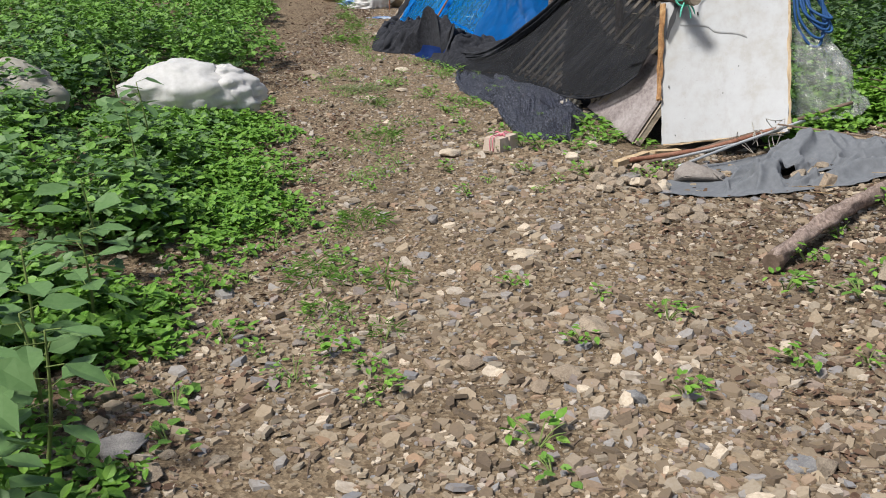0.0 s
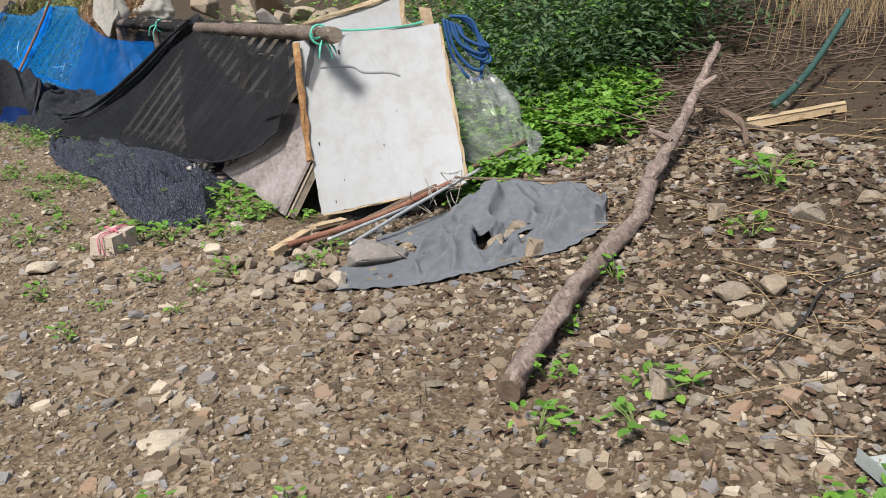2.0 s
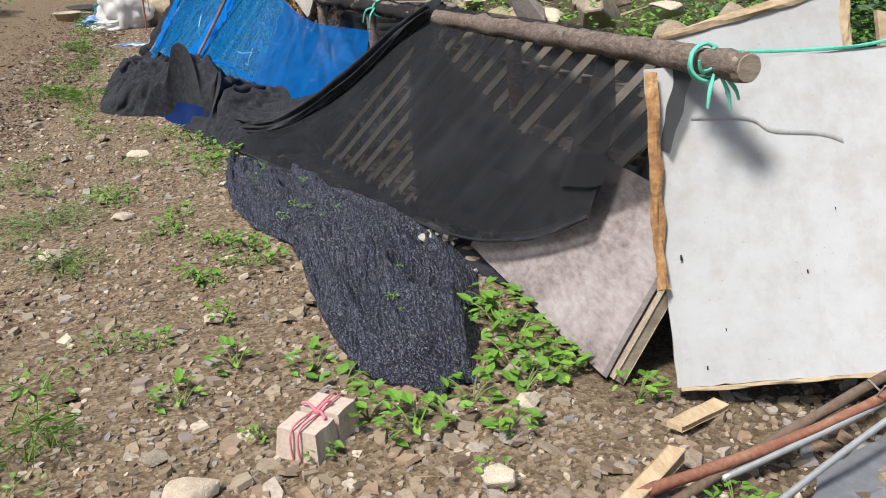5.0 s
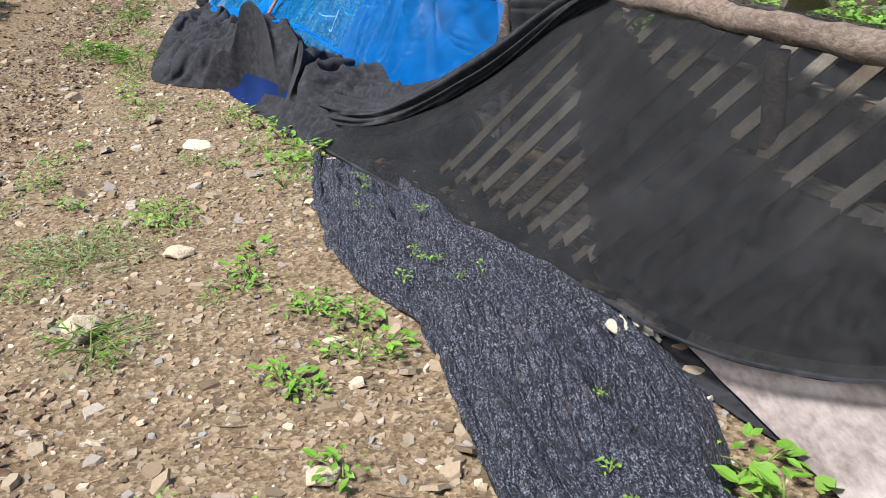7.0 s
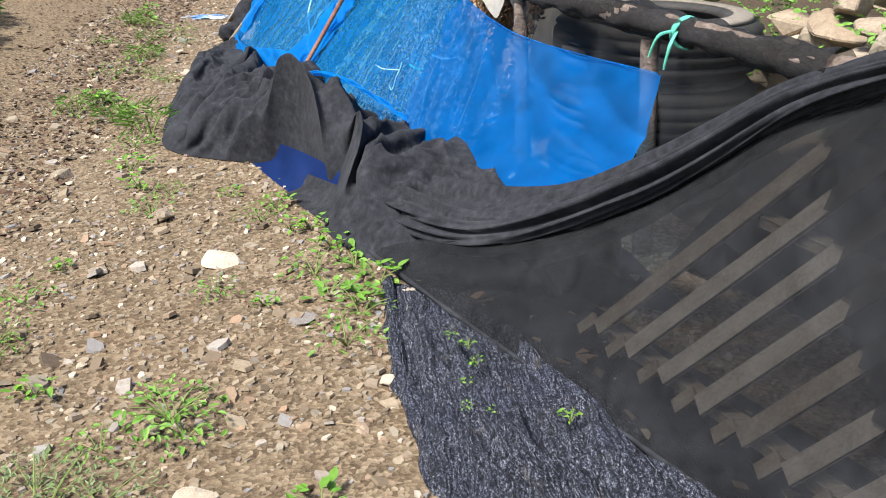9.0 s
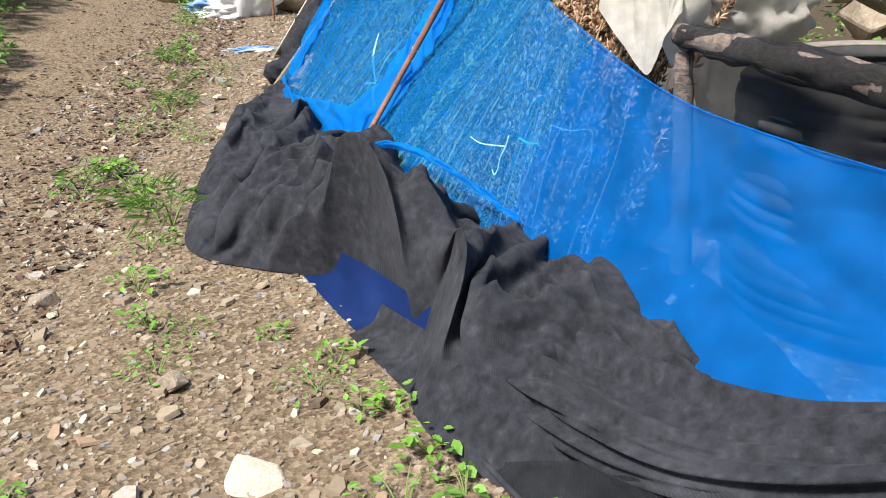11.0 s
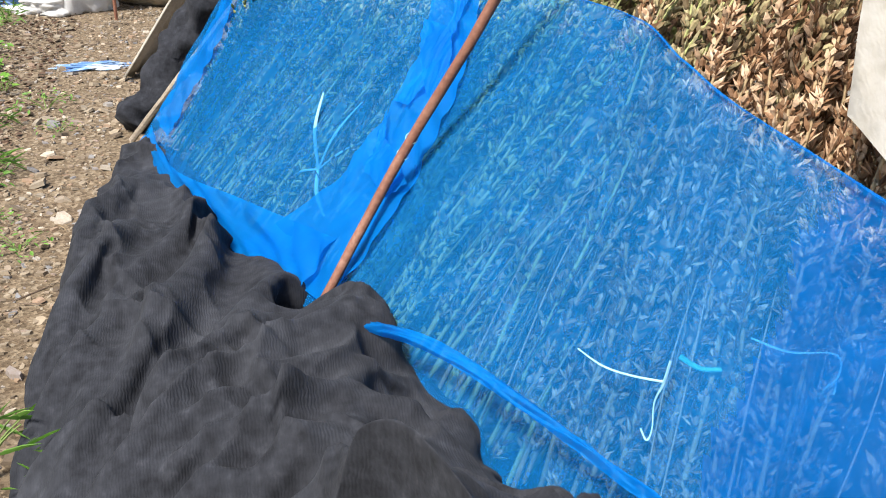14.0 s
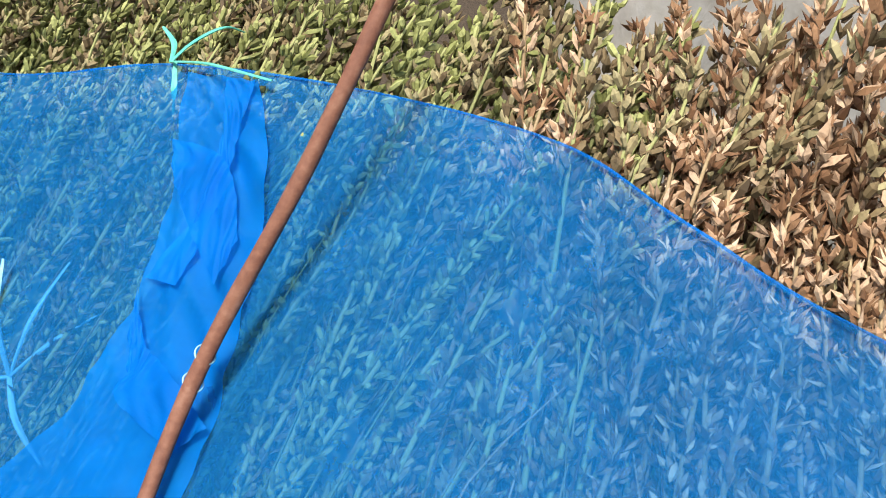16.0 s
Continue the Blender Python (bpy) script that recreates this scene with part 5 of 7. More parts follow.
def build_stones():
    stone(2.17, 5.50, 0.17, 1, 15, "brown clod of earth in a gap of the tarp", (0, 0), None, "stones by the tarp", 0.3)
    stone(2.29, 5.50, 0.08, 4, 60, "", (0, 0), None, "stones by the tarp", 0.3)
    stone(1.66, 5.93, 0.40, 3, 25, "dark grey slab holding down the grey tarp", (2, 4), ground_z(1.66, 5.93) + 0.02, "stones by the tarp", 0.85)
    for x, y, s, k, t in ((1.27, 5.84, 0.20, 4, 20), (1.25, 6.05, 0.19, 2, 50), (1.10, 5.80, 0.13, 1, 0), (1.02, 5.95, 0.15, 7, 30), (1.40, 6.18, 0.16, 1, 70), (0.98, 5.80, 0.10, 7, 10), (1.20, 5.72, 0.10, 6, 100),
                          (1.44, 6.02, 0.13, 7, 15), (1.36, 6.34, 0.14, 0, 0), (1.5, 6.45, 0.12, 6, 60), (1.12, 6.12, 0.12, 1, 40), (0.90, 6.0, 0.11, 0, 60), (1.32, 6.2, 0.12, 5, 80), (1.06, 6.35, 0.10, 7, 0), (1.11, 6.86, 0.12, 5, 30),
                          (1.38, 5.15, 0.15, 7, 0), (1.48, 5.18, 0.14, 1, 40), (1.30, 5.05, 0.14, 0, 80), (1.45, 5.02, 0.12, 7, 10), (1.22, 5.15, 0.11, 6, 60), (1.56, 5.28, 0.12, 0, 15)):
        stone(x, y, s, k, t, "", (0, 0), None, "stones by the tarp")
    for x, y, s, k, t in ((0.05, 6.62, 0.20, 4, 10), (-0.68, 8.80, 0.17, 5, 30), (-0.42, 9.48, 0.15, 4, 0), (0.10, 7.9, 0.12, 4, 20), (0.13, 10.02, 0.09, 4, 0),
                          (2.57, 4.26, 0.20, 0, 20), (2.52, 4.1, 0.16, 6, 0), (3.55, 5.2, 0.17, 5, 45), (1.97, 3.87, 0.20, 7, 50), (0.67, 6.35, 0.15, 2, 80), (-1.02, 2.6, 0.22, 2, 20), (0.60, 2.1, 0.22, 4, 30), (0.22, 3.9, 0.12, 6, 0), (0.10, 3.2, 0.14, 0, 60), (0.75, 2.05, 0.12, 5, 0),
                          (0.45, 3.1, 0.16, 0, 30), (2.15, 2.55, 0.16, 1, 20), (1.75, 2.8, 0.15, 7, 70), (1.60, 2.45, 0.20, 3, 0), (2.4, 2.75, 0.18, 6, 10), (2.75, 3.5, 0.2, 0, 40), (1.1, 2.5, 0.14, 2, 40), (0.62, 3.55, 0.2, 6, 110), (-1.38, 12.3, 0.14, 1, 0), (-0.78, 11.6, 0.12, 7, 0), (-0.95, 11.0, 0.1, 0, 30), (-0.15, 10.5, 0.14, 2, 0),
                          (1.69, 3.06, 0.17, 3, 60), (-1.35, 10.2, 0.16, 1, 0), (-1.5, 10.6, 0.22, 0, 30), (-1.42, 10.45, 0.2, 6, 70)):
        stone(x, y, s, k, t)
    stone(0.41, 4.47, 0.24, 4, 15, "pale flat stone trodden flush into the path", sunk=1.5)
    stone(-0.50, 11.12, 0.26, 4, 110, "pale pinkish flat stone sunk into the path", sunk=1.4)
    rng = np.random.default_rng(5)
    for _ in range(32):
        x, y = rng.normal(1.2, 0.2), rng.normal(6.0, 0.24)
        if x < 1.5:
            stone(x, y, 0.05 + 0.09 * rng.random(), int(rng.choice([0, 1, 5, 7, 7, 6])), rng.uniform(0, 360), "", (rng.normal(0, 8), rng.normal(0, 8)), None, "stones by the tarp", 0.3)
    for _ in range(85):
        x, y = rng.uniform(-0.9, 2.6), 1.2 + 6.2 * rng.random()
        if y > 6.6 and x > 0.3 or (1.2 < x and 5.1 < y):
            continue
        stone(x, y, 0.055 + 0.075 * rng.random() ** 2, int(rng.choice([0, 1, 2, 3, 6, 7, 6, 0])), rng.uniform(0, 360))
    for _ in range(45):
        x, y = rng.uniform(2.2, 4.4), rng.uniform(2.5, 6.6)
        stone(x, y, 0.07 + 0.13 * rng.random() ** 2, int(rng.choice([0, 1, 6, 7, 7])), rng.uniform(0, 360), "tan stone lying on the bank", (rng.normal(0, 8), -8), None, "stones on the bank")
    for _ in range(16):
        x, y = rng.uniform(-1.6, -0.2), rng.uniform(8, 15)
        stone(x, y, 0.04 + 0.05 * rng.random(), int(rng.choice([0, 4, 6, 7])), rng.uniform(0, 360))
    # dry-laid bank of large stones behind the nets
    for i in range(60):
        y = rng.uniform(8.6, 15.0)
        lv = rng.random()
        x = 2.15 + 0.75 * lv + rng.normal(0, 0.08)
        stone(x, y, rng.uniform(0.3, 0.6), int(rng.choice([0, 1, 6, 7, 4])), rng.uniform(-30, 30) + 90, "mossy brown stone in a rough dry-laid bank", (rng.normal(0, 10), rng.normal(0, 10)), 0.05 + 0.8 * lv, "stones of the bank wall", 0.5)
    stone(2.2, 10.4, 0.42, 3, 20, "dark grey boulder set on the stone bank", (10, 60), 0.78, "stones of the bank wall", 0.4)
    stone(2.65, 12.6, 0.9, 7, 80, "pale tan boulder on the stone bank", (0, 20), 0.75, "stones of the bank wall", 0.4)
    stone(2.05, 12.9, 0.5, 1, 10, "pale tan boulder on the stone bank", (0, 20), 0.85, "stones of the bank wall", 0.4)


build_stones()


# ---- grey tarp and the poles on it ----
def build_tarp():
    rng = np.random.default_rng(3)
    near = [(1.26, 5.66, 0), (1.43, 5.55, 0), (1.60, 5.45, 0), (1.79, 5.35, 0), (1.97, 5.27, 0), (2.15, 5.19, 0), (2.36, 5.15, 0), (2.60, 5.22, 0), (2.76, 5.48, 0)]
    far = [(1.33, 5.76, 0), (1.52, 5.96, 0), (1.74, 6.20, 0), (1.96, 6.36, 0), (2.16, 6.38, 0), (2.42, 6.38, 0), (2.64, 6.24, 0), (2.80, 5.98, 0), (2.86, 5.70, 0)]
    nu, nv = 210, 130
    a, b = spline(near, nu), spline(far, nu)
    f = np.linspace(0, 1, nv)[None, :, None]
    flat = a[:, None] * (1 - f) + b[:, None] * f

    def under(x, y):
        hump = 0.17 * math.exp(-((x - 2.42) ** 2 / 0.045 + (y - 6.02) ** 2 / 0.04)) + 0.05 * math.exp(-((x - 2.58) ** 2 / 0.05 + (y - 5.45) ** 2 / 0.02)) + 0.06 * math.exp(-((x - 1.92) ** 2 / 0.02 + (y - 5.55) ** 2 / 0.02))
        return ground_z(x, y) + 0.012 + hump
    floor = floor_table(1.0, 3.2, 4.9, 6.7, under)
    for i in range(nu):
        for j in range(nv):
            x, y, _ = flat[i, j]
            rim = min(1.0, 8 * min(j, nv - 1 - j) / nv, 10 * min(i, nu - 1 - i) / nu)
            flat[i, j, 0] += 0.03 * wav(x * 13, y * 11, 2) * (1 - rim) + 0.02 * wav(x * 4, y * 4, 11)
            flat[i, j, 1] += 0.04 * wav(x * 12, y * 13, 5) * (1 - rim) + 0.02 * wav(x * 4, y * 4, 17)
    flat[..., 2] = floor(flat[..., 0], flat[..., 1]) + 0.004
    lines = [(2.40, 6.05, 1.92, 5.60, 0.07, 0.08, 0.015), (2.44, 6.0, 2.06, 5.42, 0.06, 0.015, 0.07), (2.34, 6.15, 1.80, 5.86, 0.05, 0.05, 0.014), (2.50, 5.98, 2.30, 5.30, 0.04, 0.06, 0.02), (2.52, 6.06, 2.74, 5.50, 0.05, 0.02, 0.06),
             (1.74, 5.40, 2.10, 5.62, 0.05, 0.012, 0.04), (1.84, 5.34, 1.92, 5.72, 0.06, 0.012, 0.035), (1.95, 5.32, 2.06, 5.66, 0.06, 0.035, 0.010), (1.80, 5.56, 2.14, 5.44, 0.05, 0.03, 0.010), (2.0, 5.30, 2.24, 5.36, 0.045, 0.03, 0.012), (1.70, 5.46, 1.86, 5.70, 0.04, 0.010, 0.03), (2.08, 5.52, 2.02, 5.80, 0.05, 0.04, 0.012),
             (2.16, 5.28, 2.62, 5.36, 0.06, 0.02, 0.05), (2.30, 5.38, 2.78, 5.58, 0.05, 0.015, 0.06), (2.52, 5.24, 2.78, 5.46, 0.04, 0.012, 0.03), (2.60, 5.62, 2.84, 5.92, 0.06, 0.02, 0.06), (2.58, 6.16, 2.80, 5.92, 0.06, 0.02, 0.05), (2.62, 5.80, 2.84, 5.74, 0.05, 0.012, 0.05), (2.20, 6.28, 2.60, 6.20, 0.05, 0.04, 0.015), (1.52, 5.62, 1.60, 5.50, 0.02, 0.01, 0.03)]
    for _ in range(40):
        x, y = rng.uniform(1.6, 2.8), rng.uniform(5.25, 6.25)
        t, h = math.atan2(y - 6.05, x - 2.42) + rng.normal(0, 0.6), rng.uniform(0.05, 0.16)
        lines.append((x - h * math.cos(t), y - h * math.sin(t), x + h * math.cos(t), y + h * math.sin(t), rng.uniform(0.008, 0.024), *rng.permutation([rng.uniform(0.006, 0.012), rng.uniform(0.02, 0.04)])))
    i, j = np.arange(nu)[:, None], np.arange(nv)[None]
    rim = np.clip(np.minimum(np.minimum(i, nu - 1 - i) / 14, np.minimum(j, nv - 1 - j) / 12), 0.15, 1)
    out = flat.copy()
    out[..., 2] += 0.12 * np.tanh(np.maximum(1.9 * creases(flat[..., 0], flat[..., 1], lines) - 0.03, 0) / 0.12) * rim
    holes = [(2.18, 5.50, 0.13, 0.04), (1.86, 6.02, 0.03, 0.14)]
    gone = set()
    for i in range(nu):
        for j in range(nv):
            x, y, _ = flat[i, j]
            if any(((x - hx) / rx) ** 2 + ((y - hy) / ry) ** 2 + 0.9 * wav(x * 11, y * 11, 8) < 1 for hx, hy, rx, ry in holes):
                gone.add(i * nv + j)
    tarp = thing("grey_tarp", on_ground(2.1, 5.8), "crumpled torn grey tarpaulin dropped on the gravel", "tarpaulin")
    sheet = part("sheet", out.reshape(-1, 3), [q for q in grid_faces(nu, nv) if not any(k in gone for k in q)], M_TARP, tarp, smooth=True)
    thick = sheet.modifiers.new("thickness", "SOLIDIFY")
    thick.thickness, thick.offset = 0.003, 1
    def bar(name, pts, r, mat, label, cat, rough=0.2, n=24):
        t = thing(name, pts[0], label, cat)
        part("shaft", *tube(pts, r, 8, n, rough, len(label)), mat, t, smooth=True)
        return t
    g = ground_z
    bar("steel_pipe", [(1.50, 6.28, g(1.5, 6.28) + 0.05), (2.0, 6.36, 0.09), (2.52, 6.46, 0.23)], 0.011, M_STEEL, "thin galvanised pipe lying by the white panel", "pipe", 0.0)
    bar("steel_pipe", [(1.58, 6.14, g(1.58, 6.14) + 0.05), (2.0, 6.27, 0.11), (2.46, 6.36, 0.25)], 0.010, M_STEEL, "thin galvanised pipe lying by the white panel", "pipe", 0.0)
    bar("wooden_stick", [(1.30, 6.22, g(1.3, 6.2) + 0.03), (1.9, 6.42, 0.07), (2.9, 6.62, 0.33)], [0.016, 0.017, 0.013], M_TWIG, "long brown stick on the ground under the panel", "stick", 0.4)
    bar("wooden_stick", [(1.24, 6.26, g(1.2, 6.2) + 0.06), (1.8, 6.34, 0.06), (2.3, 6.40, 0.19)], [0.018, 0.016, 0.014], M_PIPE, "reddish brown stick lying by the tarp", "stick", 0.3)
    lump = thing("timber_offcut", on_ground(1.25, 6.3), "short pale offcut of timber on the stones", "timber")
    part("block", *beam((1.17, 6.20, g(1.17, 6.2) + 0.05), (1.42, 6.40, g(1.4, 6.4) + 0.07), 0.055, 0.04), M_FRESH, lump)
    lump = thing("timber_offcut", on_ground(1.6, 6.6), "short pale offcut of timber on the stones", "timber")
    part("block", *beam((1.50, 6.58, g(1.5, 6.6) + 0.04), (1.72, 6.70, g(1.7, 6.7) + 0.03), 0.06, 0.02), M_FRESH, lump)
    lath = thing("bent_lath", (2.2, 6.15, 0.2), "weathered bent wooden lath lying across the tarp", "lath")
    lv, lf = tube([(2.27, 6.28, 0.243), (2.52, 6.12, 0.234), (2.80, 6.04, 0.208), (3.09, 6.10, 0.201), (3.40, 6.20, 0.217), (3.83, 6.36, 0.263)], [0.013, 0.014, 0.015, 0.017, 0.018, 0.016], 6, 40, 0.25, 3, True, 0.5)
    part("strip", lv, lf, M_TWIG, lath)
    ws = thing("white_string", (2.2, 6.3, 0.2), "tangle of white string at the panel's foot", "string")
    for k in range(5):
        c = Vector((2.10 + 0.05 * k, 6.36 - 0.02 * k, 0.14 + 0.02 * k))
        part("strand", *tube([c + Vector(rng.normal(0, 0.05, 3)) * (1, 1, 0.3)[0] for _ in range(5)], 0.003, 5, 30), M_SACK, ws)


build_tarp()


def build_logs():
    log = thing("fallen_log", on_ground(1.55, 4.2), "long crooked dead tree trunk lying up the bank", "log")
    pts = [(1.555, 4.17, ground_z(1.55, 4.2) + 0.06), (1.95, 4.52, 0.12), (2.35, 4.85, 0.17), (2.76, 5.16, 0.24), (2.98, 5.42, 0.31), (3.30, 5.70, 0.41), (3.72, 6.05, 0.60), (4.15, 6.40, 0.84)]
    part("trunk", *tube(pts, [0.044, 0.041, 0.040, 0.039, 0.041, 0.036, 0.030, 0.023], 16, 190, 0.55, 8.0), M_LOG, log, smooth=True)
    part("cut_end", *tube([(1.546, 4.161, pts[0][2]), (1.575, 4.187, pts[0][2] + 0.004)], [0.045, 0.052], 16, 3, 0.1), M_TWIG, log, "broken dark end")
    for p, d in (((2.96, 5.38, 0.33), (0.10, 0.02, 0.07)), ((3.3, 5.7, 0.44), (-0.10, 0.05, 0.06)), ((3.75, 6.07, 0.63), (0.10, -0.05, 0.08))):
        a = Vector(p)
        part("knot", *tube([a, a + Vector(d) * 0.5, a + Vector(d)], [0.028, 0.02, 0.012], 8, 8, 0.4), M_LOG, log)
    plank = thing("pale_plank", on_ground(4.0, 5.55), "short pale timber offcut lying on the bank", "timber")
    part("block", *beam((3.86, 5.74, 0.47), (4.24, 5.40, 0.58), 0.10, 0.05), M_FRESH, plank)
    stub = thing("dead_branch", on_ground(3.7, 5.6), "small forked dead branch on the bank", "branch")
    part("stem", *tube([(3.62, 5.45, 0.42), (3.72, 5.62, 0.50), (3.70, 5.78, 0.56)], [0.012, 0.022, 0.016], 8, 16, 0.5), M_TWIG, stub)
    part("twig", *tube([(3.72, 5.62, 0.50), (3.85, 5.60, 0.46), (3.98, 5.48, 0.44)], [0.016, 0.012, 0.006], 6, 12, 0.4), M_TWIG, stub)
    ch = thing("steel_channel", on_ground(2.2, 2.9), "pale painted steel channel lying on the gravel", "metal profile")
    a, b = Vector((2.20, 3.20, 0.085)), Vector((1.98, 2.15, 0.07))
    part("web", *beam(a, b, 0.11, 0.004, (0, 0, 1)), M_WHITEMETAL, ch)
    part("flange", *beam(a + Vector((-0.055, 0, 0.02)), b + Vector((-0.055, 0, 0.02)), 0.004, 0.045, (0, 0, 1)), M_WHITEMETAL, ch)
    part("flange", *beam(a + Vector((0.055, 0, 0.02)), b + Vector((0.055, 0, 0.02)), 0.004, 0.045, (0, 0, 1)), M_WHITEMETAL, ch)
    pipe = thing("green_hose", (3.95, 5.64, 0.58), "dark green hose lying over the brush", "hose")
    part("shaft", *tube([(3.95, 5.64, 0.58), (4.21, 5.77, 0.64), (4.52, 5.92, 0.78), (4.90, 6.10, 1.02)], [0.022, 0.021, 0.020, 0.020], 10, 50), M_HOSE, pipe, smooth=True)
    strap = thing("black_strap", on_ground(2.6, 3.9), "thin black plastic strap curled on the gravel", "strap")
    part("band", *tube([on_ground(2.42, 3.84, 0.02), on_ground(2.6, 3.90, 0.03), on_ground(2.82, 4.02, 0.03), on_ground(3.05, 4.0, 0.02)], 0.005, 6, 24, 0.2, 0, True, 0.4), M_TYRE, strap)
    # two paving bricks tied together
    br = thing("tied_bricks", on_ground(0.42, 6.85), "two pale bricks tied together with pink string", "brick", "")
    g = ground_z(0.42, 6.85)
    d, s = Vector((0.80, -0.60, 0)), Vector((0.60, 0.80, 0))
    c = Vector((0.43, 6.83, g))
    for k in (-0.062, 0.066):
        o = c + s * k
        base = o - d * 0.075
        part("brick", *slab((base - s * 0.06 + Vector((0, 0, 0.10)), base + d * 0.15 - s * 0.06 + Vector((0, 0, 0.10)), base + d * 0.15 + s * 0.06 + Vector((0, 0, 0.10)), base + s * 0.06 + Vector((0, 0, 0.10))), 0.10, 0.008, (8, 6), 0.012, k), M_BRICK, br)
    for off in (-0.012, 0.014):
        o = c + d * off
        part("string", *tube([o - s * 0.125 + Vector((0, 0, 0.0)), o - s * 0.124 + Vector((0, 0, 0.105)), o + Vector((0, 0, 0.109)), o + s * 0.128 + Vector((0, 0, 0.105)), o + s * 0.128], 0.0035, 6, 40), M_PINK, br)
    k0 = c + Vector((0, 0, 0.108))
    for e in ((0.05, 0.03, 0.012), (-0.04, 0.05, 0.008), (0.02, -0.06, 0.004)):
        part("string", *tube([k0, k0 + Vector(e) * 0.6 + Vector((0, 0, 0.012)), k0 + Vector(e)], 0.005, 6, 12), M_PINK, br)


build_logs()


# ---- tyres, sacks, plastic, far end of the net ----
def build_tyre(z, mat_side):
    t = thing("truck_tyre", (1.60, 11.9, z), "large worn black truck tyre lying flat in a stack", "tyre", "stacked tyres")
    prof = [(0.30, 0.03), (0.34, 0.0), (0.44, 0.01), (0.495, 0.05), (0.50, 0.075), (0.486, 0.085), (0.486, 0.095), (0.50, 0.105), (0.505, 0.135), (0.49, 0.14), (0.49, 0.15), (0.505, 0.155), (0.50, 0.185), (0.486, 0.195), (0.486, 0.205), (0.495, 0.22), (0.44, 0.27), (0.34, 0.275), (0.30, 0.245), (0.36, 0.20), (0.40, 0.14), (0.36, 0.08)]
    n = 64
    verts = [(1.60 + r * math.cos(a), 11.9 + r * math.sin(a), z + h) for a in np.linspace(0, 2 * math.pi, n, endpoint=False) for r, h in prof]
    m = len(prof)
    faces = [(i * m + j, ((i + 1) % n) * m + j, ((i + 1) % n) * m + (j + 1) % m, i * m + (j + 1) % m) for i in range(n) for j in range(m)]
    part("casing", verts, faces, M_TYRE, t, smooth=True)
    rim = [(0.345, 0.279), (0.36, 0.284), (0.43, 0.280), (0.455, 0.262), (0.43, 0.270), (0.35, 0.272)]
    m = len(rim)
    verts = [(1.60 + r * math.cos(a), 11.9 + r * math.sin(a), z + h) for a in np.linspace(0, 2 * math.pi, n, endpoint=False) for r, h in rim]
    faces = [(i * m + j, ((i + 1) % n) * m + j, ((i + 1) % n) * m + (j + 1) % m, i * m + (j + 1) % m) for i in range(n) for j in range(m)]
    part("sidewall", verts, faces, mat_side, t, "dusty tan tyre sidewall", True)


for layer in range(3):
    build_tyre(ground_z(1.6, 11.9) + 0.29 * layer, M_TYRE_DUST)


def lumpy(center, size, seed, pinch=0.0, n=48, m=40, amp=0.16):
    """A slumped bag: a squashed ball with creases, drawn in towards its top."""
    verts = []
    for i in range(n):
        f = i / (n - 1)
        a = math.pi * f
        for j in range(m):
            b = 2 * math.pi * j / m
            d = Vector((math.sin(a) * math.cos(b), math.sin(a) * math.sin(b), math.cos(a)))
            k = 1 + amp * billow(d.x * 1.6 + seed, d.y * 1.6, d.z * 1.6) + amp * 0.5 * billow(d.x * 4 + seed, d.y * 4, d.z * 3)
            k *= 1 - pinch * step(0.1, 1.0, d.z)
            p = Vector(center) + Vector((d.x * size[0] * k, d.y * size[1] * k, d.z * size[2] * (1 + 0.3 * (k - 1))))
            verts.append(p)
    return verts, grid_faces(n, m, True)


def seat_on_ground(verts, up=0.004):
    return [Vector((v.x, v.y, max(v.z, ground_z(v.x, v.y) + up))) for v in verts]


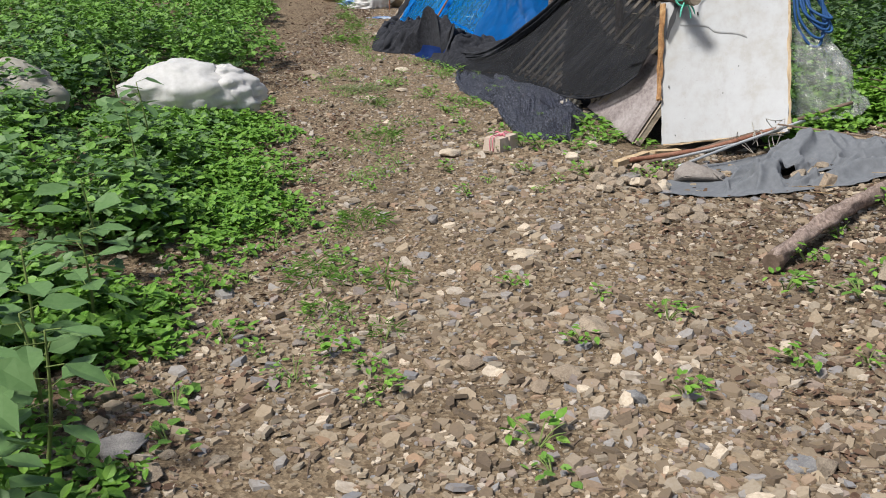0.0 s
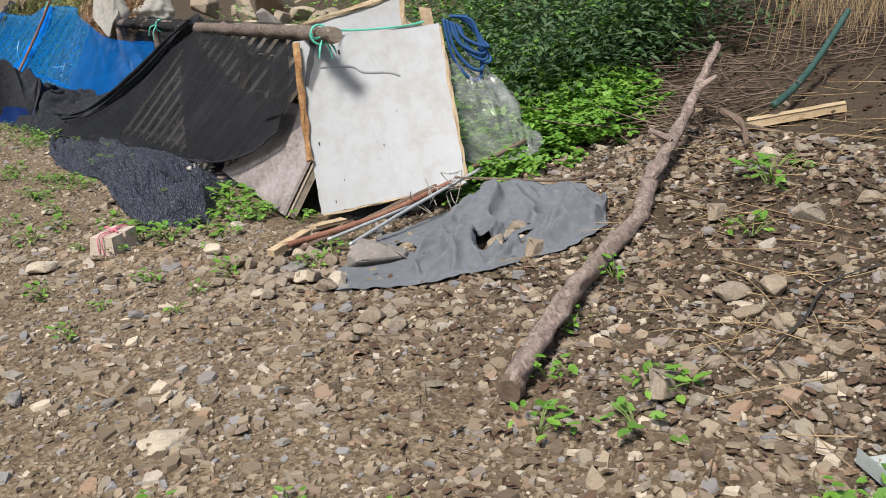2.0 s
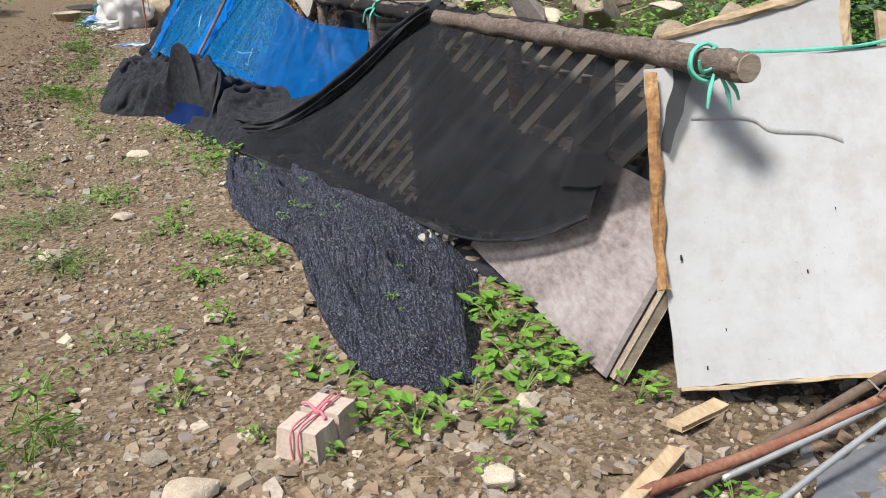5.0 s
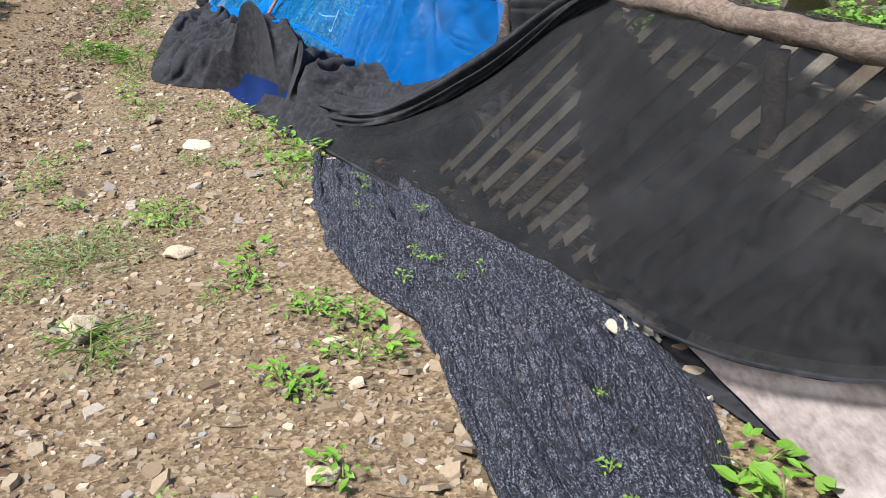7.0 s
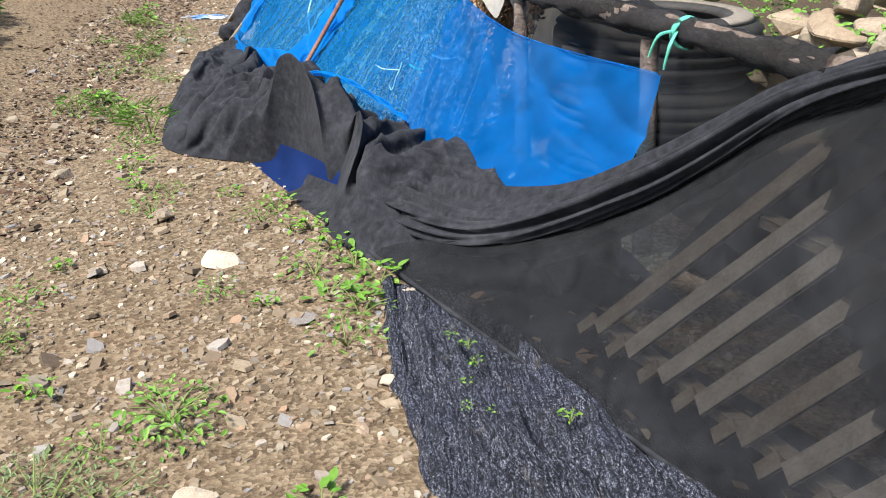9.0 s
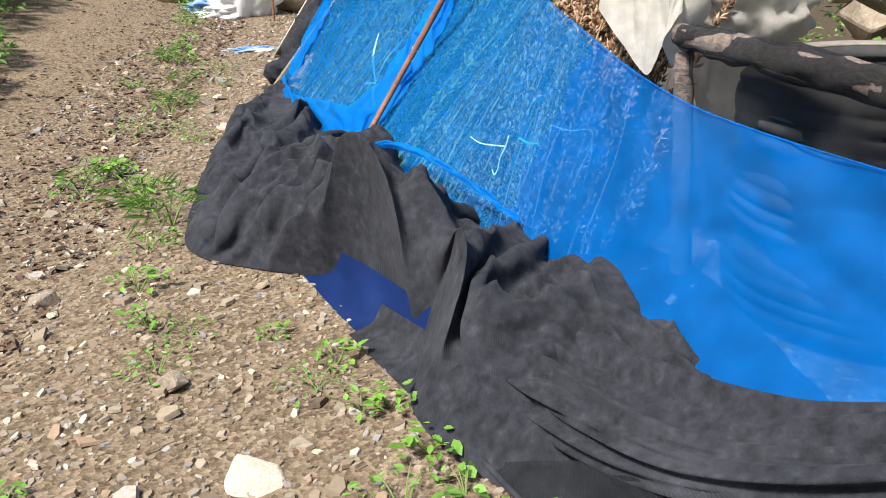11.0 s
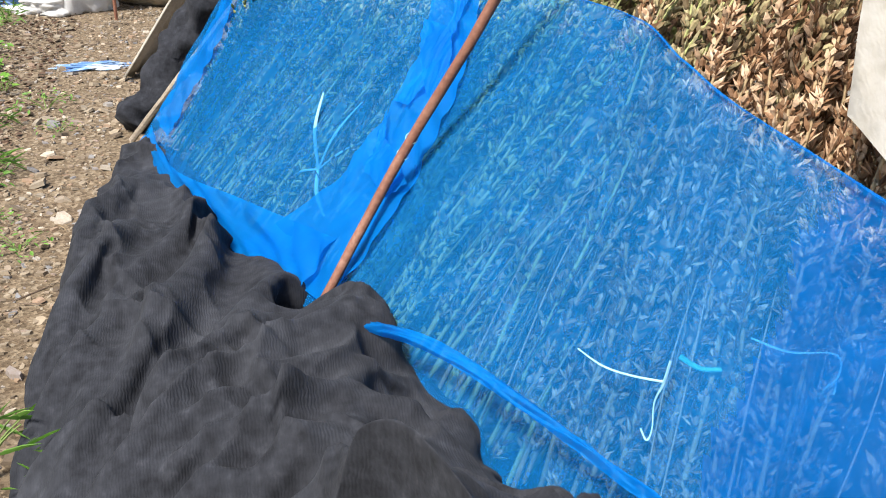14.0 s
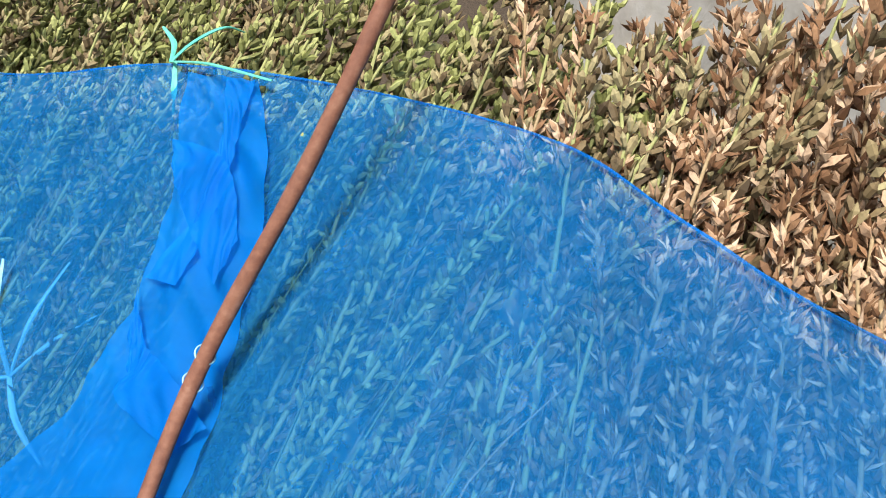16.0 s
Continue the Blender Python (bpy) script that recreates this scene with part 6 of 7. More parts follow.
def build_sacks():
    def sack(center, size, seed, label, name="white_sack", mat=M_SACK, pinch=0.4, ground=True, amp=0.16):
        v, f = lumpy(center, size, seed, pinch, amp=amp)
        t = thing(name, (center[0], center[1], min(p.z for p in v)), label, "sack")
        part("bag", seat_on_ground(v) if ground else v, f, mat, t, smooth=True)
        return t
    g = ground_z(-2.25, 7.95)
    sack((-2.2, 7.95, g + 0.20), (0.50, 0.30, 0.27), 1.0, "crumpled white plastic sheet lying in the weeds", "plastic_sheet", M_PLASTIC, 0.15, True, 0.13)
    sack((-1.85, 8.0, g + 0.16), (0.30, 0.24, 0.26), 4.0, "crumpled clear white plastic lying in the weeds", "plastic_sheet", M_PLASTIC, 0.2, True, 0.16)
    g = ground_z(-3.3, 7.2)
    sack((-3.35, 7.3, g + 0.2), (0.4, 0.3, 0.3), 7.0, "dusty white sheet half hidden by weeds", "plastic_sheet")
    # sack hanging over the pole's end with a pointed corner
    high = [(0.80, 12.62, 1.22), (0.86, 12.53, 1.26), (0.92, 12.46, 1.26), (0.98, 12.40, 1.24), (1.03, 12.38, 1.18)]
    low = [(0.735, 12.50, 0.93), (0.80, 12.38, 0.82), (0.86, 12.26, 0.72), (0.91, 12.24, 0.84), (0.98, 12.26, 0.94)]
    t = thing("white_sack", (1.0, 12.35, 0.72), "grubby white plastic sack draped over the pole end", "sack")
    part("drape", *ruled(low, high, 40, 30, -0.03, lambda u, v, p: 0.02 * billow(u * 2.4 + v * 0.4, v * 1.0, 3) + 0.008 * billow(u * 7, v * 3, 1)), M_SACK, t, smooth=True)
    part("back", *ruled([(p[0] + 0.16, p[1] + 0.12, p[2]) for p in low], high, 40, 20, 0.02, lambda u, v, p: 0.02 * billow(u * 3 + v, v * 2.2, 6)), M_SACK, t, smooth=True)
    sack((1.42, 12.62, 0.92), (0.20, 0.2, 0.2), 3.0, "small stuffed white sack behind the tyres", ground=False)
    # pale sheet behind the sesame
    sh = thing("plastic_sheet", (1.6, 13.4, 0), "dull white plastic sheet hung behind the sesame", "sheet")
    part("drape", *ruled([(1.50, 12.7, 0.0), (1.52, 13.2, 0.0), (1.50, 13.7, 0.0), (1.46, 14.2, 0.0)], [(1.60, 12.7, 1.15), (1.64, 13.2, 1.55), (1.64, 13.7, 1.6), (1.6, 14.2, 1.45)], 50, 30, 0.03, lambda u, v, p: 0.03 * billow(u * 4 + v, v * 2, 2)), M_SACK, sh, smooth=True)
    # clear film and rope behind the white panel
    film = thing("clear_film", (2.75, 6.9, 0.1), "crumpled clear plastic film hanging behind the panel", "plastic film")
    part("drape", *ruled([(2.40, 6.75, 0.25), (2.62, 6.62, 0.22), (2.84, 6.55, 0.25), (3.0, 6.6, 0.28), (3.10, 6.8, 0.30)], [(2.45, 7.05, 0.95), (2.58, 7.0, 0.92), (2.70, 7.0, 0.84), (2.82, 7.05, 0.72), (2.92, 7.15, 0.55)], 60, 34, 0.03, lambda u, v, p: 0.05 * billow(u * 4 + v * 1.2, v * 1.5, 3) + 0.02 * billow(u * 10, v * 5, 1)), M_FILM, film, smooth=True)
    rope = thing("blue_rope", (2.65, 6.95, 0.8), "blue rope looped over the panel's corner", "rope")
    for k in range(6):
        o, w = 0.022 * k, 0.04 + 0.012 * (k % 3)
        drop = (0.30, 0.24, 0.14, 0.18, 0.1, 0.2)[k]
        part("loop", *tube([(2.53 + o, 7.0, 1.07 - 0.01 * k), (2.56 + o, 6.95, 1.0 - drop * 0.5), (2.66 + o * 0.8, 6.90, 1.0 - drop), (2.74 + o * 0.6, 6.91, 0.97 - drop * 0.8), (2.72 + o * 0.3, 6.96, 1.03 - 0.02 * k), (2.58 + o, 7.02, 1.08)], 0.0105, 8, 46), M_ROPE, rope, smooth=True)
    # far end of the net
    cs = thing("corrugated_sheet", (-0.8, 17.8, 0), "grey corrugated cement sheet leaning at the net's far end", "roof sheet")
    n = 50
    verts = []
    for i in range(n):
        for j in range(8):
            u, v = i / (n - 1), j / 7
            p = Vector((-0.90, 17.2, -0.05)) + Vector((0.28, 0.75, 0)) * u + Vector((0.62, -0.1, 0.9)) * v
            verts.append(p + Vector((-0.8, 0.2, 0.5)) * 0.016 * math.sin(u * 44))
    part("sheet", verts, grid_faces(n, 8), M_SLATE, cs, smooth=True)
    cs.children[0].modifiers.new("thickness", "SOLIDIFY").thickness = 0.008
    bp = thing("black_netting", (-0.5, 16.6, 0), "black netting bunched behind the blue net's end", "net")
    part("gather", *tube([(-0.82, 16.0, -0.02), (-0.60, 16.2, 0.22), (-0.35, 16.3, 0.55), (-0.05, 16.2, 0.95)], [0.07, 0.10, 0.11, 0.08], 16, 60, 0.8, 2.0), M_BLACK, bp, smooth=True)
    sack((-1.42, 19.85, 0.22), (0.36, 0.26, 0.52), 2.0, "tall crumpled sheet of cloudy white plastic by the path", "plastic_sheet", M_PLASTIC, 0.1, True, 0.2)
    sack((-1.62, 19.72, 0.0), (0.26, 0.16, 0.12), 5.0, "trailing foot of cloudy white plastic on the path", "plastic_sheet", M_PLASTIC, 0.1, True, 0.3)
    sack((-0.72, 20.2, 0.26), (0.52, 0.40, 0.40), 8.0, "fat tan rolled bale at the path edge", "rolled_bale", M_BALE, 0.1, True, 0.1)
    bs = thing("blue_sheet", (-1.85, 20.15, 0), "crumpled blue and white plastic sheet on the path edge", "sheet")
    v, f = lumpy((-1.87, 20.15, -0.02), (0.28, 0.22, 0.17), 6.0, 0.1, amp=0.35)
    part("sheet", seat_on_ground(v), f, M_BLUE_SHEET, bs, smooth=True)
    sc = thing("plastic_scrap", on_ground(-1.12, 17.6), "pale blue plastic scrap trodden flat", "scrap")
    v, f = lumpy((-1.12, 17.6, -0.055), (0.22, 0.10, 0.03), 9.0, 0.1, amp=0.4)
    part("scrap", seat_on_ground(v), f, M_BLUE_SHEET, sc, smooth=True)
    basin = thing("tan_basin", on_ground(-2.4, 20.75), "tan plastic basin standing on the path", "basin")
    prof = [(0.0, 0.015), (0.14, 0.015), (0.195, 0.135), (0.222, 0.135), (0.222, 0.12), (0.205, 0.12), (0.155, 0.0), (0.0, 0.0)]
    m = len(prof)
    g = ground_z(-2.4, 20.75)
    verts = [(-2.4 + r * math.cos(a), 20.75 + r * math.sin(a), g + h) for a in np.linspace(0, 6.283, 32, endpoint=False) for r, h in prof]
    part("shell", verts, [(i * m + j, ((i + 1) % 32) * m + j, ((i + 1) % 32) * m + j + 1, i * m + j + 1) for i in range(32) for j in range(m - 1)], M_BALE, basin, smooth=True)
    lid = thing("round_lid", on_ground(-2.4, 22.85), "dark round rubber lid lying on the ground", "lid")
    prof = [(0.0, 0.06), (0.28, 0.06), (0.33, 0.04), (0.34, 0.0), (0.0, 0.0)]
    m, g = len(prof), ground_z(-2.4, 22.85)
    verts = [(-2.4 + r * math.cos(a), 22.85 + r * math.sin(a), g + h) for a in np.linspace(0, 6.283, 32, endpoint=False) for r, h in prof]
    part("disc", verts, [(i * m + j, ((i + 1) % 32) * m + j, ((i + 1) % 32) * m + j + 1, i * m + j + 1) for i in range(32) for j in range(m - 1)], M_TYRE, lid, smooth=True)
    crate = thing("plastic_crate", on_ground(-1.88, 21.8), "faded teal plastic crate on the ground", "crate")
    g = ground_z(-1.88, 21.8)
    for a, b in (((-2.10, 21.66), (-1.66, 21.62)), ((-1.66, 21.62), (-1.62, 21.96)), ((-1.62, 21.96), (-2.06, 22.0)), ((-2.06, 22.0), (-2.10, 21.66))):
        part("side", *beam((*a, g + 0.10), (*b, g + 0.10), 0.014, 0.20), M_TEAL, crate)
        part("rim", *beam((*a, g + 0.205), (*b, g + 0.205), 0.03, 0.018), M_TEAL, crate)
    part("bottom", *beam((-2.08, 21.82, g + 0.02), (-1.64, 21.80, g + 0.02), 0.32, 0.012), M_TEAL, crate)
    for x, y, t in ((-2.20, 21.15, 0.3), (-2.02, 21.22, 1.2), (-1.84, 21.05, 0.1)):
        blk = thing("concrete_block", on_ground(x, y), "rough grey-tan concrete block on the ground", "block", "blocks on the path")
        d = Vector((math.cos(t), math.sin(t), 0)) * 0.10
        part("block", *beam(Vector(on_ground(x, y, 0.055)) - d, Vector(on_ground(x, y, 0.055)) + d, 0.10, 0.11), M_SLATE, blk)
    post = thing("rusty_post", on_ground(-1.07, 19.34), "thin rusty steel post with a wire loop", "post")
    part("post", *tube([on_ground(-1.07, 19.34, -0.05), (-1.07, 19.34, 0.42)], 0.014, 8, 12, 0.2), M_PIPE, post)
    part("loop", *tube([(-1.07, 19.34, 0.40), (-1.04, 19.34, 0.44), (-1.0, 19.35, 0.41), (-0.995, 19.35, 0.22)], 0.007, 6, 20), M_PIPE, post)
    hose = thing("thin_hose", on_ground(-3.5, 20.0), "thin dark hose lying across the path edge", "hose")
    part("line", *tube([on_ground(-5.2, 22.2, 0.02), on_ground(-4.3, 21.2, 0.03), on_ground(-3.4, 20.2, 0.02)], 0.018, 6, 20), M_GLASS, hose)
    # leaf-like weathered scrap by the plywood
    rag = thing("pale_rag", on_ground(1.2, 8.55), "dirty pale rag under the net's hem", "rag")
    v, f = lumpy((1.18, 8.56, -0.01), (0.08, 0.14, 0.06), 3.0, 0.1, amp=0.3)
    part("cloth", seat_on_ground(v), f, M_SLATE, rag, smooth=True)


build_sacks()


def build_cover():
    """Black net that wraps the pole's far length and hangs behind it."""
    t = thing("sheer_netting", (1.1, 11.3, 0.4), "black net wrapped round the pole's far end", "net")
    pts = [Vector(BEAM[3]).lerp(Vector(BEAM[4]), s) for s in (0.1, 0.5, 1.0)] + [Vector(BEAM[4]).lerp(Vector(BEAM[5]), s) for s in (0.5, 0.97)]
    part("wrap", *tube(pts, [0.055, 0.052, 0.056, 0.05, 0.046], 14, 90, 0.5, 4.0, False), M_SHEER, t, smooth=True)
    part("curtain", *ruled([p + Vector((0.13, 0.02, -0.75)) for p in pts], [p + Vector((0.01, 0, -0.04)) for p in pts], 60, 24, 0.02, lambda u, v, p: 0.03 * billow(u * 5 + v, v * 1.5, 3)), M_SHEER, t, smooth=True)


build_cover()


# ---- plants ----
LEAF = np.array([(0, 0, 0), (0.28, 0.40, 0.03), (0.28, -0.40, 0.03), (0.30, 0, -0.05), (0.62, 0.40, 0.0), (0.62, -0.40, 0.0), (0.65, 0, -0.06), (1.0, 0, -0.10)])
LEAF_FACES = [(0, 3, 1), (0, 2, 3), (1, 3, 6, 4), (3, 2, 5, 6), (4, 6, 7), (6, 5, 7)]


def leaf_cloud(pos, yaw, tilt, roll, length, wide):
    """Leaves as folded blades: place of the stalk end, heading, rise, twist, length, width over length."""
    n = len(pos)
    v = np.repeat(LEAF[None], n, 0) * np.stack([length, length * wide, length], 1)[:, None, :]
    cr, sr = np.cos(roll)[:, None], np.sin(roll)[:, None]
    x, y, z = v[..., 0], v[..., 1] * cr - v[..., 2] * sr, v[..., 1] * sr + v[..., 2] * cr
    ct, st = np.cos(tilt)[:, None], np.sin(tilt)[:, None]
    x, z = x * ct - z * st, x * st + z * ct
    cy, sy = np.cos(yaw)[:, None], np.sin(yaw)[:, None]
    x, y = x * cy - y * sy, x * sy + y * cy
    verts = (np.stack([x, y, z], 2) + pos[:, None, :]).reshape(-1, 3)
    faces = [tuple(8 * i + k for k in f) for i in range(n) for f in LEAF_FACES]
    return verts, faces


def tuft(rng, spots, per, radius, length, wide, three=True):
    """Leaves for many plants: spots of (x, y, ground height, height)."""
    pos, yaw, tilt, roll, size = [], [], [], [], []
    for x, y, z, h in spots:
        k = max(3, int(per * (0.7 + 0.6 * rng.random())))
        for _ in range(k):
            a, r = rng.random() * 6.283, radius * math.sqrt(rng.random())
            top = h * (0.25 + 0.75 * rng.random() ** 0.7) * (1 - 0.45 * (r / radius) ** 2)
            p = (x + r * math.cos(a), y + r * math.sin(a), z + top)
            head = a + rng.normal(0, 0.8)
            s = length * (0.55 + 0.65 * rng.random())
            for d in ((0, 1.25, -1.25) if three else (0,)):
                pos.append(p)
                yaw.append(head + d + rng.normal(0, 0.15))
                tilt.append(rng.normal(0.05, 0.35))
                roll.append(rng.normal(0, 0.3))
                size.append(s * (1.0 if d == 0 else 0.85))
    return leaf_cloud(np.array(pos), np.array(yaw), np.array(tilt), np.array(roll), np.array(size), np.full(len(pos), wide))


def left_edge(y):
    return float(np.interp(y, [0, 2, 3.5, 4.6, 7.3, 8.2, 10.5, 12, 20, 32], [-1.05, -1.08, -1.22, -1.10, -1.3, -1.75, -1.85, -2.2, -3.3, -4.0]))


def cover(name, count, pick, per, radius, length, wide, mat, label, seed, three=True, gaps=-0.12):
    rng = np.random.default_rng(seed)
    spots = []
    while len(spots) < count:
        x, y, h = pick(rng)
        if wav(x * 1.3, y * 1.3, 4) < gaps and rng.random() < 0.85:
            continue
        spots.append((x, y, ground_z(x, y) - 0.01, h))
    v, f = tuft(rng, spots, per, radius, length, wide, three)
    solid(name, v, f, mat, label, "plants", False, "stuff")


def clear_of_sheet(rng, x, y, h):
    """Keeps the plants low round the plastic sheet that lies among them."""
    if -3.0 < x < -1.4 and 6.4 < y < 8.6:
        h = min(h, 0.14)
    return x, y, h


def left_low(rng):
    y = 1.2 + 8.0 * rng.random()
    d = rng.random() ** 1.5 * 2.2
    x = left_edge(y) - 0.02 - d + rng.normal(0, 0.10)
    return clear_of_sheet(rng, x, y, (0.10 + 0.22 * min(1, d * 1.2)) * rng.uniform(0.6, 1.3))


def left_mid(rng):
    y = 1.0 + 12.0 * rng.random() ** 1.2
    d = 0.45 + 3.6 * rng.random()
    return clear_of_sheet(rng, left_edge(y) - d, y, 0.25 + 0.42 * min(1.5, d * 0.7) * rng.random())


def left_tall(rng):
    y = 9.0 + 13.0 * rng.random()
    d = 0.15 + 3.5 * rng.random() ** 1.2
    return left_edge(y) - d - 0.15 * (y > 12), y, 0.35 + 0.75 * rng.random() * min(1, d)


def right_low(rng):
    while True:
        x, y = rng.uniform(2.45, 4.6), rng.uniform(6.3, 9.0)
        if y > 5.55 + 0.36 * (x - 2.4) + 0.7 and x < 4.1 + 0.3 * (y - 7):
            return x, y, 0.10 + 0.20 * rng.random()


def right_shrub(rng):
    x, y = rng.uniform(3.3, 6.0), rng.uniform(7.5, 10.5)
    return x, y, 0.35 + 0.9 * rng.random()


def bank_top(rng):
    return rng.uniform(2.1, 4.5), rng.uniform(9.2, 15), 0.9 + 0.3 * rng.random()


cover("weed_carpet", 430, left_low, 34, 0.20, 0.055, 0.75, M_LEAF_BRIGHT, "bright green low weeds carpeting the path edge", 31, True, 0.04)
cover("undergrowth", 340, left_mid, 38, 0.27, 0.07, 0.8, M_LEAF, "dense green waist-high undergrowth beside the path", 32)
cover("undergrowth", 260, left_mid, 22, 0.27, 0.085, 0.85, M_LEAF_BROAD, "broad-leaved grey-green plants in the undergrowth", 33)
cover("far_undergrowth", 380, left_tall, 28, 0.34, 0.08, 0.7, M_LEAF, "tall green weeds along the far path edge", 34)
cover("ground_cover", 330, right_low, 40, 0.22, 0.06, 0.9, M_LEAF_BRIGHT, "bright green trifoliate ground cover on the bank", 35)
cover("shrub_leaves", 230, right_shrub, 60, 0.42, 0.09, 0.42, M_LEAF_DARK, "dark dusty shrub leaves on the upper bank", 36, False)
cover("bank_weeds", 150, bank_top, 20, 0.2, 0.045, 0.7, M_LEAF, "sparse weeds growing on the stone bank", 37)
cover("bank_creeper", 170, lambda r: (r.uniform(3.0, 5.2), r.uniform(8.0, 11.5), 0.3 + 0.5 * r.random()), 34, 0.3, 0.06, 0.85, M_LEAF, "green creeper covering the upper bank", 38)


def weed(name, seed, leaves, radius, height, length, wide, mat, label, three=False, stems=5):
    rng = np.random.default_rng(seed)
    t = thing(name, (0, 0, 0), label, "weed", "weeds on the path")
    v, f = tuft(rng, [(0, 0, 0, height)], leaves, radius, length, wide, three)
    part("leaves", v, f, mat, t)["kind"] = "stuff"
    for k in range(stems):
        a = rng.random() * 6.28
        part("stem", *tube([(0, 0, -0.01), (0.4 * radius * math.cos(a), 0.4 * radius * math.sin(a), height * 0.5), (0.8 * radius * math.cos(a), 0.8 * radius * math.sin(a), height * 0.75)], [0.003, 0.002, 0.0012], 5, 8), M_STEM, t)
    return t


WEEDS = [weed("weed", 70, 22, 0.085, 0.075, 0.045, 0.6, M_LEAF_BRIGHT, "small bright green weed growing in gravel"),
         weed("weed", 71, 16, 0.06, 0.06, 0.035, 0.6, M_LEAF_BRIGHT, "small bright green weed growing in gravel"),
         weed("weed", 72, 36, 0.12, 0.08, 0.03, 0.5, M_LEAF, "spreading green weed mat in gravel"),
         weed("weed", 73, 12, 0.08, 0.06, 0.055, 0.8, M_LEAF, "broad-leaved green weed growing in gravel"),
         weed("weed", 74, 130, 0.19, 0.06, 0.022, 0.35, M_GREYGREEN, "feathery grey-green herb mat on the path"),
         weed("grass_tuft", 75, 60, 0.09, 0.12, 0.08, 0.07, M_LEAF, "thin tuft of green grass on the path")]
PLACED = set()


def put_weed(kind, x, y, size=1.0, turn=0.0, up=0.0):
    src = WEEDS[kind]
    m = pose(x, y, ground_z(x, y) + up, 0, 0, turn) @ Matrix.Diagonal((size, size, size, 1))
    if kind in PLACED:
        src = copy_thing(src, m)
    PLACED.add(kind)
    src.matrix_basis = m


def plant_weeds():
    rng = np.random.default_rng(9)
    for k, x, y, s in ((4, -0.80, 9.45, 1.5), (4, -0.62, 8.72, 1.2), (5, -0.62, 8.66, 1.0), (2, -0.53, 9.9, 1.2), (0, 0.0, 8.4, 1.0), (0, 0.08, 8.9, 1.0), (0, 0.25, 8.79, 1.1), (1, 0.14, 8.55, 1.0), (0, 0.34, 8.55, 1.1), (0, -0.1, 9.4, 1.0), (2, 0.0, 10.3, 1.2), (0, 0.05, 10.6, 1.1),
                       (2, -0.1, 10.9, 1.2), (0, -0.02, 11.15, 1.1), (3, 0.06, 10.95, 1.0), (3, -0.05, 10.7, 1.0), (0, 0.14, 10.75, 1.2), (1, -0.2, 11.4, 1.0), (0, -0.28, 11.7, 1.0), (0, -0.95, 12.05, 1.0), (0, -1.05, 12.35, 1.3), (5, -1.05, 13.1, 1.6), (5, -1.2, 13.3, 1.4), (2, -0.85, 11.7, 1.0),
                       (0, -1.45, 13.9, 1.0), (0, 0.42, 6.75, 0.8), (0, 0.25, 6.9, 0.6), (0, 0.73, 6.8, 1.4), (0, 0.60, 6.95, 1.4), (3, 0.85, 6.85, 1.3), (0, 0.95, 6.95, 1.3), (3, 0.55, 7.2, 1.2), (0, 0.46, 7.35, 1.2), (0, 1.15, 7.15, 1.5), (3, 1.05, 7.3, 1.5), (0, 1.22, 7.35, 1.7), (3, 1.27, 7.6, 1.7), (0, 1.22, 7.75, 1.5), (0, 1.30, 7.15, 1.3),
                       (0, 1.25, 7.05, 1.3), (3, 1.35, 7.2, 1.2), (0, 1.2, 7.55, 1.6), (3, 1.15, 7.0, 1.3), (0, 1.5, 6.85, 1.2), (0, 1.02, 6.75, 1.1), (1, 0.9, 6.5, 1.0), (0, 1.33, 6.0, 1.1), (0, 1.5, 6.2, 1.0), (0, 0.95, 6.1, 1.2), (1, 0.75, 5.95, 0.9), (1, 0.62, 5.7, 0.9), (1, 0.3, 5.9, 1.0),
                       (0, 0.55, 6.2, 0.9), (0, 0.15, 5.6, 0.9), (0, 0.33, 4.05, 0.9), (0, 0.95, 3.65, 1.1), (1, 0.7, 3.9, 0.9), (0, 1.55, 3.95, 1.4), (3, 1.8, 3.75, 1.4), (0, 1.95, 3.85, 1.5), (0, 1.75, 4.25, 1.2), (0, 2.0, 4.5, 1.1), (0, 2.35, 4.75, 1.2), (0, 3.35, 4.95, 1.9), (3, 3.5, 5.1, 1.6), (0, 2.95, 4.6, 1.3), (0, 1.35, 3.2, 1.1), (0, 0.85, 2.95, 1.1),
                       (0, 0.30, 2.6, 1.3), (3, 0.33, 2.45, 0.9), (0, -0.22, 3.0, 1.0), (1, -0.28, 2.9, 0.9), (3, 2.12, 3.0, 1.5), (0, 2.0, 3.1, 1.1), (0, 2.05, 2.85, 1.2), (1, 1.6, 3.2, 1.0), (0, 0.55, 3.4, 0.9), (0, 0.05, 6.2, 1.0), (0, 0.0, 7.2, 1.2), (0, 0.18, 7.45, 1.2), (2, -0.3, 7.7, 1.2), (2, -0.5, 7.4, 1.3), (0, 0.15, 7.9, 1.0), (0, -0.12, 7.7, 0.9)):
        put_weed(k, x, y, s, rng.uniform(0, 360))
    for _ in range(46):
        y = rng.uniform(1.8, 8.0)
        put_weed(int(rng.choice([0, 0, 1, 2, 3])), left_edge(y) + abs(rng.normal(0, 0.28)), y, rng.uniform(0.7, 1.3), rng.uniform(0, 360))
    for _ in range(30):
        put_weed(int(rng.choice([2, 2, 5, 0])), rng.normal(-0.5, 0.14), rng.uniform(3.0, 7.2), rng.uniform(0.7, 1.2), rng.uniform(0, 360))
    for _ in range(40):
        y = rng.uniform(13.5, 23)
        put_weed(int(rng.choice([2, 2, 5, 0])), -1.35 - 0.08 * (y - 13) + rng.normal(0, 0.16), y, rng.uniform(0.9, 1.5), rng.uniform(0, 360))
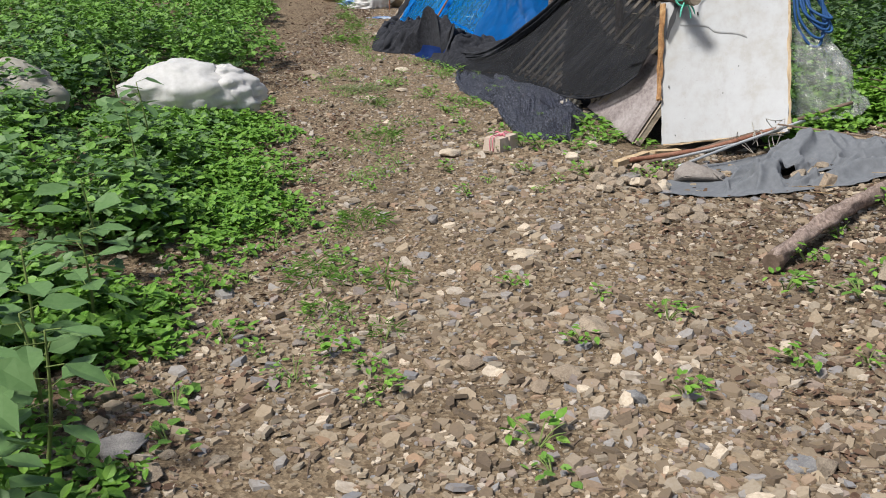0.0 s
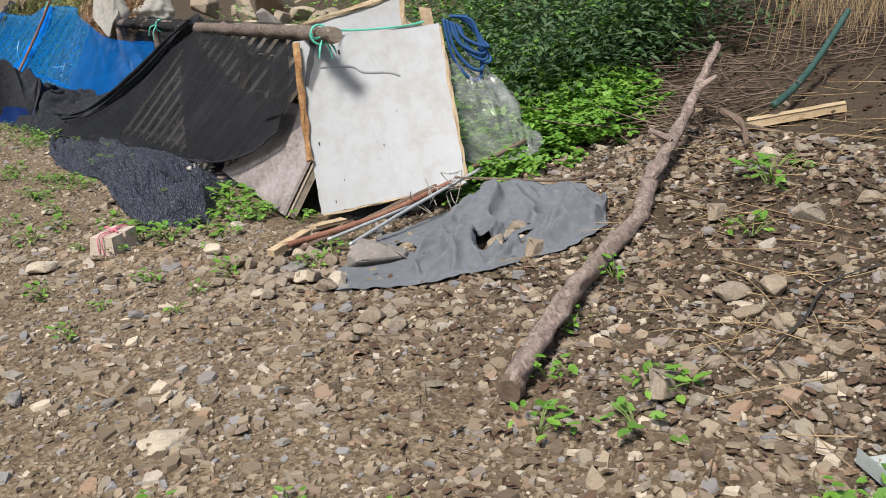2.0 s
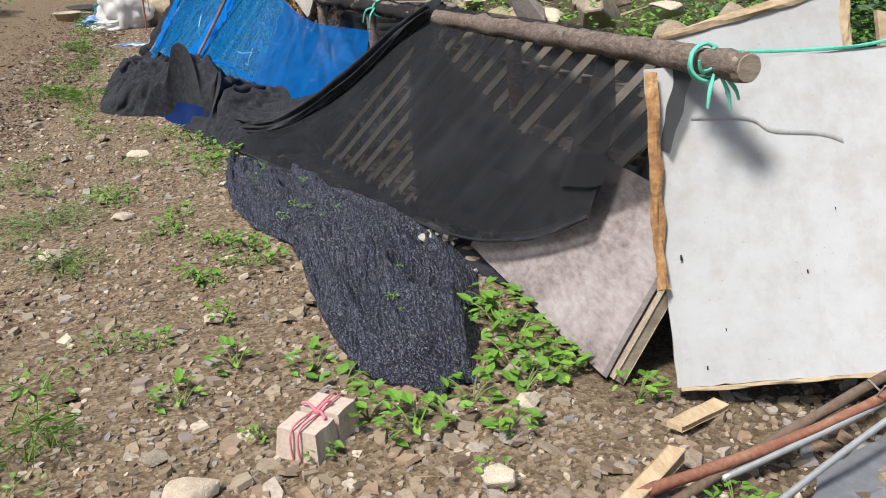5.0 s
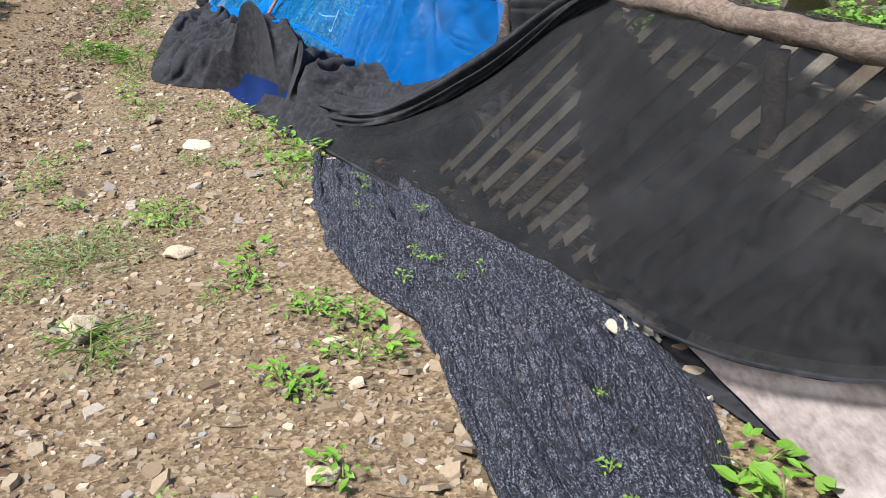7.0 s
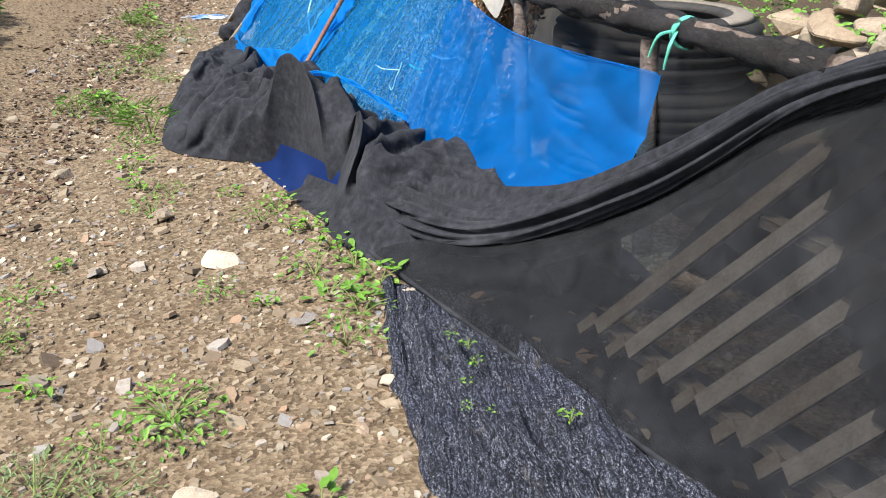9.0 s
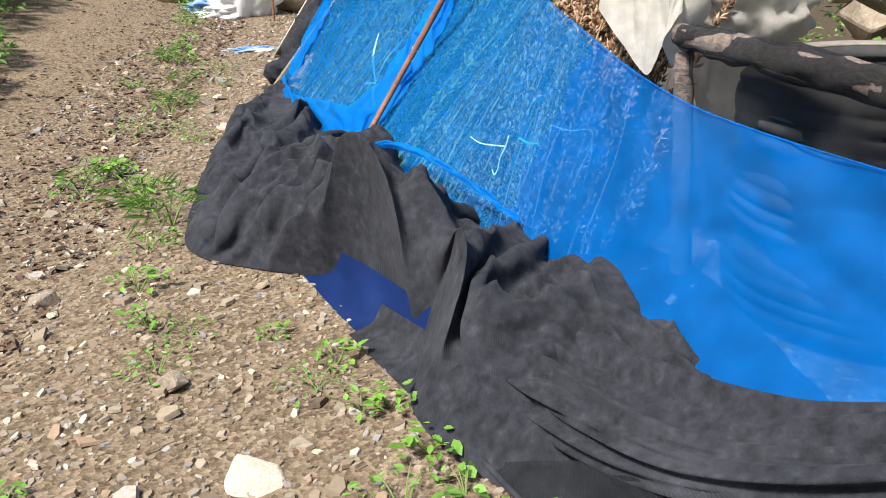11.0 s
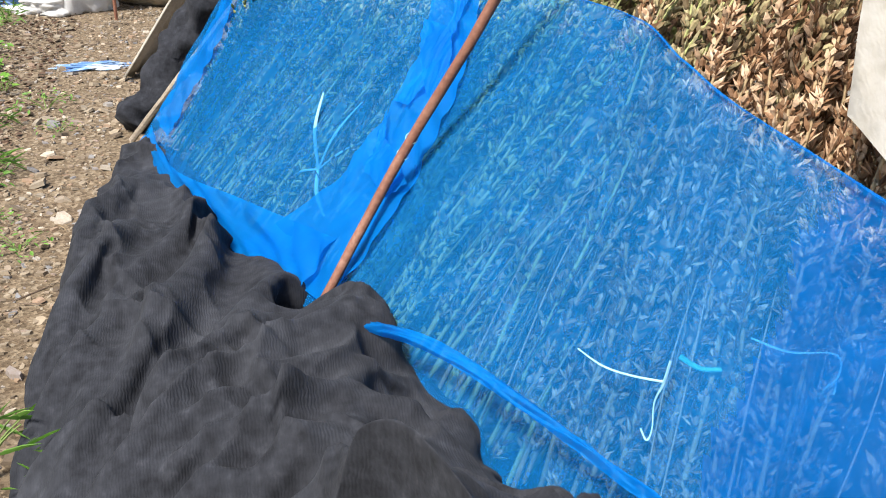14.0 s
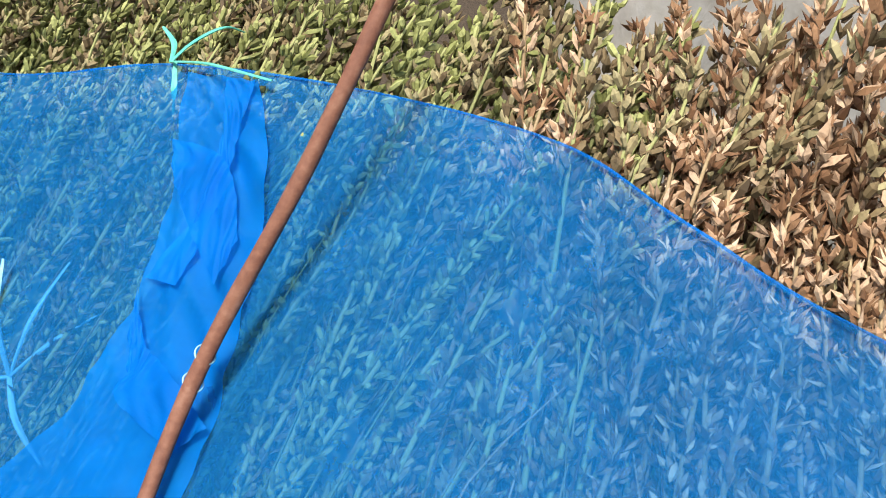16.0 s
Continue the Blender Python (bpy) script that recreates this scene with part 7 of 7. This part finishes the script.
    for _ in range(24):
        put_weed(int(rng.choice([1, 2, 0])), rng.uniform(-1.6, -0.1), rng.uniform(8.5, 13), rng.uniform(0.5, 0.9), rng.uniform(0, 360))
    for k, x, y, s in ((4, -0.80, 9.44, 1.1), (4, -0.95, 9.52, 1.0), (4, -0.66, 9.52, 0.9), (4, -0.84, 9.6, 0.9), (2, -0.52, 9.88, 1.3), (2, -0.48, 9.80, 1.0), (0, -0.13, 9.21, 1.1), (2, -0.16, 9.12, 1.0), (2, 0.09, 8.89, 1.1),
                       (2, 0.24, 8.80, 1.0), (2, 0.24, 8.54, 0.9), (3, 0.03, 8.40, 0.9), (0, 0.09, 8.30, 0.8), (2, 0.06, 10.51, 1.1), (0, -0.11, 11.41, 1.0), (2, -0.34, 11.55, 1.0), (4, -0.55, 8.80, 0.7),
                       (2, -1.17, 10.44, 1.0), (2, -1.17, 10.76, 1.0), (2, -1.10, 12.79, 1.1), (5, -1.31, 13.36, 1.1), (2, -0.95, 9.15, 0.8)):
        put_weed(k, x, y, s, rng.uniform(0, 360))
    for _ in range(22):
        u = rng.random()
        y = 10.2 - 2.8 * u
        put_weed(1, float(np.interp(y, [7.2, 8.2, 9.2, 10.5], [0.85, 0.85, 0.6, 0.32])) + rng.normal(0, 0.12), y, rng.uniform(0.3, 0.6), rng.uniform(0, 360), 0.10)


plant_weeds()


def tall_plant(x, y, height, seed, count):
    """A young broad-leaved plant with large leaves in pairs up its stem."""
    rng = np.random.default_rng(seed)
    g = ground_z(x, y)
    t = thing("broad_leaved_plant", (x, y, g), "young plant with large soft green leaves", "plant", "broad-leaved plants")
    lean = Vector((rng.normal(0, 0.08), rng.normal(0, 0.08), 1))
    top = Vector((x, y, g)) + lean * height
    part("stem", *tube([(x, y, g), Vector((x, y, g)).lerp(top, 0.5) + Vector((0.01, 0.01, 0)), top], [0.008, 0.006, 0.003], 8, 16), M_STEM, t, smooth=True)
    for i in range(count):
        f = 0.3 + 0.7 * (i + 1) / count
        p = Vector((x, y, g)).lerp(top, f)
        a = i * 2.4 + rng.normal(0, 0.3)
        out = p + Vector((math.cos(a), math.sin(a), 0.25)) * 0.06
        leaf = part("leaf", *leaf_cloud(np.array([tuple(out)]), np.array([a]), np.array([rng.normal(-0.1, 0.25)]), np.array([rng.normal(0, 0.25)]), np.array([0.11 + 0.06 * rng.random()]), np.array([0.78])), M_LEAF_BROAD, t)
        part("stalk", *tube([p, out], 0.002, 5, 3), M_STEM, t)
    return t


for i, (x, y, h) in enumerate(((-1.10, 1.95, 0.62), (-1.22, 1.75, 0.60), (-1.18, 2.42, 0.50), (-1.30, 2.70, 0.42), (-1.28, 2.15, 0.55), (-1.45, 3.0, 0.5), (-1.5, 2.5, 0.62), (-1.42, 3.5, 0.45), (-1.6, 4.1, 0.5), (-1.75, 5.2, 0.6), (-1.9, 6.0, 0.6), (-2.2, 6.4, 0.75), (-1.1, 2.0, 0.35))):
    tall_plant(x, y, h, 200 + i, 9)


# ---- sticks, straw, dead leaves ----
def litter(name, count, pick, long, thick, mat, label, seed, lift=0.01, steep=0.06):
    rng = np.random.default_rng(seed)
    verts, faces = [], []
    for _ in range(count):
        x, y = pick(rng)
        a = rng.random() * 6.283
        n = long * (0.4 + 0.8 * rng.random())
        p = Vector((x, y, ground_z(x, y) + lift * (0.3 + rng.random())))
        d = Vector((math.cos(a), math.sin(a), rng.normal(0, steep)))
        q = p + d * n
        q.z = max(q.z, ground_z(q.x, q.y) + 0.004)
        m = p.lerp(q, 0.5) + Vector((rng.normal(0, 0.06 * n), rng.normal(0, 0.06 * n), 0))
        v, f = tube([p, m, q], [thick, thick * 0.9, thick * 0.5], 4, 5, 0, 0, False)
        b = len(verts)
        verts += v
        faces += [tuple(b + k for k in g) for g in f]
    solid(name, verts, faces, mat, label, "litter", False, "stuff")


litter("twigs", 260, path_spot, 0.16, 0.0025, M_TWIG, "thin dry twigs scattered on the path", 51)
litter("straw", 420, path_spot, 0.10, 0.0012, M_STRAW, "bits of pale straw scattered on the path", 52)
litter("brushwood", 380, lambda r: (r.uniform(3.5, 5.8), r.uniform(5.8, 8.0)), 0.55, 0.005, M_TWIG, "heap of dry cut brushwood on the bank", 53, 0.10, 0.12)
litter("dry_stalks", 200, lambda r: (r.uniform(2.2, 4.6), r.uniform(3.2, 6.0)), 0.4, 0.0025, M_STRAW, "dry stalks strewn over the stony bank", 54, 0.02, 0.05)


def straw_clump():
    rng = np.random.default_rng(61)
    verts, faces = [], []
    for _ in range(420):
        x, y = rng.uniform(5.0, 6.2), rng.uniform(5.8, 7.0)
        g = ground_z(x, y)
        p = Vector((x, y, g + 0.5 + 0.6 * rng.random()))
        q = p + Vector((rng.normal(-0.1, 0.12), rng.normal(-0.1, 0.12), -0.4 - 0.3 * rng.random()))
        q.z = max(q.z, ground_z(q.x, q.y))
        v, f = tube([p, p.lerp(q, 0.4) + Vector((rng.normal(0, 0.06), rng.normal(0, 0.06), 0.06)), q], [0.002, 0.003, 0.0015], 4, 5, 0, 0, False)
        b = len(verts)
        verts += v
        faces += [tuple(b + k for k in h) for h in f]
    solid("dead_grass", verts, faces, M_STRAW, "hanging clump of dead tan grass on the bank", "grass", False, "stuff")


straw_clump()


def dead_leaves(name, count, pick, mat, label, seed):
    rng = np.random.default_rng(seed)
    pos = []
    for _ in range(count):
        x, y = pick(rng)
        pos.append((x, y, ground_z(x, y) + 0.006 + 0.01 * rng.random()))
    n = count
    v, f = leaf_cloud(np.array(pos), rng.random(n) * 6.28, rng.normal(0, 0.25, n), rng.normal(0, 0.4, n), 0.02 + 0.035 * rng.random(n), np.full(n, 0.6))
    solid(name, v, f, mat, label, "litter", False, "stuff")


dead_leaves("dead_leaves", 5200, lambda r: (-1.35 - abs(r.normal(0, 0.75)) - 0.10 * 0, r.uniform(9.5, 23)), M_LITTER, "dark brown dead leaves along the path", 62)
dead_leaves("dead_leaves", 1500, lambda r: (r.uniform(-1.6, -0.7), 1.5 + 7 * r.random()), M_LITTER, "dark brown dead leaves at the weeds' edge", 63)
dead_leaves("dead_leaves", 2600, lambda r: (r.uniform(2.8, 6.0), r.uniform(4.5, 9.5)), M_LITTER, "brown dead leaves among brush on the bank", 64)
dead_leaves("dead_leaves", 4200, lambda r: (1.0 + 2.8 * r.random() ** 0.8, 1.6 + 4.6 * r.random()), M_LITTER, "dark broken leaf litter among the stones", 65)
litter("dry_stalks", 260, lambda r: (r.uniform(1.2, 3.6), r.uniform(1.8, 5.2)), 0.22, 0.002, M_TWIG, "thin dark twigs lying among the stones", 55, 0.015, 0.05)
